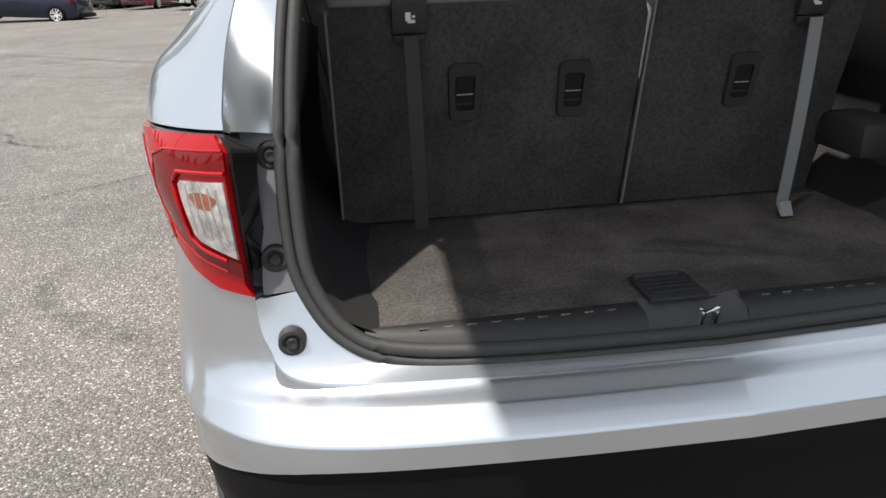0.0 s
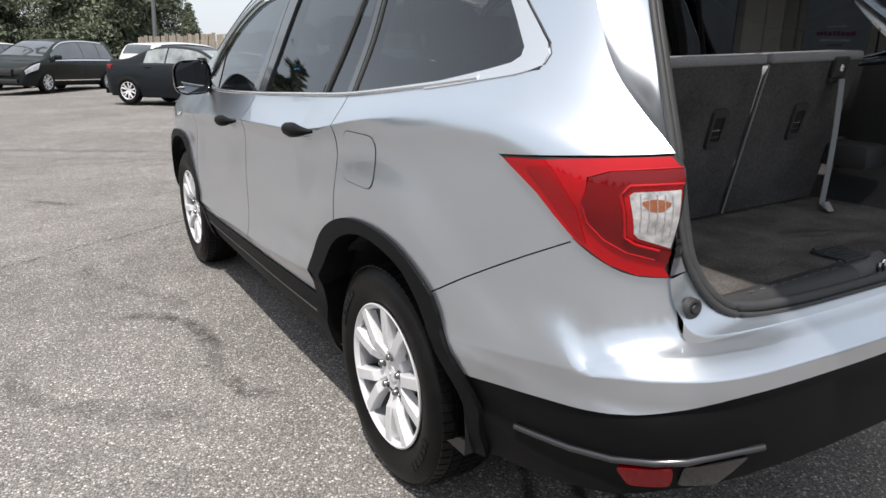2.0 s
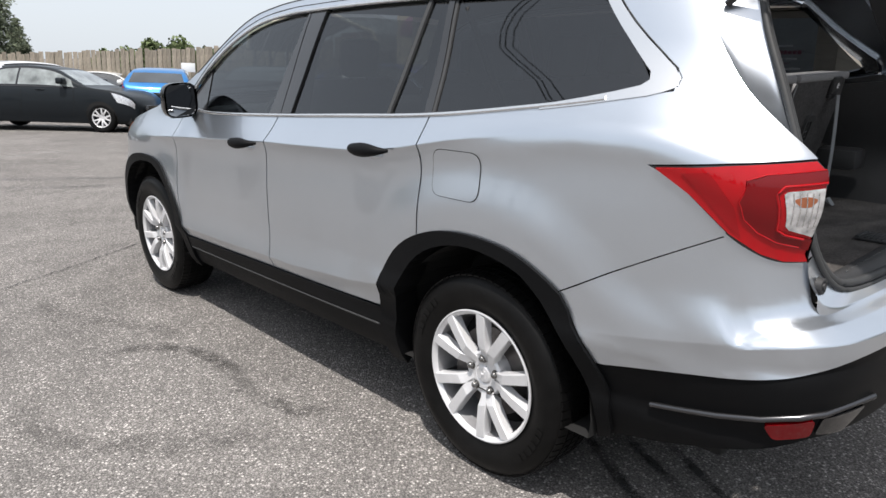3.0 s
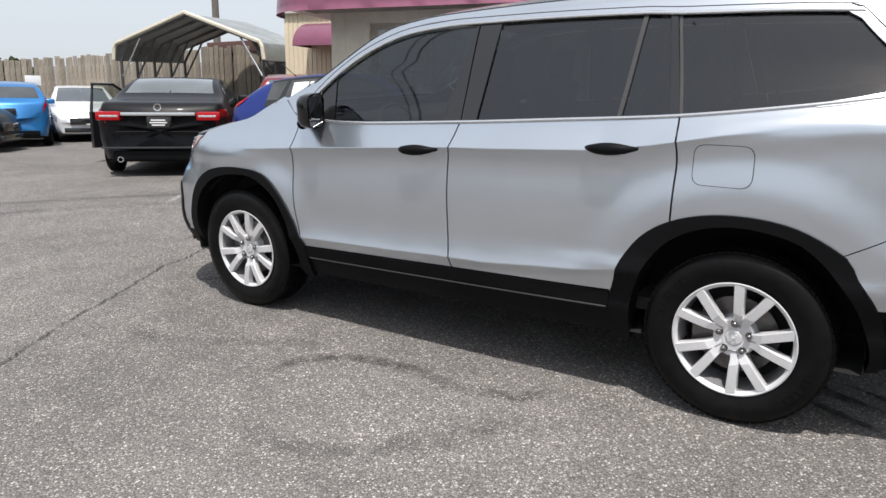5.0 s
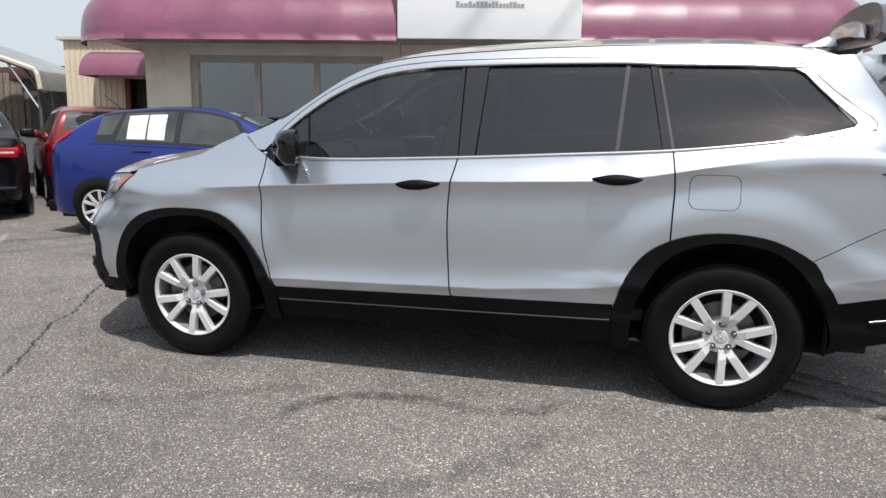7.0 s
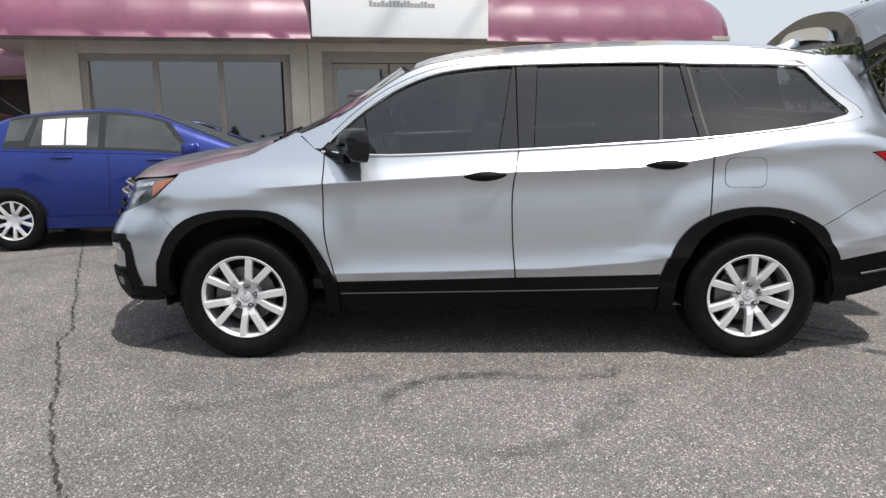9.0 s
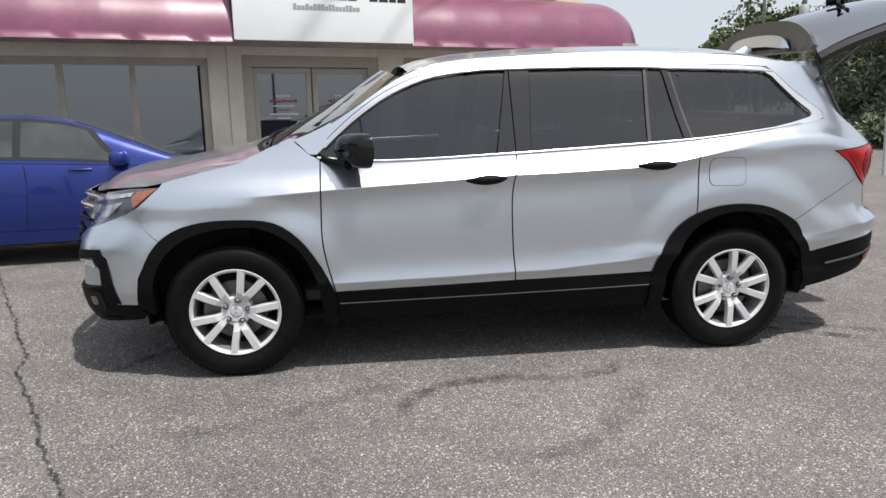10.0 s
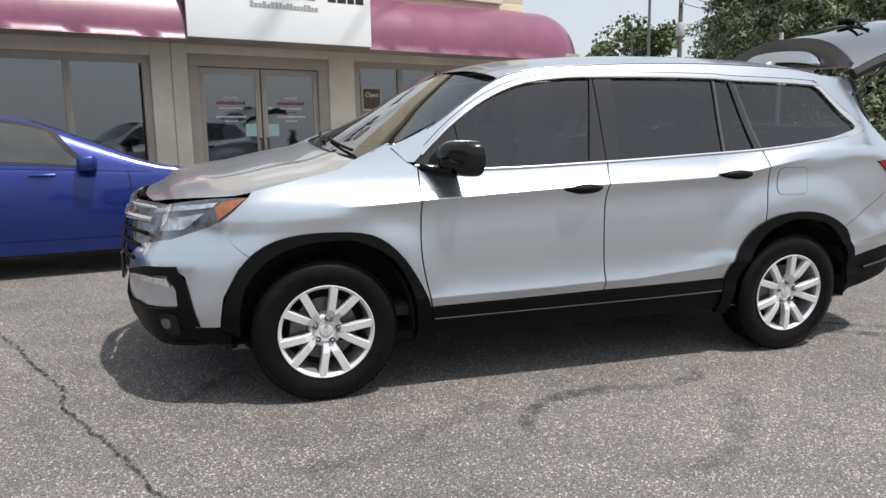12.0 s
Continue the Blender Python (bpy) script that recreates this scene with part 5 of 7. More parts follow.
for sg in (-1, 1):
    bm = bmesh.new()
    tube(bm, [(sg * (w - 0.02), y, z - 0.045) for y, z, w, c in fine[1:-2]], 0.04, 8)
    part("gate_frame", bm, TRIM, gate, smooth=True)
    bm = bmesh.new()
    tube(bm, [(sg * 0.645, STRUT[0], STRUT[1]), (sg * 0.655, -0.895, 1.765)], 0.011, 8)
    strut = part("strut", bm, GLOSS, gate, "black gas strut with a bright rod", smooth=True)
    bm = bmesh.new()
    tube(bm, [(sg * 0.655, -0.895, 1.765), (sg * 0.66, -1.075, 1.895)], 0.005, 8)
    part("rod", bm, CHROME, strut, smooth=True)
bm = bmesh.new()
tube(bm, [(-0.05, -1.19, 2.075), (0.0, -1.13, 2.075), (0.02, -1.10, 2.07)], 0.026, 10)
tube(bm, [(-0.02, -1.16, 2.085), (-0.18, -1.05, 2.07), (-0.30, -0.96, 2.03), (-0.33, -0.97, 2.0)], [0.018, 0.012, 0.010, 0.008], 8)
tube(bm, [(-0.36, -0.99, 1.985), (-0.10, -1.10, 2.035), (0.12, -1.30, 2.075)], 0.009, 6)
part("rear_wiper", bm, CLAD, gate, "black rear wiper", smooth=True)


# ---- ground ----
def asphalt():
    m = bpy.data.materials.new("asphalt")
    m.use_nodes = True
    n, l = m.node_tree.nodes, m.node_tree.links
    b = n["Principled BSDF"]
    co = n.new("ShaderNodeTexCoord")
    def tex(kind, scale, **kw):
        t = n.new(kind)
        t.inputs["Scale"].default_value = scale
        for k, v in kw.items():
            t.inputs[k].default_value = v
        l.new(co.outputs["Object"], t.inputs["Vector"])
        return t
    def span(sock, a, b2, c, d):
        r = n.new("ShaderNodeMapRange")
        for k, v in zip(("From Min", "From Max", "To Min", "To Max"), (a, b2, c, d)):
            r.inputs[k].default_value = v
        l.new(sock, r.inputs["Value"])
        return r.outputs[0]
    stones = tex("ShaderNodeTexVoronoi", 120.0)
    stones2 = tex("ShaderNodeTexVoronoi", 260.0)
    broad = tex("ShaderNodeTexNoise", 0.55, Detail=5.0)
    mid = tex("ShaderNodeTexNoise", 3.5, Detail=6.0)
    grain = tex("ShaderNodeTexNoise", 60.0, Detail=5.0)
    sep = n.new("ShaderNodeSeparateColor")
    l.new(stones.outputs["Color"], sep.inputs[0])
    sep2 = n.new("ShaderNodeSeparateColor")
    l.new(stones2.outputs["Color"], sep2.inputs[0])
    def mul(a, c):
        x = n.new("ShaderNodeMath")
        x.operation = "MULTIPLY"
        l.new(a, x.inputs[0])
        l.new(c, x.inputs[1])
        return x.outputs[0]
    pale = span(sep.outputs[0], 0.80, 1.0, 0.90, 2.35)
    fine = span(sep2.outputs[1], 0.0, 1.0, 0.55, 1.42)
    edge = span(stones.outputs["Distance"], 0.2, 0.7, 1.16, 0.55)
    v = mul(mul(mul(mul(pale, edge), fine), span(broad.outputs["Fac"], 0.3, 0.7, 0.84, 1.14)), mul(span(mid.outputs["Fac"], 0.3, 0.7, 0.88, 1.12), span(grain.outputs["Fac"], 0.3, 0.7, 0.85, 1.15)))
    sc = n.new("ShaderNodeVectorMath")
    sc.operation = "SCALE"
    sc.inputs[0].default_value = (0.206, 0.194, 0.184)
    l.new(v, sc.inputs["Scale"])
    l.new(sc.outputs[0], b.inputs["Base Color"])
    b.inputs["Roughness"].default_value = 0.88
    b.inputs["Specular IOR Level"].default_value = 0.3
    bp = n.new("ShaderNodeBump")
    bp.inputs["Distance"].default_value = 0.005
    bp.inputs["Strength"].default_value = 0.9
    l.new(stones.outputs["Distance"], bp.inputs["Height"])
    bp.invert = True
    l.new(bp.outputs[0], b.inputs["Normal"])
    return m


ASPHALT = asphalt()


def dip(x, y):
    """How far the ground lies below the tipped plane where it levels out towards the shop, in the lot's frame."""
    soft = lambda t: 0.6 * math.log1p(math.exp(min(t / 0.6, 60)))
    return -(0.062 * soft(min(x, 60) - 0.8) + 0.012 * soft(min(y, 60) - 4.0))


def lot_z(x, y):
    """Height of the ground at a place, in the world."""
    n = LOT.to_3x3() @ Vector((0, 0, 1))
    return -(n.x * x + n.y * y) / n.z + dip(x, y)


def on_lot(x, y, rz):
    """A level pose on the ground, turned by rz."""
    p = LOT @ Vector((x, y, dip(x, y)))
    return Matrix.Translation(p) @ pose(0, 0, 0, 0, 0, rz)


bm = bmesh.new()
xs = sorted(set(list(np.linspace(-7, 14, 85)) + [-900, -300, -120, -60, -40, -25, -15, 15, 25, 40, 60, 120, 300, 900]))
ys = sorted(set(list(np.linspace(-6, 14, 81)) + [-900, -300, -120, -60, -40, -25, -12, 15, 20, 30, 40, 60, 120, 300, 900]))
sheet(bm, [[(x, y, dip(x, y) + 0.006 * noise.noise((x * 0.4, y * 0.4, 0)) * (abs(x) < 8 and -7 < y < 11) - 0.006 * (abs(x) < 8 and -7 < y < 11)) for y in ys] for x in xs])
ground = part("ground", bm, ASPHALT, None, "", smooth=True)
ground.matrix_basis = LOT
tagged(ground, "worn grey asphalt car park with pale aggregate", "asphalt", kind="structure")


def mark_material(name, strength, color=(0.035, 0.033, 0.031), scale=9.0):
    """A worn dark mark, broken up so that the ground shows through."""
    m = bpy.data.materials.new(name)
    m.use_nodes = True
    n, l = m.node_tree.nodes, m.node_tree.links
    b = n["Principled BSDF"]
    b.inputs["Base Color"].default_value = (*color, 1)
    b.inputs["Roughness"].default_value = 0.85
    co, t, r, u = (n.new(k) for k in ("ShaderNodeTexCoord", "ShaderNodeTexNoise", "ShaderNodeMapRange", "ShaderNodeAttribute"))
    u.attribute_name = "fade"
    t.inputs["Scale"].default_value, t.inputs["Detail"].default_value = scale, 8.0
    l.new(co.outputs["Object"], t.inputs["Vector"])
    for k, v in zip(("From Min", "From Max", "To Min", "To Max"), (0.32, 0.66, 0.0, strength)):
        r.inputs[k].default_value = v
    l.new(t.outputs["Fac"], r.inputs["Value"])
    x = n.new("ShaderNodeMath")
    x.operation = "MULTIPLY"
    l.new(r.outputs[0], x.inputs[0])
    l.new(u.outputs["Fac"], x.inputs[1])
    l.new(x.outputs[0], b.inputs["Alpha"])
    return m


MARK, STAIN, STREAK, TAR, WHITE_LINE = mark_material("tyre_mark", 0.55), mark_material("oil_stain", 0.25, (0.04, 0.037, 0.035), 11), mark_material("dark_streak", 0.95, (0.02, 0.02, 0.02), 6), mark_material("crack_dark", 1.0, (0.012, 0.012, 0.012), 30), mark_material("worn_white_line", 0.6, (0.55, 0.55, 0.53), 10)


def ribbon(name, pts, width, mat, label, z=0.004, jitter=0.0, n=10, seed=1):
    """A flat mark along a line on the ground, fading to its edges."""
    rng = random.Random(seed)
    c = crom(pts, n)
    verts, faces, fade = [], [], []
    for i, p in enumerate(c):
        t = c[min(i + 1, len(c) - 1)] - c[max(i - 1, 0)]
        t /= np.linalg.norm(t)
        nn = np.array([-t[1], t[0]])
        q = p + nn * rng.uniform(-jitter, jitter)
        w = width * rng.uniform(0.75, 1.25)
        end = min(1.0, 6.0 * min(i, len(c) - 1 - i) / len(c) + 0.15)
        for k, f in ((-1, 0.0 if width > 0.03 else 0.8), (-0.45, end), (0.45, end), (1, 0.0 if width > 0.03 else 0.8)):
            e = q + nn * k * w / 2
            verts.append((*e, z + dip(*e)))
            fade.append(f)
    for i in range(len(c) - 1):
        for k in range(3):
            faces.append((4 * i + k, 4 * i + k + 1, 4 * i + k + 5, 4 * i + k + 4))
    mesh = bpy.data.meshes.new(name)
    mesh.from_pydata(verts, [], faces)
    mesh.attributes.new("fade", "FLOAT", "POINT").data.foreach_set("value", fade)
    ob = link(name, mesh, mat)
    ob.matrix_basis = LOT
    return tagged(ob, label, "ground mark", kind="stuff")


ribbon("skid_mark", [(-1.58, 1.97), (-1.50, 1.98), (-1.40, 1.93), (-1.29, 1.83), (-1.23, 1.64), (-1.21, 1.47), (-1.17, 1.30)], 0.11, MARK, "dark curved tyre mark on the asphalt")
ribbon("skid_mark", [(-1.22, 1.62), (-1.22, 1.36), (-1.25, 1.12), (-1.22, 0.92), (-1.17, 0.80), (-1.08, 0.66)], 0.12, STAIN, "faint end of a curved tyre mark", seed=2)
ribbon("skid_mark", [(-1.53, 3.16), (-1.59, 2.95), (-1.61, 2.74), (-1.52, 2.58), (-1.41, 2.42), (-1.28, 2.20), (-1.21, 1.94)], 0.15, STAIN, "faint dark tyre scuff on the asphalt", seed=3)
ribbon("skid_mark", [(-1.32, 0.74), (-1.52, 0.81), (-1.76, 1.00), (-1.97, 1.22), (-2.05, 1.48), (-2.0, 1.70)], 0.17, STAIN, "faint wide tyre scuff on the asphalt", seed=15)
ribbon("skid_mark", [(-1.88, 5.60), (-1.72, 5.42), (-1.60, 5.26), (-1.50, 5.12)], 0.12, MARK, "short dark tyre mark on the asphalt", seed=4)
ribbon("skid_mark", [(-3.85, 5.45), (-3.62, 5.18), (-3.52, 4.90), (-3.23, 4.66), (-2.81, 4.41)], 0.07, MARK, "short dark tyre mark on the asphalt", seed=16)
ribbon("oil_stain", [(-1.17, 0.97), (-1.20, 0.88), (-1.19, 0.80), (-1.14, 0.77)], 0.10, MARK, "small dark oil stain on the asphalt", seed=5)
ribbon("oil_stain", [(-0.80, 3.54), (-0.70, 3.47), (-0.58, 3.38), (-0.42, 3.20)], 0.09, MARK, "dark damp streak under the nose of the car", seed=17)
# three narrow dark streaks that run out from under the tail
ribbon("tyre_mark", [(-0.44, -0.05), (-0.53, -0.20), (-0.63, -0.36), (-0.76, -0.60), (-0.95, -0.95)], 0.055, STREAK, "dark streak on the asphalt behind the car", seed=6)
ribbon("tyre_mark", [(-0.36, -0.20), (-0.45, -0.36), (-0.53, -0.52), (-0.66, -0.78), (-0.85, -1.15)], 0.055, STREAK, "dark streak on the asphalt behind the car", seed=7)
ribbon("tyre_mark", [(-0.30, -0.36), (-0.38, -0.50), (-0.47, -0.66), (-0.60, -0.92)], 0.045, STREAK, "dark streak on the asphalt behind the car", seed=8)
ribbon("crack", [(-4.2, 2.2), (-3.4, 2.60), (-2.75, 2.88), (-2.42, 3.10), (-2.12, 3.30), (-1.95, 3.40), (-1.59, 3.60), (-1.26, 3.75), (-0.98, 3.90), (-0.66, 4.07), (-0.45, 4.10), (-0.1, 4.28), (0.3, 4.46), (0.8, 4.72), (1.52, 5.07), (2.6, 5.6), (4.0, 6.3)], 0.017, TAR, "long jagged crack in the asphalt", jitter=0.012, n=16, seed=9)
ribbon("crack", [(-3.6, 9.2), (-2.9, 8.3), (-1.9, 7.9), (-0.7, 7.6), (0.6, 7.1)], 0.02, TAR, "jagged crack in the asphalt", jitter=0.03, n=14, seed=10)
ribbon("crack", [(-3.4, 6.1), (-2.6, 5.8), (-2.2, 5.75)], 0.02, TAR, "short crack in the asphalt", jitter=0.02, n=12, seed=11)
ribbon("crack", [(-8.0, 11.0), (-5.5, 10.2), (-3.6, 9.2)], 0.03, TAR, "jagged crack in the asphalt", jitter=0.04, n=14, seed=12)
ribbon("parking_line", [(1.0, 6.35), (1.5, 6.75), (2.1, 7.2)], 0.09, WHITE_LINE, "worn white parking line", seed=13)
ribbon("parking_line", [(-0.4, 11.2), (0.9, 11.6), (1.9, 11.9)], 0.09, WHITE_LINE, "worn white parking line", seed=14)

# ---- the shop ----
SHOP = Matrix(((0.967923, -0.251248, 0, 5.50), (0.251248, 0.967923, 0, 1.13), (0, 0, 1, 0), (0, 0, 0, 1)))  # x into the shop, y along its front
STUCCO = material("cream_stucco", (0.73, 0.665, 0.55), 0.9, vary=0.05, scale=45, bump=0.003, bump_scale=160, dirt=0.14, dirt_scale=1.6)
CREAM = material("cream_siding", (0.62, 0.55, 0.41), 0.7, vary=0.05, scale=20, dirt=0.08, dirt_scale=1.2)
TAUPE = material("taupe_window_frame", (0.40, 0.36, 0.30), 0.5, vary=0.06, scale=40, dirt=0.08, dirt_scale=3)
AWNING = material("burgundy_vinyl", (0.190, 0.058, 0.106), 0.34, vary=0.08, scale=10, bump=0.0008, bump_scale=200, dirt=0.12, dirt_scale=1.5, coat=0.35)
SOFFIT = material("weathered_soffit", (0.36, 0.33, 0.29), 0.85, vary=0.15, scale=14, dirt=0.2, dirt_scale=2.5)
SHOPGLASS = glass("shop_glass", (0.72, 0.83, 0.86), 0.45, ior=1.8)
SIGNWHITE = material("white_sign_board", (0.80, 0.82, 0.82), 0.45, vary=0.015, scale=5)
INK = material("sign_black", (0.012, 0.012, 0.012), 0.5)
PALEINK = material("sign_grey", (0.33, 0.34, 0.34), 0.5)
# dark grey for roof and shed wall, and for the rooms' dimness
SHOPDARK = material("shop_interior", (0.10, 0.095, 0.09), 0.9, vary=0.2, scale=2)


def shop_box(name, u0, u1, v0, v1, z0, z1, mat, parent=None, bevel=0.006, label=""):
    """A box in the shop's frame: u along the front, v into it."""
    ob = boxed(name, (v0, u0, z0), (v1, u1, z1), mat, parent, bevel, label)
    return ob


shop = holder("shop_building", SHOP, "cream two-storey shop with burgundy awnings and a white sign board", "building")
G0 = 0.0
V = 0.90
# ground-floor wall between the openings
for nm, u0, u1, z0, z1 in (("wall", 5.50, 5.90, G0, 2.62), ("wall", 2.24, 2.70, G0, 2.62), ("wall", -0.17, 0.24, G0, 2.62), ("wall", -4.0, -3.2, G0, 2.62), ("wall", 2.70, 5.50, 2.37, 2.62), ("wall", 0.24, 2.24, 2.42, 2.62), ("wall", -3.2, -0.17, 2.42, 2.62), ("wall", 2.70, 5.50, G0, 0.75), ("wall", -3.2, -0.17, G0, 0.75)):
    shop_box(nm, u0, u1, V, V + 0.25, z0, z1, STUCCO, shop, 0.008)
# fine joint down the pillar
shop_box("joint", 2.435, 2.45, V - 0.006, V + 0.004, G0, 2.60, TAUPE, shop, 0.0)
# windows with mullions
def shop_window(u0, u1, z0, z1, panes):
    fr = shop_box("window", u0, u1, V + 0.06, V + 0.10, z1 - 0.10, z1, TAUPE, shop, 0.004, "taupe framed shop window")
    shop_box("frame_side", u0, u0 + 0.10, V + 0.03, V + 0.10, z0, z1 - 0.10, TAUPE, fr)
    shop_box("frame_side", u1 - 0.10, u1, V + 0.03, V + 0.10, z0, z1 - 0.10, TAUPE, fr)
    shop_box("window_sill", u0, u1, V + 0.0, V + 0.12, z0 - 0.06, z0, TAUPE, fr)
    w = (u1 - u0 - 0.2) / panes
    for k in range(panes):
        a, b = u0 + 0.10 + k * w, u0 + 0.10 + (k + 1) * w
        if k:
            shop_box("mullion", a - 0.04, a + 0.04, V + 0.035, V + 0.10, z0, z1 - 0.10, TAUPE, fr)
        g = shop_box("pane", a + 0.03, b - 0.03, V + 0.075, V + 0.083, z0, z1 - 0.10, SHOPGLASS, fr, 0.0)
        g.visible_shadow = False


shop_window(2.70, 5.50, 0.75, 2.37, 3)
shop_window(-3.2, -0.17, 0.75, 2.42, 4)
# double door
door = shop_box("double_door", 0.24, 2.24, V + 0.02, V + 0.12, 2.26, 2.42, TAUPE, shop, 0.004, "taupe framed glass double door")
for a, b in ((2.10, 2.24), (0.24, 0.40)):
    shop_box("door_jamb", a, b, V + 0.02, V + 0.12, G0 + 0.3, 2.26, TAUPE, door)
for a, b in ((1.26, 2.10), (0.40, 1.24)):
    leaf = shop_box("door_leaf", a, b, V + 0.06, V + 0.10, 2.17, 2.25, TAUPE, door)
    shop_box("stile", a, a + 0.075, V + 0.06, V + 0.10, 0.36, 2.17, TAUPE, leaf)
    shop_box("stile", b - 0.075, b, V + 0.06, V + 0.10, 0.36, 2.17, TAUPE, leaf)
    shop_box("kick_rail", a + 0.075, b - 0.075, V + 0.06, V + 0.10, 0.36, 0.62, TAUPE, leaf)
    g = shop_box("pane", a + 0.075, b - 0.075, V + 0.075, V + 0.083, 0.62, 2.17, SHOPGLASS, leaf, 0.0)
    g.visible_shadow = False
    c = (a + b) / 2
    # painted lettering on the glass: a trade name, web address and number as plain bars
    for dz, w, h, mt in ((1.86, 0.20, 0.022, WHITE_INK), (1.785, 0.40, 0.045, material("plum_ink", (0.22, 0.03, 0.07), 0.5)), (1.715, 0.32, 0.022, WHITE_INK), (1.66, 0.16, 0.022, AWNING), (1.60, 0.42, 0.026, WHITE_INK), (1.54, 0.17, 0.018, WHITE_INK)):
        k, x = 0, c - w / 2
        rr = random.Random(int(dz * 100))
        while x < c + w / 2:
            step = h * rr.uniform(0.55, 0.9)
            shop_box("ink_bar", x, min(x + step, c + w / 2), V + 0.071, V + 0.0745, dz - h / 2, dz + h / 2 * rr.uniform(0.5, 1.0), mt, leaf, 0.0)
            x += step + h * 0.28
    edge = a + 0.09 if a > 1 else b - 0.09
    shop_box("notice", edge - 0.02 if a > 1 else edge - 0.14, edge + 0.14 if a > 1 else edge + 0.02, V + 0.070, V + 0.0745, 1.33, 1.50, material("pale_notice", (0.42, 0.62, 0.60), 0.6), leaf, 0.0)
    bm = bmesh.new()
    hx = a + 0.04 if a > 1 else b - 0.04
    tube(bm, [(V + 0.06, hx, 1.30), (V - 0.01, hx, 1.30), (V - 0.01, hx, 1.00), (V + 0.06, hx, 1.00)], 0.014, 8)
    part("handle", bm, GLOSS, leaf, "black pull handle", smooth=True)
# the window beside the door: open sign and a dark figure-free display
sg_open = shop_box("open_sign", -0.62, -0.34, V + 0.055, V + 0.070, 1.72, 2.02, material("sign_brown", (0.10, 0.06, 0.035), 0.6), shop, 0.003, "brown sign with pale writing in the window")
shop_box("sign_border", -0.64, -0.32, V + 0.068, V + 0.074, 1.70, 2.04, material("sign_cream", (0.65, 0.58, 0.45), 0.6), sg_open, 0.0)
lettering("writing", "Open", 0.10, WHITE_INK, sg_open, Matrix.Translation((V + 0.052, -0.48, 1.93)) @ pose(0, 0, 0, 90, 0, -90))
# soffit, awning, sign
shop_box("soffit", -3.9, 5.95, 0.06, V, 2.535, 2.60, SOFFIT, shop, 0.004)
shop_box("soffit", 5.95, 6.42, 0.28, V, 2.535, 2.60, SOFFIT, shop, 0.004)
for k in range(9):
    shop_box("soffit_joint", 6.1 - k * 1.22, 6.115 - k * 1.22, 0.08, V, 2.528, 2.537, TAUPE, shop, 0.0)


def awning(u0, u1, ribs, end0, end1):
    """A vinyl quarter-round awning on ribs, rounded off at an end."""
    n = 14
    rows = []
    us = []
    seg = (u1 - u0) / ribs
    for i in range(ribs):
        us += [u0 + seg * (i + t) for t in (0.0, 0.03, 0.25, 0.5, 0.75, 0.97)]
    us.append(u1)
    round_off = [0.9 * math.sin(math.pi / 2 * k / 12) for k in range(13)]
    if end1:
        us = [u for u in us if u < u1 - 0.9] + [u1 - 0.9 + q for q in round_off]
    if end0:
        us = [u0 + 0.9 - q for q in round_off[::-1]] + [u for u in us if u > u0 + 0.9]
    for u in us:
        t = ((u - u0) / seg) % 1.0
        sag = 0.010 * math.sin(math.pi * min(max((t - 0.03) / 0.94, 0), 1))
        k = 1.0
        if end1 and u > u1 - 0.9:
            k = math.sqrt(max(1 - ((u - (u1 - 0.9)) / 0.9) ** 2, 0.0004))
        if end0 and u < u0 + 0.9:
            k = math.sqrt(max(1 - (((u0 + 0.9) - u) / 0.9) ** 2, 0.0004))
        row = [(0.95 - 0.95 * k, u, 2.475)]
        for j in range(n):
            a = math.pi / 2 * j / (n - 1)
            row.append((0.95 - (0.92 - sag) * k * max(math.cos(a), 0.0) ** 0.9, u, 2.485 + (0.86 - sag) * math.sin(a) * (0.35 + 0.65 * k)))
        rows.append(row)
    bm = bmesh.new()
    sheet(bm, rows)
    ob = part("awning", bm, AWNING, shop, "burgundy vinyl quarter-round awning", smooth=True, sharp=70)
    return ob


awning(2.44, 6.98, 6, False, True)
awning(-4.30, 0.0, 6, True, False)
board = shop_box("sign_board", 0.0, 2.43, -0.02, 0.03, 2.505, 3.73, SIGNWHITE, shop, 0.004, "white sign board with dark writing")
shop_box("board_back", 0.05, 2.38, 0.03, 0.93, 2.55, 3.4, SOFFIT, shop, 0.0)


def writing_bars(parent, u_left, z, height, counts, mat, gap, depth=-0.024, seed=1):
    """A trade name as plain upright bars, one for a letter, grouped as its words are."""
    rng = random.Random(seed)
    u = u_left
    for word in counts:
        for k in range(word):
            w = height * rng.uniform(0.46, 0.66)
            h = height * (1.0 if k == 0 or rng.random() < 0.25 else 0.68)
            shop_box("letter_bar", u - w, u, depth, -0.0195, z, z + h, mat, parent, 0.0)
            u -= w + height * 0.10
        u -= gap


writing_bars(board, 2.32, 3.045, 0.205, (5, 5, 4), INK, 0.16, seed=3)
writing_bars(board, 1.66, 2.905, 0.075, (5, 5, 8), PALEINK, 0.0, seed=5)
bm = bmesh.new()
tube(bm, [(-0.024, 1.30 + 0.16 * math.cos(a), 3.36 + 0.06 * math.sin(a)) for a in np.linspace(0.2, math.pi * 1.9, 20)], 0.022, 5)
part("emblem", bm, INK, board)
shop_box("emblem_line", 0.20, 0.62, -0.024, -0.0195, 3.30, 3.312, PALEINK, board, 0.0)
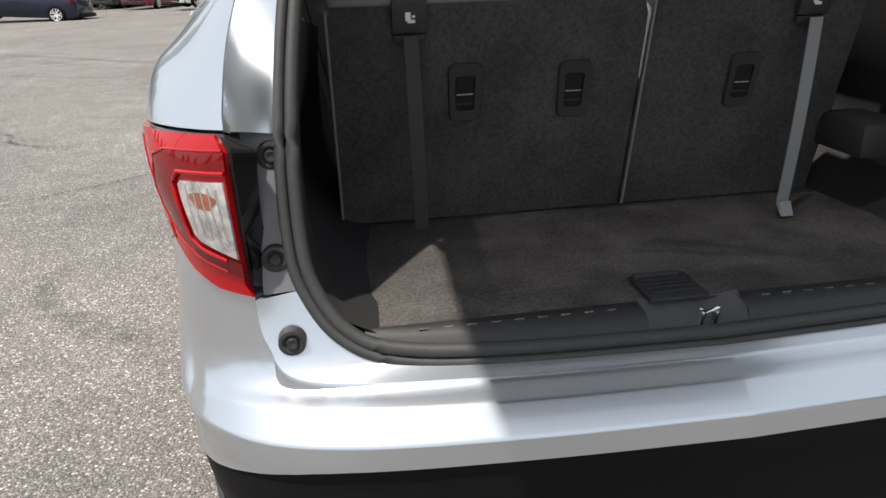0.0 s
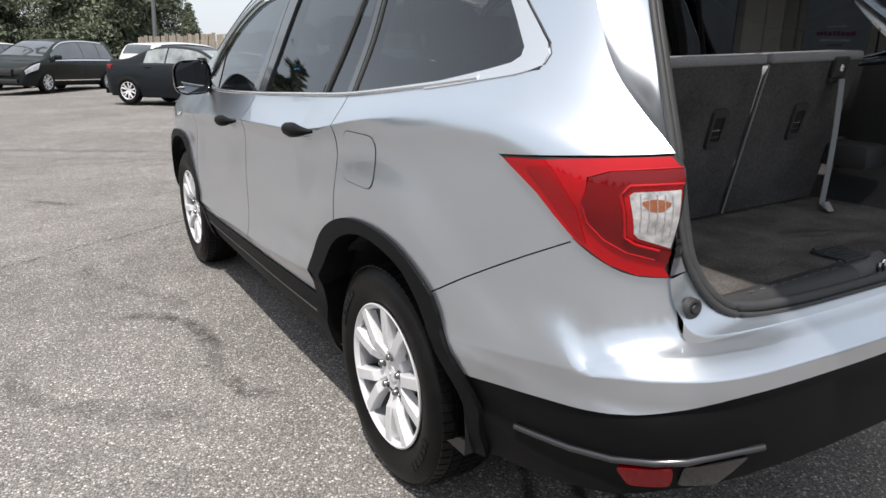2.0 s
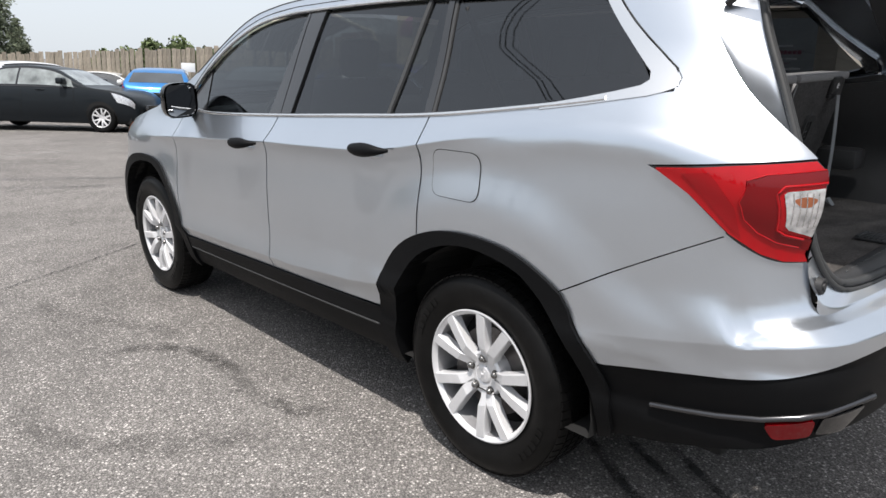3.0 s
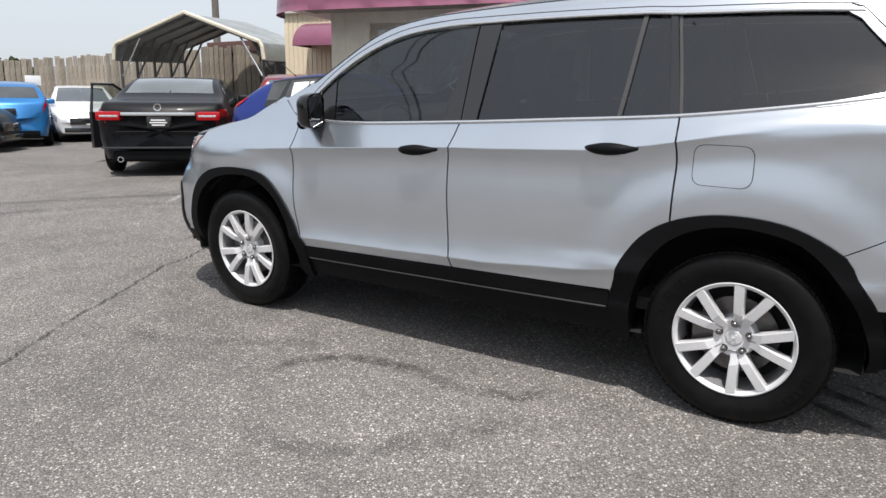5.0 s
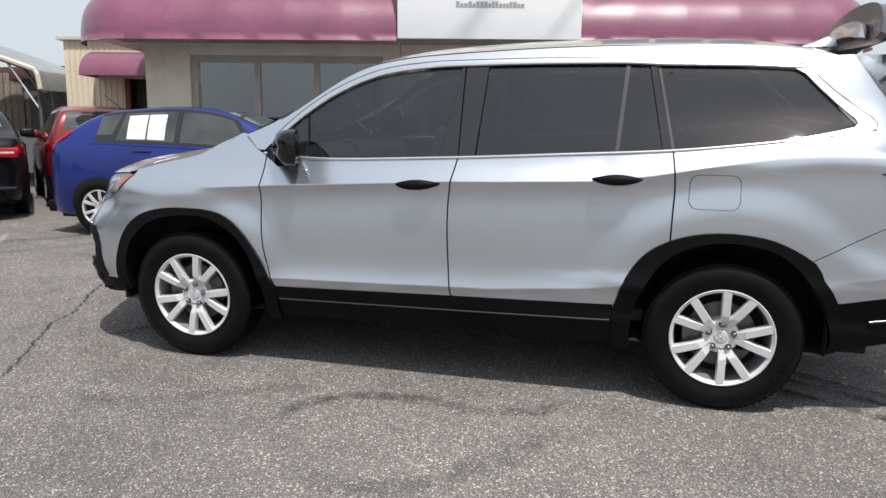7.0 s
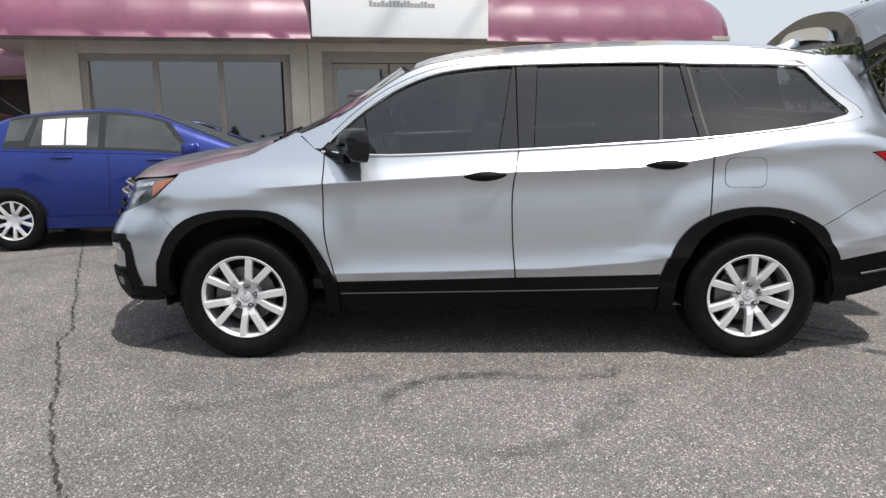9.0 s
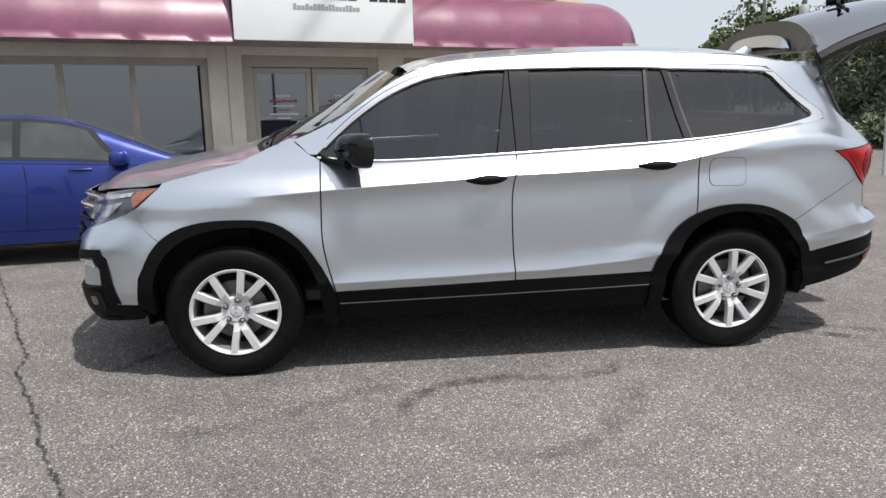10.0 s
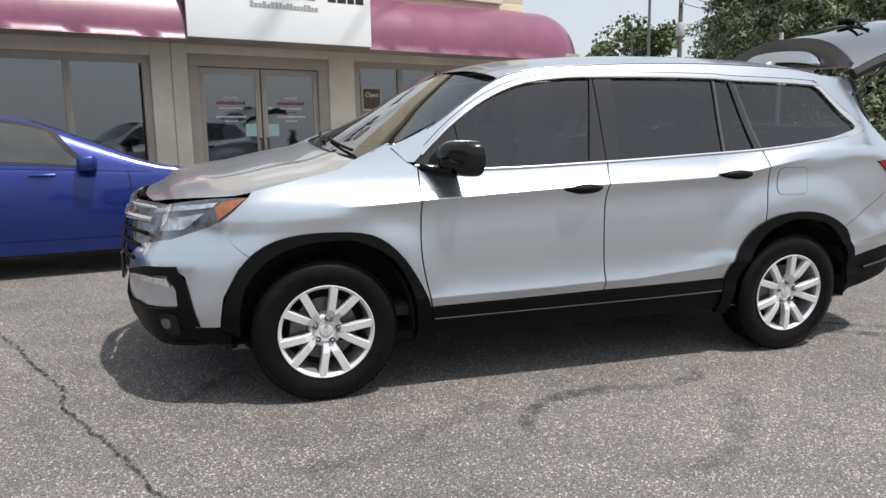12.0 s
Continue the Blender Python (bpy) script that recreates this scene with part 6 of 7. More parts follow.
# upper storey
for nm, u0, u1, z0, z1 in (("wall", -3.45, 7.0, 3.25, 3.50), ("wall", -3.45, -2.95, 3.50, 5.2), ("wall", -0.42, 2.6, 3.50, 5.2), ("wall", 5.6, 7.0, 3.50, 5.2), ("wall", -2.95, -0.42, 4.7, 5.2), ("wall", 2.6, 5.6, 4.7, 5.2)):
    shop_box(nm, u0, u1, V + 0.10, V + 0.35, z0, z1, CREAM, shop, 0.008)
for u0, u1 in ((-2.95, -0.42), (2.6, 5.6)):
    fr = shop_box("window", u0, u1, V + 0.02, V + 0.20, 3.46, 3.54, material("pale_frame", (0.60, 0.56, 0.46), 0.5), shop, 0.006, "cream framed upper window")
    n = 3
    for k in range(n + 1):
        u = u0 + (u1 - u0) * k / n
        shop_box("mullion", u - 0.05, u + 0.05, V + 0.06, V + 0.20, 3.54, 4.7, CREAM, fr)
    for k in range(n):
        a, b = u0 + (u1 - u0) * k / n, u0 + (u1 - u0) * (k + 1) / n
        g = shop_box("pane", a + 0.05, b - 0.05, V + 0.14, V + 0.148, 3.54, 4.7, SHOPGLASS, fr, 0.0)
        g.visible_shadow = False
shop_box("parapet", -3.55, 7.1, V - 0.02, V + 0.5, 5.2, 5.4, CREAM, shop, 0.02)
# body of the building behind, closed
shop_box("side_wall", -3.98, -3.75, V + 0.25, 9.0, G0, 2.62, STUCCO, shop)
shop_box("side_wall", -3.45, -3.2, V + 0.35, 9.0, 2.62, 5.2, CREAM, shop)
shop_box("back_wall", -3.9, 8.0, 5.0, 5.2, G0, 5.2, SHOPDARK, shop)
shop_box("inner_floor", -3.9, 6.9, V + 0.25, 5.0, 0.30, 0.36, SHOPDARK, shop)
shop_box("inner_ceiling", -3.9, 7.0, V + 0.25, 5.0, 2.62, 2.70, SIGNWHITE, shop)
shop_box("flat_roof", -3.45, 7.0, V, 9.0, 5.15, 5.2, SHOPDARK, shop)
for u in (4.6, 1.6, -0.8):
    lt = shop_box("ceiling_light", u - 0.6, u + 0.6, 2.2, 2.35, 2.56, 2.61, None, shop, 0.0, "bright ceiling light tube")
    em = bpy.data.materials.get("tube_light") or bpy.data.materials.new("tube_light")
    em.use_nodes = True
    em.node_tree.nodes["Principled BSDF"].inputs["Emission Color"].default_value = (1, 0.97, 0.9, 1)
    em.node_tree.nodes["Principled BSDF"].inputs["Emission Strength"].default_value = 6.0
    lt.data.materials.append(em)
# set-back bay beyond the corner: side wall, second awning, dark doorway, ribbed siding
shop_box("return_wall", 5.90, 6.15, V, 5.0, G0, 2.9, STUCCO, shop)


# ---- other parked cars ----
SHAPES = {  # roof line and belt line as (share of length from the tail, share of height)
    "sedan": ([(0, 0.50), (0.012, 0.62), (0.04, 0.715), (0.14, 0.755), (0.19, 0.80), (0.29, 0.945), (0.40, 1.0), (0.52, 0.985), (0.60, 0.92), (0.735, 0.70), (0.88, 0.635), (0.965, 0.54), (0.99, 0.44), (1, 0.36)], 0.655, 0.665, (0.20, 0.70), (0.19, 0.35, 0.585, 0.735)),
    "hatch": ([(0, 0.45), (0.008, 0.58), (0.022, 0.655), (0.06, 0.735), (0.125, 0.875), (0.175, 0.945), (0.24, 0.975), (0.36, 1.0), (0.45, 0.985), (0.53, 0.93), (0.71, 0.705), (0.77, 0.655), (0.90, 0.575), (0.97, 0.48), (0.99, 0.42), (1, 0.34)], 0.715, 0.585, (0.10, 0.72), (0.050, 0.155, 0.505, 0.725)),
    "suv": ([(0, 0.45), (0.010, 0.58), (0.03, 0.70), (0.07, 0.90), (0.12, 0.955), (0.32, 1.0), (0.50, 0.985), (0.58, 0.93), (0.735, 0.675), (0.90, 0.60), (0.97, 0.51), (0.99, 0.44), (1, 0.36)], 0.63, 0.61, (0.06, 0.69), (0.028, 0.09, 0.56, 0.725)),
    "van": ([(0, 0.42), (0.010, 0.58), (0.03, 0.72), (0.06, 0.92), (0.12, 0.975), (0.34, 1.0), (0.54, 0.965), (0.64, 0.88), (0.80, 0.63), (0.92, 0.535), (0.975, 0.45), (0.99, 0.40), (1, 0.33)], 0.60, 0.56, (0.06, 0.78), (0.028, 0.08, 0.60, 0.79)),
}


def car_surface(shape, L, W, H):
    """Points of a car's left half: t from tail to nose, v up the side: 0 sill, 1 belt, 2 roof edge, 3 roof's middle."""
    roof, belt_r, belt_f, _, _ = SHAPES[shape]
    rc = crom(roof, 10)

    def f(t, v):
        t, v = np.broadcast_arrays(np.asarray(t, float), np.asarray(v, float))
        zr = np.interp(t, rc[:, 0], rc[:, 1]) * H
        zb = np.minimum((belt_r + (belt_f - belt_r) * t) * H, zr - 0.018 * H)
        tail, nose = np.clip((0.10 - t) / 0.10, 0, 1), np.clip((t - 0.86) / 0.14, 0, 1)
        w = W / 2 * (1 - 0.17 * tail**2.6 - 0.24 * nose**2.2)
        up = np.maximum(zr - zb, 0)
        key = [0.0, 0.35, 0.62, 0.90, 1.0, 1.55, 1.92, 2.15, 2.5, 3.0]
        xs = [0.90 * w, 0.985 * w, 1.0 * w, 0.985 * w, 0.955 * w, 0.955 * w - 0.20 * up, 0.945 * w - 0.40 * up, (0.945 * w - 0.40 * up) * 0.88, (0.945 * w - 0.40 * up) * 0.5, 0 * w]
        z0 = (0.145 + 0.03 * tail + 0.0 * nose) * H + 0 * w
        zs = [z0, z0 + 0.36 * (zb - z0), z0 + 0.66 * (zb - z0), zb - 0.05 * (zb - z0), zb, zb + 0.55 * (up * 0.93), zb + 0.93 * up, zb + 0.965 * up, zb + 0.99 * up, zr]
        X, Z = np.zeros_like(zr), np.zeros_like(zr)
        done = np.zeros(zr.shape, bool)
        for a, b, xa, xb, za, zb2 in zip(key, key[1:], xs, xs[1:], zs, zs[1:]):
            m = (v >= a) & (v <= b) & ~done
            k = (v - a) / (b - a)
            X = np.where(m, xa + (xb - xa) * k, X)
            Z = np.where(m, za + (zb2 - za) * k, Z)
            done |= m
        bow = 0.035 * L * (tail**2 - nose**2) * (X / (W / 2)) ** 2
        return np.stack([-X, (t - 0.5) * L + bow, Z], -1)

    return f


def patch(name, f, t0, t1, v0, v1, mat, parent, off=0.004, right=False, n=(10, 8), slant0=0.0, slant1=0.0, label="", both=False):
    """A piece of a car's skin, a little proud of it; its ends may slant."""
    T = np.linspace(0, 1, n[0])[:, None]
    U = np.linspace(0, 1, n[1])[None, :]
    a, b = t0 + slant0 * U, t1 + slant1 * U
    tt, vv = a + (b - a) * T, v0 + (v1 - v0) * U + 0 * T
    P = f(tt, vv)
    d1, d2 = f(tt + 1e-3, vv) - f(tt - 1e-3, vv), f(tt, vv + 5e-3) - f(tt, np.maximum(vv - 5e-3, 0))
    N = np.cross(d1, d2)
    N /= np.maximum(np.linalg.norm(N, axis=-1, keepdims=True), 1e-9)
    N *= np.where(N[..., :1] * P[..., :1] + N[..., 2:] * (vv > 1.9)[..., None] < 0, -1, 1)
    P = P + N * off
    if right:
        P = P * [-1, 1, 1]
    if both:
        P = np.concatenate([P, (P * [-1, 1, 1])[:, -2::-1]], 1)
    i, j = P.shape[0] // 2, P.shape[1] // 3
    out = np.cross(P[i, j + 1] - P[i, j], P[i + 1, j + 1] - P[i, j])
    return link(name, grid_mesh(name, P, flip=bool(out @ (P[i, j] - [0, 0, 0.5]) < 0)), mat, parent, label)


PARKED_GLASS = material("parked_car_glass", (0.035, 0.040, 0.044), 0.05, vary=0.4, scale=2.0, spec=1.0, coat=1.0)


# opaque; its pale base stands in for daylight seen through the panes
PALE_GLASS = material("pale_opaque_glass", (0.20, 0.22, 0.22), 0.05, vary=0.5, scale=4.0, coat=0.6)


def parked_car(shape, m, L, W, H, color, label, wheel_r=0.32, wheels=(0.175, 0.815), metal=0.3, detail=1, group="parked cars", tint=PARKED_GLASS, bright=False):
    f = car_surface(shape, L, W, H)
    car = holder("car", m, label, "car", group)
    dark = sum(color) < 0.05
    mat = paint("car_paint", color, 0.0 if dark else metal, 0.4 if dark else 0.3, 0.22 if dark else 0.6, 0.03)
    if dark:
        mat.node_tree.nodes["Principled BSDF"].inputs["Specular IOR Level"].default_value = 0.12
    roof, br, bf, (g0, g1), (rw0, rw1, ws0, ws1) = SHAPES[shape]
    ts = np.r_[np.linspace(0, 0.14, 10), np.linspace(0.17, 0.83, 26), np.linspace(0.86, 1, 10)]
    vs = np.r_[np.linspace(0, 1, 9), np.linspace(1.15, 3, 12)]
    P = f(ts[:, None], vs[None, :])
    P = np.concatenate([P, (P * [-1, 1, 1])[:, -2::-1]], 1)
    ends = []
    for end, sgn in ((P[0], -1), (P[-1], 1)):
        c = end.mean(0)
        ends.append([c + (end - c) * [k, 1, k] + [0, sgn * 0.035 * (1 - k**3) * L / 4, 0] for k in (0.93, 0.75, 0.45, 0.02)])
    full = np.array(ends[0][::-1] + list(P) + ends[1])
    full = np.concatenate([full, full[:, :1]], 1)
    shell = link("body", grid_mesh("body", full), mat, car)
    boxed("underbody", (-W * 0.42, -L * 0.45, 0.13 * H), (W * 0.42, L * 0.45, 0.25 * H), DARK, car, 0.01)
    for right in (False, True):
        # side glass in two or three panes in a black band, lower sill, lamps
        patch("window_band", f, g0 + (0.075 if shape == "sedan" else 0.065 if shape == "hatch" else 0.025), g1 + (0.004 if shape != "hatch" else -0.095), 1.10, 1.90, GLOSS, car, 0.0025, right, (18, 6), slant0=0.015 if shape == "hatch" else 0.05, slant1=-0.075 if shape != "sedan" else -0.085)
        for a, b, s0, s1 in (((g0 + 0.02, g0 + 0.16, 0.035, -0.008), (g0 + 0.17, 0.40, 0.0, 0.004), (0.41, g1 - 0.02, 0.004, -0.02)) if shape not in ("sedan", "hatch") else ((g0 + 0.070, g0 + 0.112, 0.008, 0.020), (g0 + 0.125, 0.382, 0.018, 0.002), (0.398, 0.600, 0.002, -0.065)) if shape == "hatch" else ((g0 + 0.07, 0.395, 0.01, 0.004), (0.405, g1 - 0.015, 0.004, -0.02))):
            patch("window", f, a, b, 1.14 if shape != "hatch" else 1.16 + 0.16 * (a < 0.2), 1.84, tint, car, 0.004, right, slant0=s0, slant1=s1)
        patch("window_trim", f, g0 + 0.05, g1 + 0.01, 1.03, 1.09, CHROME if bright else mat if shape == "hatch" else GLOSS, car, 0.006, right, (16, 2))
        if bright:
            patch("window_trim", f, g0 + 0.08, g1 - 0.09, 1.88, 1.93, CHROME, car, 0.006, right, (16, 2), label="bright strip over the windows")
            patch("sill_strip", f, 0.25, 0.74, 0.17, 0.22, CHROME, car, 0.01, right, (14, 2), label="bright strip along the sill")
        patch("sill", f, 0.16, 0.84, 0.0, 0.16, CLAD if shape in ("suv", "van") else mat, car, 0.008, right, (14, 3))
        patch("headlamp", f, 0.90, 0.985, 0.66, 0.93, LENS, car, 0.006, right, (8, 5), slant0=-0.03)
        lo, hi = (0.90, 1.75) if shape == "hatch" else (0.80, 0.985)
        patch("tail_lamp", f, 0.004, 0.034 if shape == "hatch" else 0.07, lo, hi, RED if shape == "hatch" else DEEP_RED, car, 0.009, right, (8, 9), slant0=0.055 if shape == "hatch" else 0.0, slant1=0.070 if shape == "hatch" else 0.02)
        for k in wheels:
            y = (k - 0.5) * L
            bm = bmesh.new()
            R = wheel_r * 1.11
            x = f(k, 0.45)[0] * (-1 if right else 1)
            s = 1 if right else -1
            V = np.linspace(0, 1, 60)
            flank = f(k, V)[:, 2]
            # black disc laid on the flank stands in for the wheel well's shade
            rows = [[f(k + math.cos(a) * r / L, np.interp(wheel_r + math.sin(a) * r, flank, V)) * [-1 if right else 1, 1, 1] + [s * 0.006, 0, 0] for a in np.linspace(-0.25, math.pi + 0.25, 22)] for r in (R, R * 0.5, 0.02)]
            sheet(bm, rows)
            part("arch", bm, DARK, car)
            w = link("wheel", WHEEL["tyre"], None, car, "tyre on a silver alloy wheel")
            w.matrix_basis = pose(s * (W / 2 - 0.095), y, wheel_r, 0, 0, 180 if right else 0) @ Matrix.Diagonal((0.85, wheel_r / 0.362, wheel_r / 0.362, 1))
            for nm in ("rim", "barrel", "spokes", "wheel_back"):
                link(nm, WHEEL[nm], None, w)
        if detail:
            mm = bmesh.new()
            sx = 1 if right else -1
            zb = bf * H + 0.10
            ym = (g1 - (0.085 if shape != "hatch" else 0.135) - 0.5) * L
            box(mm, sx * (W / 2 + 0.03) - 0.11, ym, zb - 0.02, sx * (W / 2 + 0.03) + 0.11, ym + 0.16, zb + 0.12, 0.05, 3)
            part("mirror", mm, mat, car, smooth=True, sharp=70)
            for hy in (0.30, 0.52):
                hp = f(hy, 0.90) * [-1 if right else 1, 1, 1]
                mm = bmesh.new()
                tube(mm, [(hp[0] + sx * 0.012 * math.sin(math.pi * q / 4), hp[1] + (q - 2) * 0.05, hp[2]) for q in range(5)], 0.013, 6)
                part("handle", mm, mat, car, smooth=True)
            for cut in (0.405 if shape != "hatch" else 0.388, 0.665 if shape != "van" else 0.70):
                mm = bmesh.new()
                tube(mm, [tuple(f(cut + 0.02 * math.sin(v * 2.2), v) * [-1 if right else 1, 1, 1]) for v in np.linspace(0.05, 1.0, 10)], 0.004, 4)
                part("door_joint", mm, DARK, car)
    patch("windscreen", f, ws0, ws1 - 0.01, 2.18, 3.0, tint if detail < 2 else CLEAR, car, 0.004, n=(10, 10), both=True)
    patch("rear_window", f, rw0 + 0.012, rw1 - 0.012, 2.18, 3.0, tint, car, 0.004, n=(10, 10), both=True)
    # fascias
    ye, yt = 0.5 * L + 0.012 * L / 4, -0.5 * L - 0.012 * L / 4
    boxed("grille", (-W * 0.24, ye - 0.16, 0.30 * H), (W * 0.24, ye + 0.016, 0.42 * H), GLOSS, car, 0.02)
    boxed("air_intake", (-W * 0.32, ye - 0.14, 0.17 * H), (W * 0.32, ye + 0.012, 0.25 * H), GLOSS, car, 0.02)
    boxed("plate_plinth", (-0.17, yt - 0.022, 0.50 * H), (0.17, yt + 0.1, 0.585 * H), GLOSS, car, 0.004, "dark dealer plate")
    boxed("bumper_insert", (-W * 0.36, yt - 0.012, 0.16 * H), (W * 0.36, yt + 0.12, 0.25 * H), CLAD, car, 0.02)
    return car, f


blue, bf_ = parked_car("hatch", on_lot(3.324, 4.90, 188.6), 4.20, 1.70, 1.44, (0.007, 0.024, 0.19), "bright blue hatchback with papers in its rear side window", 0.305, detail=1, metal=0.4, tint=material("hazy_window_glass", (0.06, 0.065, 0.065), 0.06, vary=0.3, scale=3.0))
PAPER = material("white_paper", (0.85, 0.86, 0.85), 0.7, vary=0.02, scale=20)
for a, b in ((0.262, 0.312), (0.317, 0.364)):
    patch("price_sheet", bf_, a - 0.008, b - 0.008, 1.20, 1.78, PAPER, blue, 0.008, True, label="white sheet of paper in the window")
bm = bmesh.new()
tube(bm, [(0, -1.45, 1.38), (0.0, -1.62, 1.50), (0, -1.72, 1.58)], 0.006, 5)
part("aerial", bm, GLOSS, blue, "thin roof aerial")

alt, af_ = parked_car("sedan", on_lot(4.4, 10.4, -46), 4.87, 1.85, 1.47, (0.008, 0.008, 0.010), "black sedan with its driver's door open", 0.33, detail=1, metal=0.1, tint=material("sky_lit_glass", (0.085, 0.10, 0.105), 0.05, vary=0.3, scale=2.0, coat=1.0))
yt = -2.49
boxed("chrome_bar", (-0.51, yt - 0.03, 0.870), (0.51, yt + 0.12, 0.918), SATIN, alt, 0.012, "chrome strip across the boot lid")
boxed("boot_joint", (-0.60, yt - 0.004, 0.640), (0.60, yt + 0.1, 0.648), DARK, alt, 0.0)
for sx in (-1, 1):
    lamp = boxed("tail_lamp", (sx * 0.52, yt - 0.012, 0.800), (sx * 0.855, yt + 0.30, 0.930), RED, alt, 0.035, "red tail lamp that wraps the corner")
    boxed("clear_band", (sx * 0.55, yt - 0.016, 0.850), (sx * 0.80, yt + 0.05, 0.880), LENS, lamp, 0.008)
    bm = bmesh.new()
    lathe(bm, [(0.030, -0.03), (0.042, -0.03), (0.042, 0.08)], 20, "y", (sx * 0.55, yt, 0.25))
    part("exhaust", bm, CHROME, alt, "round chrome exhaust tip", smooth=True)
bm = bmesh.new()
lathe(bm, [(0.040, -0.01), (0.052, -0.012), (0.052, 0.02)], 20, "y", (0, yt - 0.02, 0.99))
part("badge_ring", bm, CHROME, alt, "round chrome badge", smooth=True)
boxed("plate", (-0.155, yt - 0.034, 0.70), (0.155, yt - 0.02, 0.86), GLOSS, alt, 0.004, "black dealer plate with pale bars")
for z, w in ((0.80, 0.10), (0.765, 0.12), (0.73, 0.09)):
    boxed("plate_bar", (-w, yt - 0.037, z), (w, yt - 0.033, z + 0.018), WHITE_INK, alt, 0.0)
boxed("bumper_line", (-0.80, yt - 0.02, 0.40), (0.80, yt + 0.1, 0.43), DARK_CHROME, alt, 0.008)
door = holder("open_door", pose(-0.90, 0.95, 0, 0, 0, -40), "open black car door")
door.parent = alt
bm = bmesh.new()
sheet(bm, [[(-0.03 + 0.02 * math.sin(3 * z), y, z) for z in (0.25, 0.45, 0.65, 0.88)] for y in (0.0, -0.35, -0.70, -1.08)])
thicken(bm, 0.07)
part("door_panel", bm, paint("door_black", (0.008, 0.008, 0.010)), door, smooth=True, sharp=50)
bm = bmesh.new()
tube(bm, [(-0.02, 0.0, 0.88), (-0.02, -0.30, 1.18), (-0.02, -0.62, 1.36), (-0.02, -1.02, 1.36), (-0.02, -1.08, 0.88)], 0.028, 8)
part("door_frame", bm, GLOSS, door, smooth=True)
bm = bmesh.new()
bm.faces.new([bm.verts.new(p) for p in ((-0.02, -0.02, 0.88), (-0.02, -0.30, 1.16), (-0.02, -0.62, 1.34), (-0.02, -1.0, 1.34), (-0.02, -1.06, 0.88))])
part("door_glass", bm, CLEAR, door)

parked_car("suv", on_lot(6.17, 9.45, -43), 3.6, 1.66, 1.56, (0.18, 0.010, 0.018), "dark red hatchback parked close to the shop", 0.31, metal=0.3)
kia, _ = parked_car("hatch", on_lot(7.6, 19.2, 153), 4.3, 1.75, 1.46, (0.75, 0.76, 0.77), "white hatchback facing the lot with a dark grille", 0.31)
parked_car("sedan", on_lot(2.3, 17.2, 225), 4.62, 1.78, 1.45, (0.010, 0.013, 0.016), "black compact sedan on the open lot", 0.325, metal=0.3, tint=PALE_GLASS)
parked_car("suv", on_lot(3.2, 22.5, -62), 4.5, 1.80, 1.62, (0.74, 0.75, 0.76), "white compact SUV behind a black sedan", 0.34)
parked_car("van", on_lot(-0.6, 26.6, 142), 5.15, 2.0, 1.75, (0.010, 0.013, 0.012), "dark green minivan facing the lot", 0.35, metal=0.2, bright=True)
parked_car("suv", on_lot(-2.75, 28.9, 142), 4.45, 1.80, 1.70, (0.76, 0.77, 0.77), "white compact SUV facing the lot", 0.34)
parked_car("suv", on_lot(-2.95, 33.6, -67), 4.6, 1.84, 1.72, (0.02, 0.03, 0.12), "dark blue compact SUV with its tail to the lot", 0.34, metal=0.4, bright=True)
parked_car("suv", on_lot(-5.5, 35.0, 118), 4.6, 1.88, 1.66, (0.78, 0.79, 0.79), "white crossover parked across the row", 0.35)
parked_car("sedan", on_lot(-9.4, 39.0, 165), 4.6, 1.80, 1.45, (0.16, 0.02, 0.03), "dark red sedan far across the lot", 0.32, metal=0.3)
parked_car("sedan", on_lot(-11.7, 41.6, 165), 4.7, 1.80, 1.45, (0.05, 0.055, 0.055), "dark grey sedan far across the lot", 0.32, metal=0.5)
parked_car("sedan", on_lot(-12.3, 29.5, 84), 4.85, 1.84, 1.46, (0.008, 0.012, 0.035), "dark blue sedan standing across the lot", 0.33, metal=0.4)
parked_car("sedan", on_lot(5.6, 23.6, 232), 4.5, 1.75, 1.42, (0.76, 0.77, 0.77), "white sedan with dark glass", 0.32)
parked_car("sedan", on_lot(7.6, 25.4, 235), 4.6, 1.80, 1.42, (0.15, 0.02, 0.03), "maroon sedan by the fence", 0.32)
parked_car("hatch", on_lot(5.3, 18.4, -28), 4.0, 1.70, 1.50, (0.015, 0.16, 0.42), "bright blue hatchback with its tail to the lot", 0.31, metal=0.4)
parked_car("hatch", on_lot(-8.6, 43.5, 160), 4.2, 1.75, 1.5, (0.06, 0.065, 0.07), "grey hatchback under the far trees", 0.31)
parked_car("sedan", on_lot(27.0, -29.0, 143), 4.7, 1.80, 1.45, (0.015, 0.10, 0.22), "blue sedan by the trees", 0.32, metal=0.4)


# ---- fence, carport, poles, trees ----
WOODGREY = material("weathered_fence_wood", (0.235, 0.205, 0.165), 0.9, vary=0.25, scale=18, bump=0.002, bump_scale=90, dirt=0.2, dirt_scale=1.2, per_object=0.22)
fence = holder("wooden_fence", None, "weathered grey-brown board fence behind the lot", "fence")
corner = [(2.2, 26.6, 1.95), (8.4, 21.2, 2.42), (9.8, 13.6, 2.66), (9.55, 9.9, 2.60)]
bm = bmesh.new()
box(bm, -0.068, -0.011, 0.0, 0.068, 0.011, 1.0, 0.0)
SLAT = bpy.data.meshes.new("slat")
bm.to_mesh(SLAT)
bm.free()
SLAT.materials.append(WOODGREY)
rng = random.Random(8)
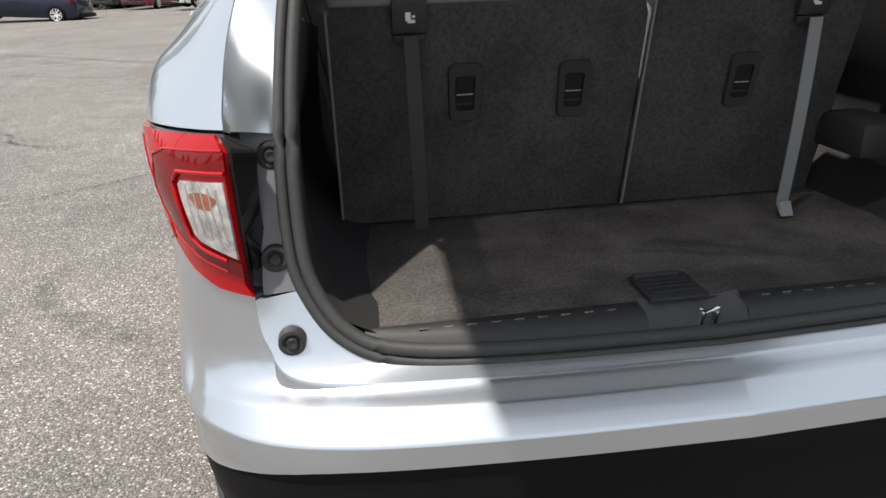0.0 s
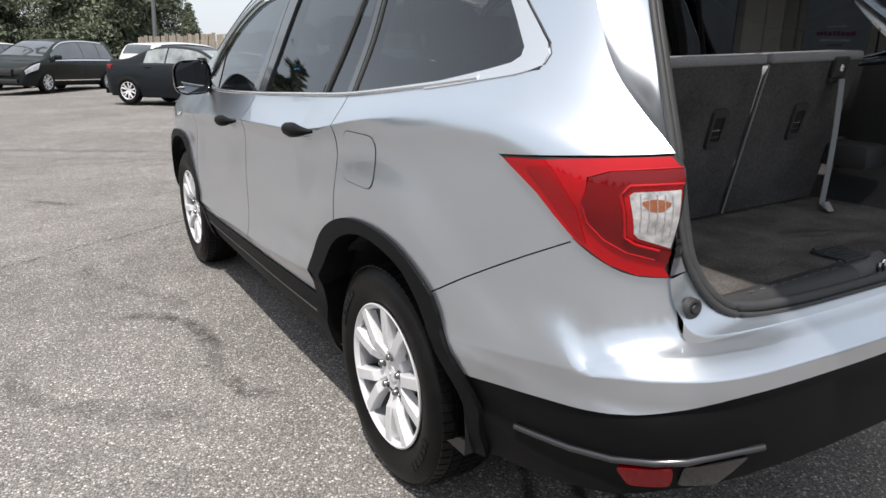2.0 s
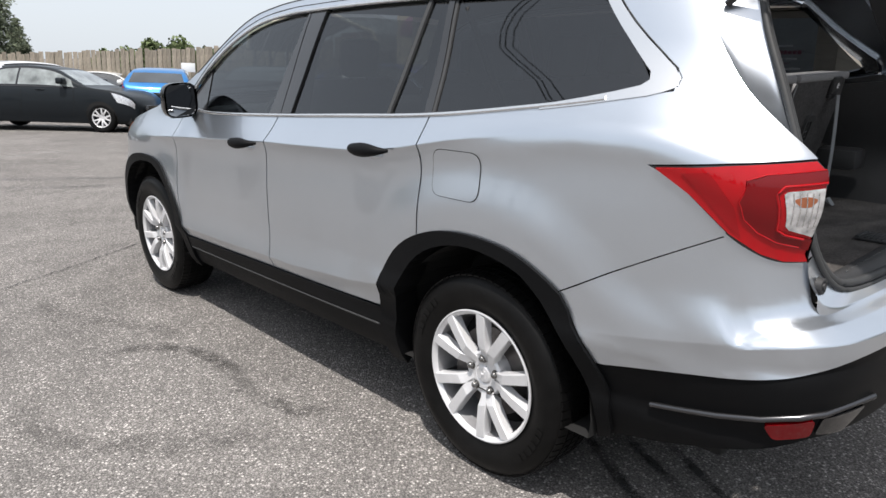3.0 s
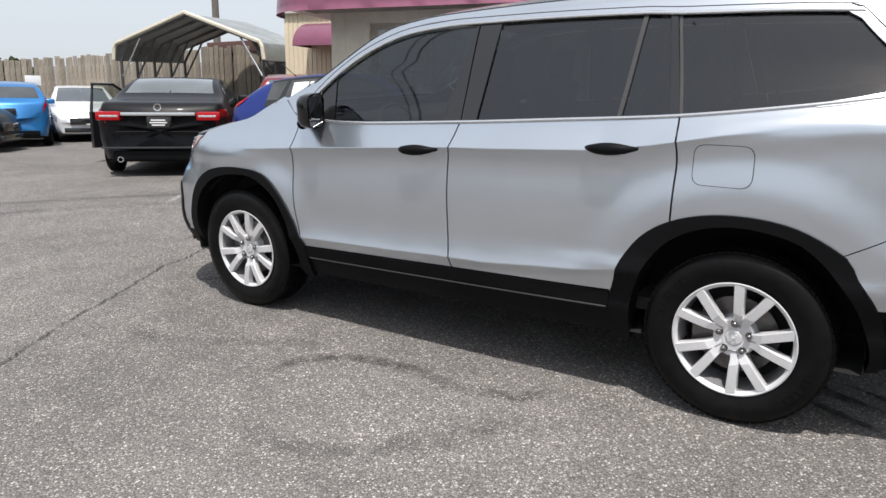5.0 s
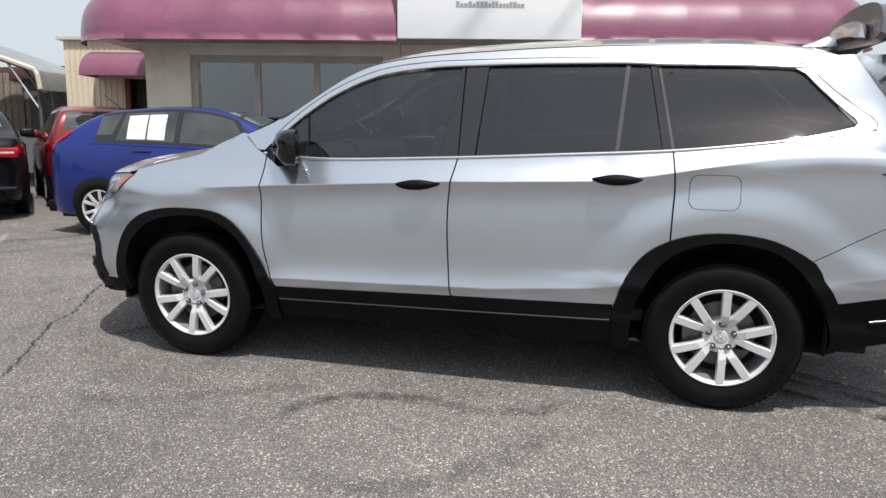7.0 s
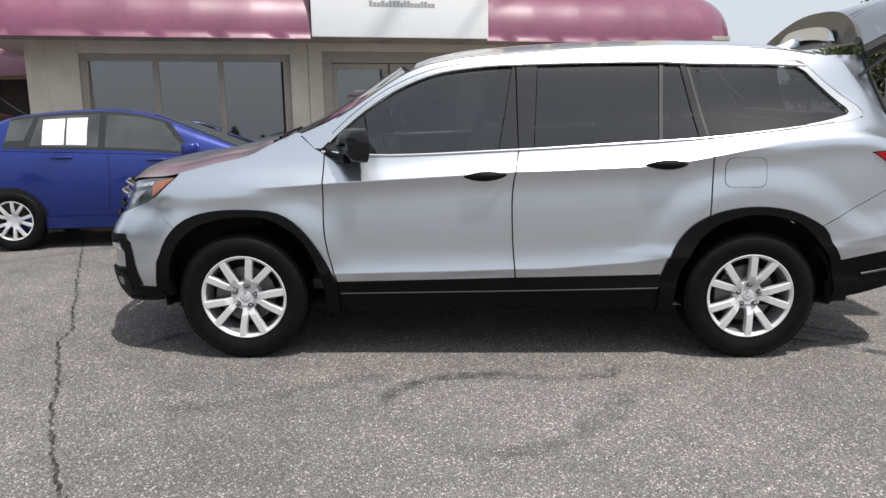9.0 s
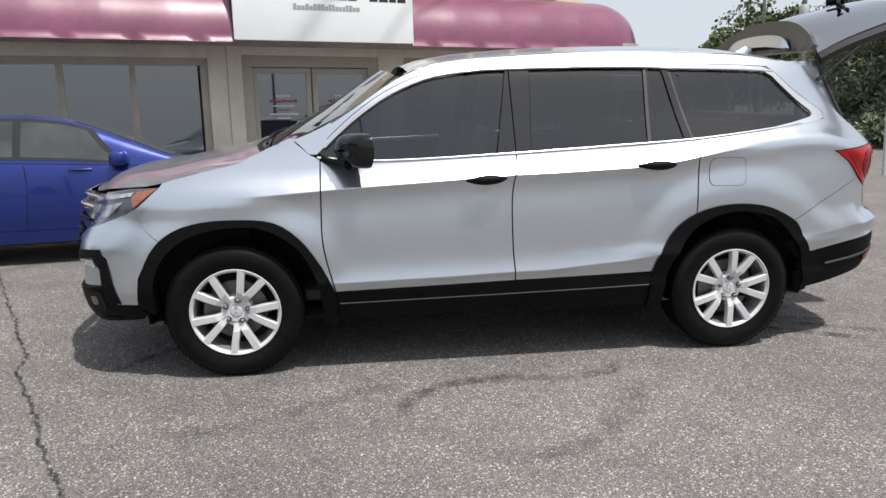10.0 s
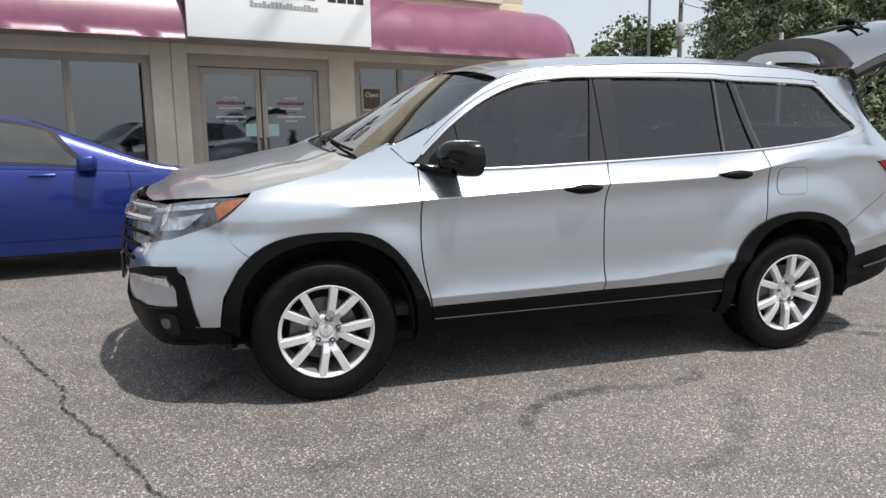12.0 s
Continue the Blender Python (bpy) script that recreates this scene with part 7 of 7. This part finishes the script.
for a, b in zip(corner, corner[1:]):
    a, b = Vector(a), Vector(b)
    d = b - a
    n = int(d.xy.length / 0.15)
    ang = math.degrees(math.atan2(d.y, d.x))
    for k in range(n):
        p = a + d * (k + 0.5) / n
        z0 = lot_z(p.x, p.y) - 0.05
        ob = link("slat", SLAT, None, fence)
        ob.matrix_basis = pose(p.x, p.y, z0, rng.uniform(-1, 1), rng.uniform(-0.8, 0.8), ang) @ Matrix.Diagonal((1, 1, p.z - z0 + rng.uniform(-0.05, 0.05), 1))
    for h in (0.35, 1.0):
        bm = bmesh.new()
        off = d.normalized().cross(Vector((0, 0, 1))) * -0.05
        q = [Vector((p.x, p.y, lot_z(p.x, p.y) + h)) + off for p in (a, b)]
        tube(bm, q, 0.045, 4)
        part("rail", bm, WOODGREY, fence)

# carport
PORT = material("grey_metal_sheet", (0.33, 0.35, 0.35), 0.45, 0.5, vary=0.08, scale=6, dirt=0.15, dirt_scale=1.5)
PORTEDGE = material("cream_metal_trim", (0.62, 0.58, 0.47), 0.5, vary=0.05, scale=10)
PORTDARK = material("galvanised_frame", (0.13, 0.13, 0.13), 0.5, 0.6)
cp = holder("carport", None, "grey metal carport with a gabled roof and cream edge trim", "carport")
PK, PL, PR = Vector((6.80, 13.39, 3.08)), Vector((6.23, 15.15, 2.45)), Vector((7.26, 11.54, 2.42))
back = Vector((2.45, 0.78, 0.07))
def gable(t, drop=0.0):
    o = back * t
    cl, cr = Vector((0, 0.0, -0.34)), Vector((0, 0, -0.34))
    e1, e2 = (PL - PK).normalized() * 0.10, (PR - PK).normalized() * 0.10
    return [PL + cl + e1 + o, PL + e1 * 0.6 + Vector((0, 0, -0.08)) + o, PL + o, (PL + PK) / 2 + o, PK + o, (PR + PK) / 2 + o, PR + o, PR + e2 * 0.6 + Vector((0, 0, -0.08)) + o, PR + cr + e2 + o]
bm = bmesh.new()
sheet(bm, [gable(t) for t in np.linspace(0, 1, 9)])
thicken(bm, 0.03)
part("roof_sheet", bm, PORT, cp, smooth=True, sharp=30)
bm = bmesh.new()
tube(bm, [p + Vector((-0.02, 0, 0.02)) for p in gable(0.0)], 0.045, 6)
part("edge_trim", bm, PORTEDGE, cp)
for t in (0.04, 0.25, 0.5, 0.75, 0.98):
    for side in (0, 8):
        g = gable(t)
        bm = bmesh.new()
        p = g[2 if side == 0 else 6]
        foot = Vector((p.x, p.y, lot_z(p.x, p.y)))
        tube(bm, [foot, p + Vector((0, 0, -0.35)), p + (PK + back * t - p) * 0.15 + Vector((0, 0, -0.03)), PK + back * t + Vector((0, 0, -0.06))], 0.035, 6)
        part("hoop", bm, PORTDARK, cp, smooth=True)
        bm = bmesh.new()
        tube(bm, [p + Vector((0, 0, -0.75)), p + (PK + back * t - p) * 0.30 + Vector((0, 0, -0.05))], 0.022, 6)
        part("brace", bm, SATIN if t < 0.1 else PORTDARK, cp, smooth=True)
bm = bmesh.new()
b0, b1 = PL + back * 1.02, PR + back * 1.02
sheet(bm, [[Vector((q.x, q.y, lot_z(q.x, q.y) + 0.2)), Vector((q.x, q.y, lot_z(q.x, q.y) + 1.15))] for q in [b0 + (b1 - b0) * k / 8 for k in range(9)]])
thicken(bm, 0.03)
part("back_panel", bm, material("white_vinyl_panel", (0.55, 0.55, 0.53), 0.6, vary=0.05, scale=8), cp)
# low white board on the fence
boxed("notice_board", (5.20, 17.9, 1.55), (5.60, 17.93, 1.80), PAPER, None, 0.004)
nb = bpy.data.objects["notice_board"]
nb.matrix_basis = Matrix.Translation((0.9, 1.2, 0))
tagged(nb, "small white board on the fence", "sign")

# annex beyond the shop's corner: ribbed cream wall, small awning, dark doorway
annex = holder("annex", SHOP, "cream ribbed annex with a small burgundy awning and a dark doorway", "building")
AV = 4.6
for u0, u1, z0, z1 in ((6.15, 6.75, 0.0, 3.02), (8.05, 9.2, 0.0, 3.02), (6.75, 8.05, 2.30, 3.02)):
    shop_box("wall", u0, u1, AV, AV + 0.2, z0, z1, CREAM, annex)
for k in range(10):
    shop_box("rib", 8.10 + k * 0.11, 8.13 + k * 0.11, AV - 0.012, AV, 0.0, 3.02, CREAM, annex, 0.0)
shop_box("door_frame", 6.75, 6.85, AV - 0.02, AV + 0.1, 0.3, 2.30, material("rust_frame", (0.13, 0.06, 0.035), 0.7), annex)
shop_box("door_frame", 7.95, 8.05, AV - 0.02, AV + 0.1, 0.3, 2.30, material("rust_frame", (0.13, 0.06, 0.035), 0.7), annex)
# dark board behind the doorway, standing in for the unlit room
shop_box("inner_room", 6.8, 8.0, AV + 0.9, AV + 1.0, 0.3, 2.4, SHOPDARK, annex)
shop_box("side_wall", 9.00, 9.2, AV + 0.2, AV + 5, 0.0, 3.02, CREAM, annex)
shop_box("roof_edge", 6.1, 9.30, AV - 0.08, AV + 5.2, 3.02, 3.10, material("white_gutter", (0.6, 0.58, 0.52), 0.5), annex)
bm = bmesh.new()
sheet(bm, [[(AV - 0.80 * math.cos(a), u, 2.30 + 0.50 * math.sin(a)) for a in np.linspace(0, math.pi / 2, 8)] for u in (6.3, 6.9, 7.5, 8.0, 8.55)])
part("awning", bm, AWNING, annex, "small burgundy awning", smooth=True)
bm = bmesh.new()
bm.faces.new([bm.verts.new(p) for p in [(AV - 0.80 * math.cos(a), 8.55, 2.30 + 0.50 * math.sin(a)) for a in np.linspace(0, math.pi / 2, 8)] + [(AV, 8.55, 2.30)]])
part("awning_end", bm, AWNING, annex)
# maroon shed roof edge behind the carport
boxed("shed_roof", (9.6, 11.0, 2.45), (13.5, 16.2, 2.75), material("maroon_metal", (0.12, 0.06, 0.055), 0.6, vary=0.1, scale=8), None, 0.03)
tagged(bpy.data.objects["shed_roof"], "low maroon metal shed roof behind the fence", "shed")
boxed("shed_wall", (9.7, 11.1, 0.3), (13.4, 16.1, 2.45), SHOPDARK, bpy.data.objects["shed_roof"], 0.0)

# poles and wires
POLEWOOD = material("weathered_pole", (0.14, 0.125, 0.11), 0.9, vary=0.2, scale=12, bump=0.003, bump_scale=60)
POLEGREY = material("grey_lamp_post", (0.16, 0.165, 0.165), 0.5, 0.5, vary=0.08, scale=10)
CAN = material("transformer_grey", (0.42, 0.43, 0.43), 0.5, vary=0.05, scale=10)


def lamp_post(x, y, h, label, arms=2):
    z = lot_z(x, y)
    p = holder("street_lamp", Matrix.Translation((x, y, z)), label, "lamp post")
    bm = bmesh.new()
    tube(bm, [(0, 0, 0), (0, 0, h)], [0.09, 0.06], 10)
    part("pole", bm, POLEGREY, p, smooth=True)
    for s in (-1, 1)[:arms]:
        boxed("lamp_head", (s * 0.15, -0.16, h - 0.05), (s * 0.85, 0.16, h + 0.08), POLEGREY, p, 0.03)
    return p


def utility_pole(x, y, h, label, cans=True):
    z = lot_z(x, y)
    p = holder("utility_pole", pose(x, y, z, 0, 0, -35), label, "utility pole")
    bm = bmesh.new()
    tube(bm, [(0, 0, 0), (0, 0, h)], [0.16, 0.11], 10)
    part("pole", bm, POLEWOOD, p, smooth=True)
    boxed("crossarm", (-0.9, -0.06, h - 1.55), (0.6, 0.06, h - 1.42), POLEWOOD, p, 0.01)
    if cans:
        for sx, dz in ((-0.55, 0.0), (0.42, 0.12)):
            bm = bmesh.new()
            lathe(bm, [(0.0, 0.0), (0.22, 0.0), (0.24, 0.04), (0.24, 0.68), (0.20, 0.74), (0.0, 0.78)], 18, "z", (sx, 0, h - 3.2 + dz))
            part("transformer", bm, CAN, p, "grey transformer can", smooth=True)
        for sx in (-0.85, -0.6, -0.25):
            bm = bmesh.new()
            lathe(bm, [(0.03, 0), (0.06, 0.05), (0.03, 0.10), (0.06, 0.15), (0.02, 0.2)], 10, "z", (sx, 0, h - 1.42))
            part("insulator", bm, CAN, p, smooth=True)
    return p


def along(ex, ey, dx, dy, r):
    k = r / math.hypot(dx, dy)
    return ex + dx * k, ey + dy * k


E10 = (-4.67, 2.50)
ux, uy = along(*E10, 0.808, -0.559, 44)
utility_pole(ux, uy, 9.9 - lot_z(ux, uy) + 0.0, "weathered utility pole with two grey transformers")
lx, ly = along(*E10, 0.830, -0.523, 36)
lamp_post(lx, ly, 8.2 - lot_z(lx, ly), "tall grey car-park lamp with two heads")
l2 = along(*E10, 0.845, -0.515, 50)
lamp_post(*l2, 7.6 - lot_z(*l2), "grey street lamp far off", 1)
px, py = along(-3.94, -0.35, 0.640, 0.765, 30)
utility_pole(px, py, 8.5, "weathered utility pole behind the carport", False)
for (ex, ey), (dx, dy), r, h in (((-1.55, -2.05), (-0.045, 0.999), 34, 8.0), ((-1.55, -2.05), (0.152, 0.988), 33, 8.0), ((6, -6), (-1, -0.1), 26, 7.5), ((6, 2), (-1, 0.15), 24, 7.5)):
    qx, qy = along(ex, ey, dx, dy, r)
    lamp_post(qx, qy, h, "grey car-park lamp post")
qx, qy = along(*E10, 0.757, -0.645, 21)
bm = bmesh.new()
tube(bm, [(qx, qy, lot_z(qx, qy)), (qx, qy, lot_z(qx, qy) + 3.9)], 0.05, 8)
tagged(part("sign_post", bm, CAN, None, smooth=True), "pale thin post before the pines", "post")
wires = holder("power_lines", None, "thin dark overhead power lines", "wires")
for dz, da in ((-0.15, 0.0), (-0.75, 0.3), (-1.4, -0.3)):
    for far in ((-60, 48), (40, -75)):
        pts = []
        for t in np.linspace(0, 1, 16):
            x, y = ux + da + (ux + far[0] * 0.0 - ux + (far[0])) * t, uy + (far[1]) * t
            pts.append((x + (0.9 if far[0] > 0 else 0) * 0, y, 9.9 + dz - 1.2 * 4 * t * (1 - t) * 0.4 + (1.2 * t)))
        bm = bmesh.new()
        tube(bm, pts, 0.02, 4)
        part("wire", bm, GLOSS, wires)

# trees
def leaf_material(name, color):
    return material(name, color, 0.75, vary=0.45, scale=1.2, dirt=0.3, dirt_scale=0.4, spec=0.2, per_object=0.15)


BARK = material("bark", (0.06, 0.048, 0.038), 0.95, vary=0.3, scale=14, bump=0.01, bump_scale=30)
SPRUCE, PINE, OAK = leaf_material("spruce_needles", (0.115, 0.135, 0.09)), leaf_material("pine_needles", (0.20, 0.23, 0.145)), leaf_material("broad_leaves", (0.13, 0.165, 0.075))


def leaves_mesh(name, centres, size, mat, flat=0.6, seed=0):
    """Many small leaf blades about given centres (point, radius, count)."""
    g = np.random.default_rng(seed)
    V, Fc = [], []
    for c, r, n in centres:
        d = g.normal(size=(n, 3))
        d /= np.linalg.norm(d, axis=1, keepdims=True)
        p = np.array(c) + d * (np.asarray(r) * g.uniform(0.25, 1.0, (n, 1)) ** 0.6)
        a = g.normal(size=(n, 3))
        a /= np.linalg.norm(a, axis=1, keepdims=True)
        b = np.cross(a, g.normal(size=(n, 3)))
        b /= np.maximum(np.linalg.norm(b, axis=1, keepdims=True), 1e-6)
        s = size * g.uniform(0.5, 1.3, (n, 1))
        k = len(V) * 4 if False else sum(len(v) for v in V)
        quad = np.stack([p - a * s, p - b * s * flat, p + a * s, p + b * s * flat], 1).reshape(-1, 3)
        V.append(quad)
        Fc.append(k + np.arange(n * 4).reshape(n, 4))
    mesh = bpy.data.meshes.new(name)
    mesh.from_pydata(np.concatenate(V).tolist(), [], np.concatenate(Fc).tolist())
    mesh.materials.append(mat)
    return mesh


def conifer(kind, h, w, mat, seed, blades=110, bare=0.04, size=0.16):
    """A trunk with whorls of drooping branches, each carrying clumps of needles."""
    g = random.Random(seed)
    bm = bmesh.new()
    tube(bm, [(0, 0, 0), (0.05, 0, h * 0.5), (0, 0.03, h)], [0.018 * h, 0.011 * h, 0.01], 8)
    clumps = []
    levels = int(h / 0.42)
    for i in range(levels):
        t = bare + (1 - bare) * i / levels
        z = h * t
        reach = w * (1 - t) ** 0.8 * g.uniform(0.75, 1.15) + 0.15
        for k in range(9 if t < 0.7 else 6):
            a = g.uniform(0, 6.28)
            q = reach * g.uniform(0.6, 1.1)
            droop = -0.22 * q
            tube(bm, [(0, 0, z), (math.cos(a) * q * 0.5, math.sin(a) * q * 0.5, z + 0.03 * q), (math.cos(a) * q, math.sin(a) * q, z + droop)], [0.03, 0.02, 0.008], 4, caps=False)
            for s in (0.30, 0.55, 0.8, 1.0):
                r = 0.24 * reach * (1.15 - 0.4 * s) + 0.18
                clumps.append(((math.cos(a) * q * s, math.sin(a) * q * s, z + droop * s * s), (r, r, r * 0.6), blades // 6))
    return bm, leaves_mesh("needles", clumps, size, mat, 0.35, seed)


def broadleaf(h, w, mat, seed, size=0.16):
    g = random.Random(seed)
    bm = bmesh.new()
    tube(bm, [(0, 0, 0), (0.1, 0, h * 0.3), (0.0, 0.1, h * 0.6)], [0.05 * h ** 0.8, 0.04 * h ** 0.8, 0.03], 8)
    clumps = []
    for k in range(26):
        a, e = g.uniform(0, 6.28), g.uniform(-0.25, 1.0)
        q = w * math.cos(e * 1.2) * g.uniform(0.5, 1.0)
        p = (math.cos(a) * q, math.sin(a) * q, h * (0.52 + 0.40 * math.sin(e * 1.3)) * g.uniform(0.9, 1.05))
        tube(bm, [(0, 0.05, h * 0.35), (p[0] * 0.5, p[1] * 0.5, (h * 0.35 + p[2]) / 2 + 0.1), p], [0.06, 0.04, 0.01], 5, caps=False)
        clumps.append((p, (w * 0.34 * g.uniform(0.7, 1.2),) * 3, 260))
    return bm, leaves_mesh("leaves", clumps, size, mat, 0.7, seed)


def plant(maker, places, label, cat, group):
    """Builds a tree once and sets copies of it, each turned and sized on its own."""
    bm, crown = maker()
    first = holder("tree", None, label, cat, group)
    part("trunk", bm, BARK, first, smooth=True)
    link("crown", crown, None, first)
    g = random.Random(len(places))
    for i, (x, y, s) in enumerate(places):
        m = pose(x, y, lot_z(x, y) - 0.1, 0, 0, g.uniform(0, 360))
        ob = first if i == 0 else copy_thing(first, m)
        ob.matrix_basis = m @ Matrix.Scale(s, 4)


g = random.Random(21)
row1 = [(-34 + k * 2.7 + g.uniform(-0.6, 0.6), 46 + g.uniform(-1.5, 2.5) - 0.10 * k, g.uniform(0.85, 1.2)) for k in range(16) if not 8 < k < 11]
plant(lambda: conifer("spruce", 11.0, 3.0, SPRUCE, 3, 270, size=0.12), row1[::2], "tall dark green spruce behind the lot", "tree", "spruces behind the lot")
plant(lambda: conifer("spruce", 9.5, 3.2, SPRUCE, 5, 270, size=0.12), row1[1::2] + [(3.0, 45, 0.95), (9.3, 52, 0.52)], "dark green spruce behind the lot", "tree", "spruces behind the lot")
plant(lambda: broadleaf(4.2, 2.3, OAK, 7), [along(-2.97, -1.39, 0.324, 0.946, 48) + (0.68,), along(-2.97, -1.39, 0.378, 0.926, 50) + (0.86,), along(-2.97, -1.39, 0.410, 0.912, 52) + (0.80,), along(-2.97, -1.39, 0.425, 0.905, 52) + (0.70,), (-18, 44, 0.7), (-12, 43, 0.6)], "round leafy green tree beyond the fence", "tree", "leafy trees beyond the fence")
plant(lambda: conifer("pine", 15.0, 4.6, PINE, 11, 330, 0.05, 0.15), [along(*E10, 0.772, -0.635, 50) + (1.09,), along(*E10, 0.735, -0.678, 47) + (1.19,), along(*E10, 0.70, -0.714, 52) + (1.22,), along(*E10, 0.66, -0.75, 49) + (1.16,), along(*E10, 0.755, -0.655, 60) + (1.02,), along(*E10, 0.715, -0.70, 62) + (1.16,), along(*E10, 0.62, -0.78, 50) + (1.22,)], "broad green pine beside the lot", "tree", "pines beside the lot")
plant(lambda: broadleaf(7.0, 3.2, OAK, 13, 0.13), [along(*E10, 0.895, -0.445, 70) + (0.9,), along(*E10, 0.876, -0.478, 66) + (0.95,), along(*E10, 0.862, -0.50, 62) + (0.95,), along(*E10, 0.846, -0.528, 58) + (1.35,), along(*E10, 0.825, -0.565, 66) + (1.0,), along(*E10, 0.80, -0.60, 60) + (0.85,)], "leafy green tree far along the road", "tree", "leafy trees along the road")
# woods behind the filming side, which the panes mirror
row2 = [(-62 + g.uniform(-4, 4), -45 + k * 6.0 + g.uniform(-2, 2), g.uniform(0.45, 0.8)) for k in range(17)]
plant(lambda: conifer("spruce", 10.0, 2.8, SPRUCE, 17, 80), row2, "dark spruce across the road", "tree", "spruces across the road")
# hedge under the far trees, one mass
hedge = leaves_mesh("hedge", [((-32 + k * 1.15, 44.5 + 0.8 * math.sin(k), 1.0 + lot_z(-32 + k * 1.15, 44)), (0.9, 0.8, 1.1), 260) for k in range(34)] + [((32 + 1.2 * k, -42 + 1.1 * k + 2 * math.sin(k * 2.0), 1.4 + lot_z(32 + 1.2 * k, -42 + 1.1 * k)), (1.6, 1.6, 1.5), 420) for k in range(-8, 10)], 0.14, SPRUCE, 0.6, 31)
tagged(link("hedge", hedge, None), "dense dark green shrubs under the trees", "shrubs", kind="stuff")
# pale house wall seen between the spruces
house = holder("house", None, "pale house far behind the spruces", "house")
boxed("wall", (-15.0, 52.0, 0.0), (-8.0, 58.0, 3.6), material("pale_siding", (0.55, 0.52, 0.45), 0.8, vary=0.05, scale=4), house, 0.02)
bm = bmesh.new()
vs = [bm.verts.new(p) for p in ((-15.4, 51.6, 3.5), (-7.6, 51.6, 3.5), (-11.5, 51.6, 5.6), (-15.4, 58.4, 3.5), (-7.6, 58.4, 3.5), (-11.5, 58.4, 5.6))]
for q in ((0, 1, 2), (3, 5, 4), (0, 2, 5, 3), (1, 4, 5, 2), (0, 3, 4, 1)):
    bm.faces.new([vs[i] for i in q])
part("roof", bm, material("grey_shingles", (0.10, 0.10, 0.10), 0.9, vary=0.2, scale=6), house)
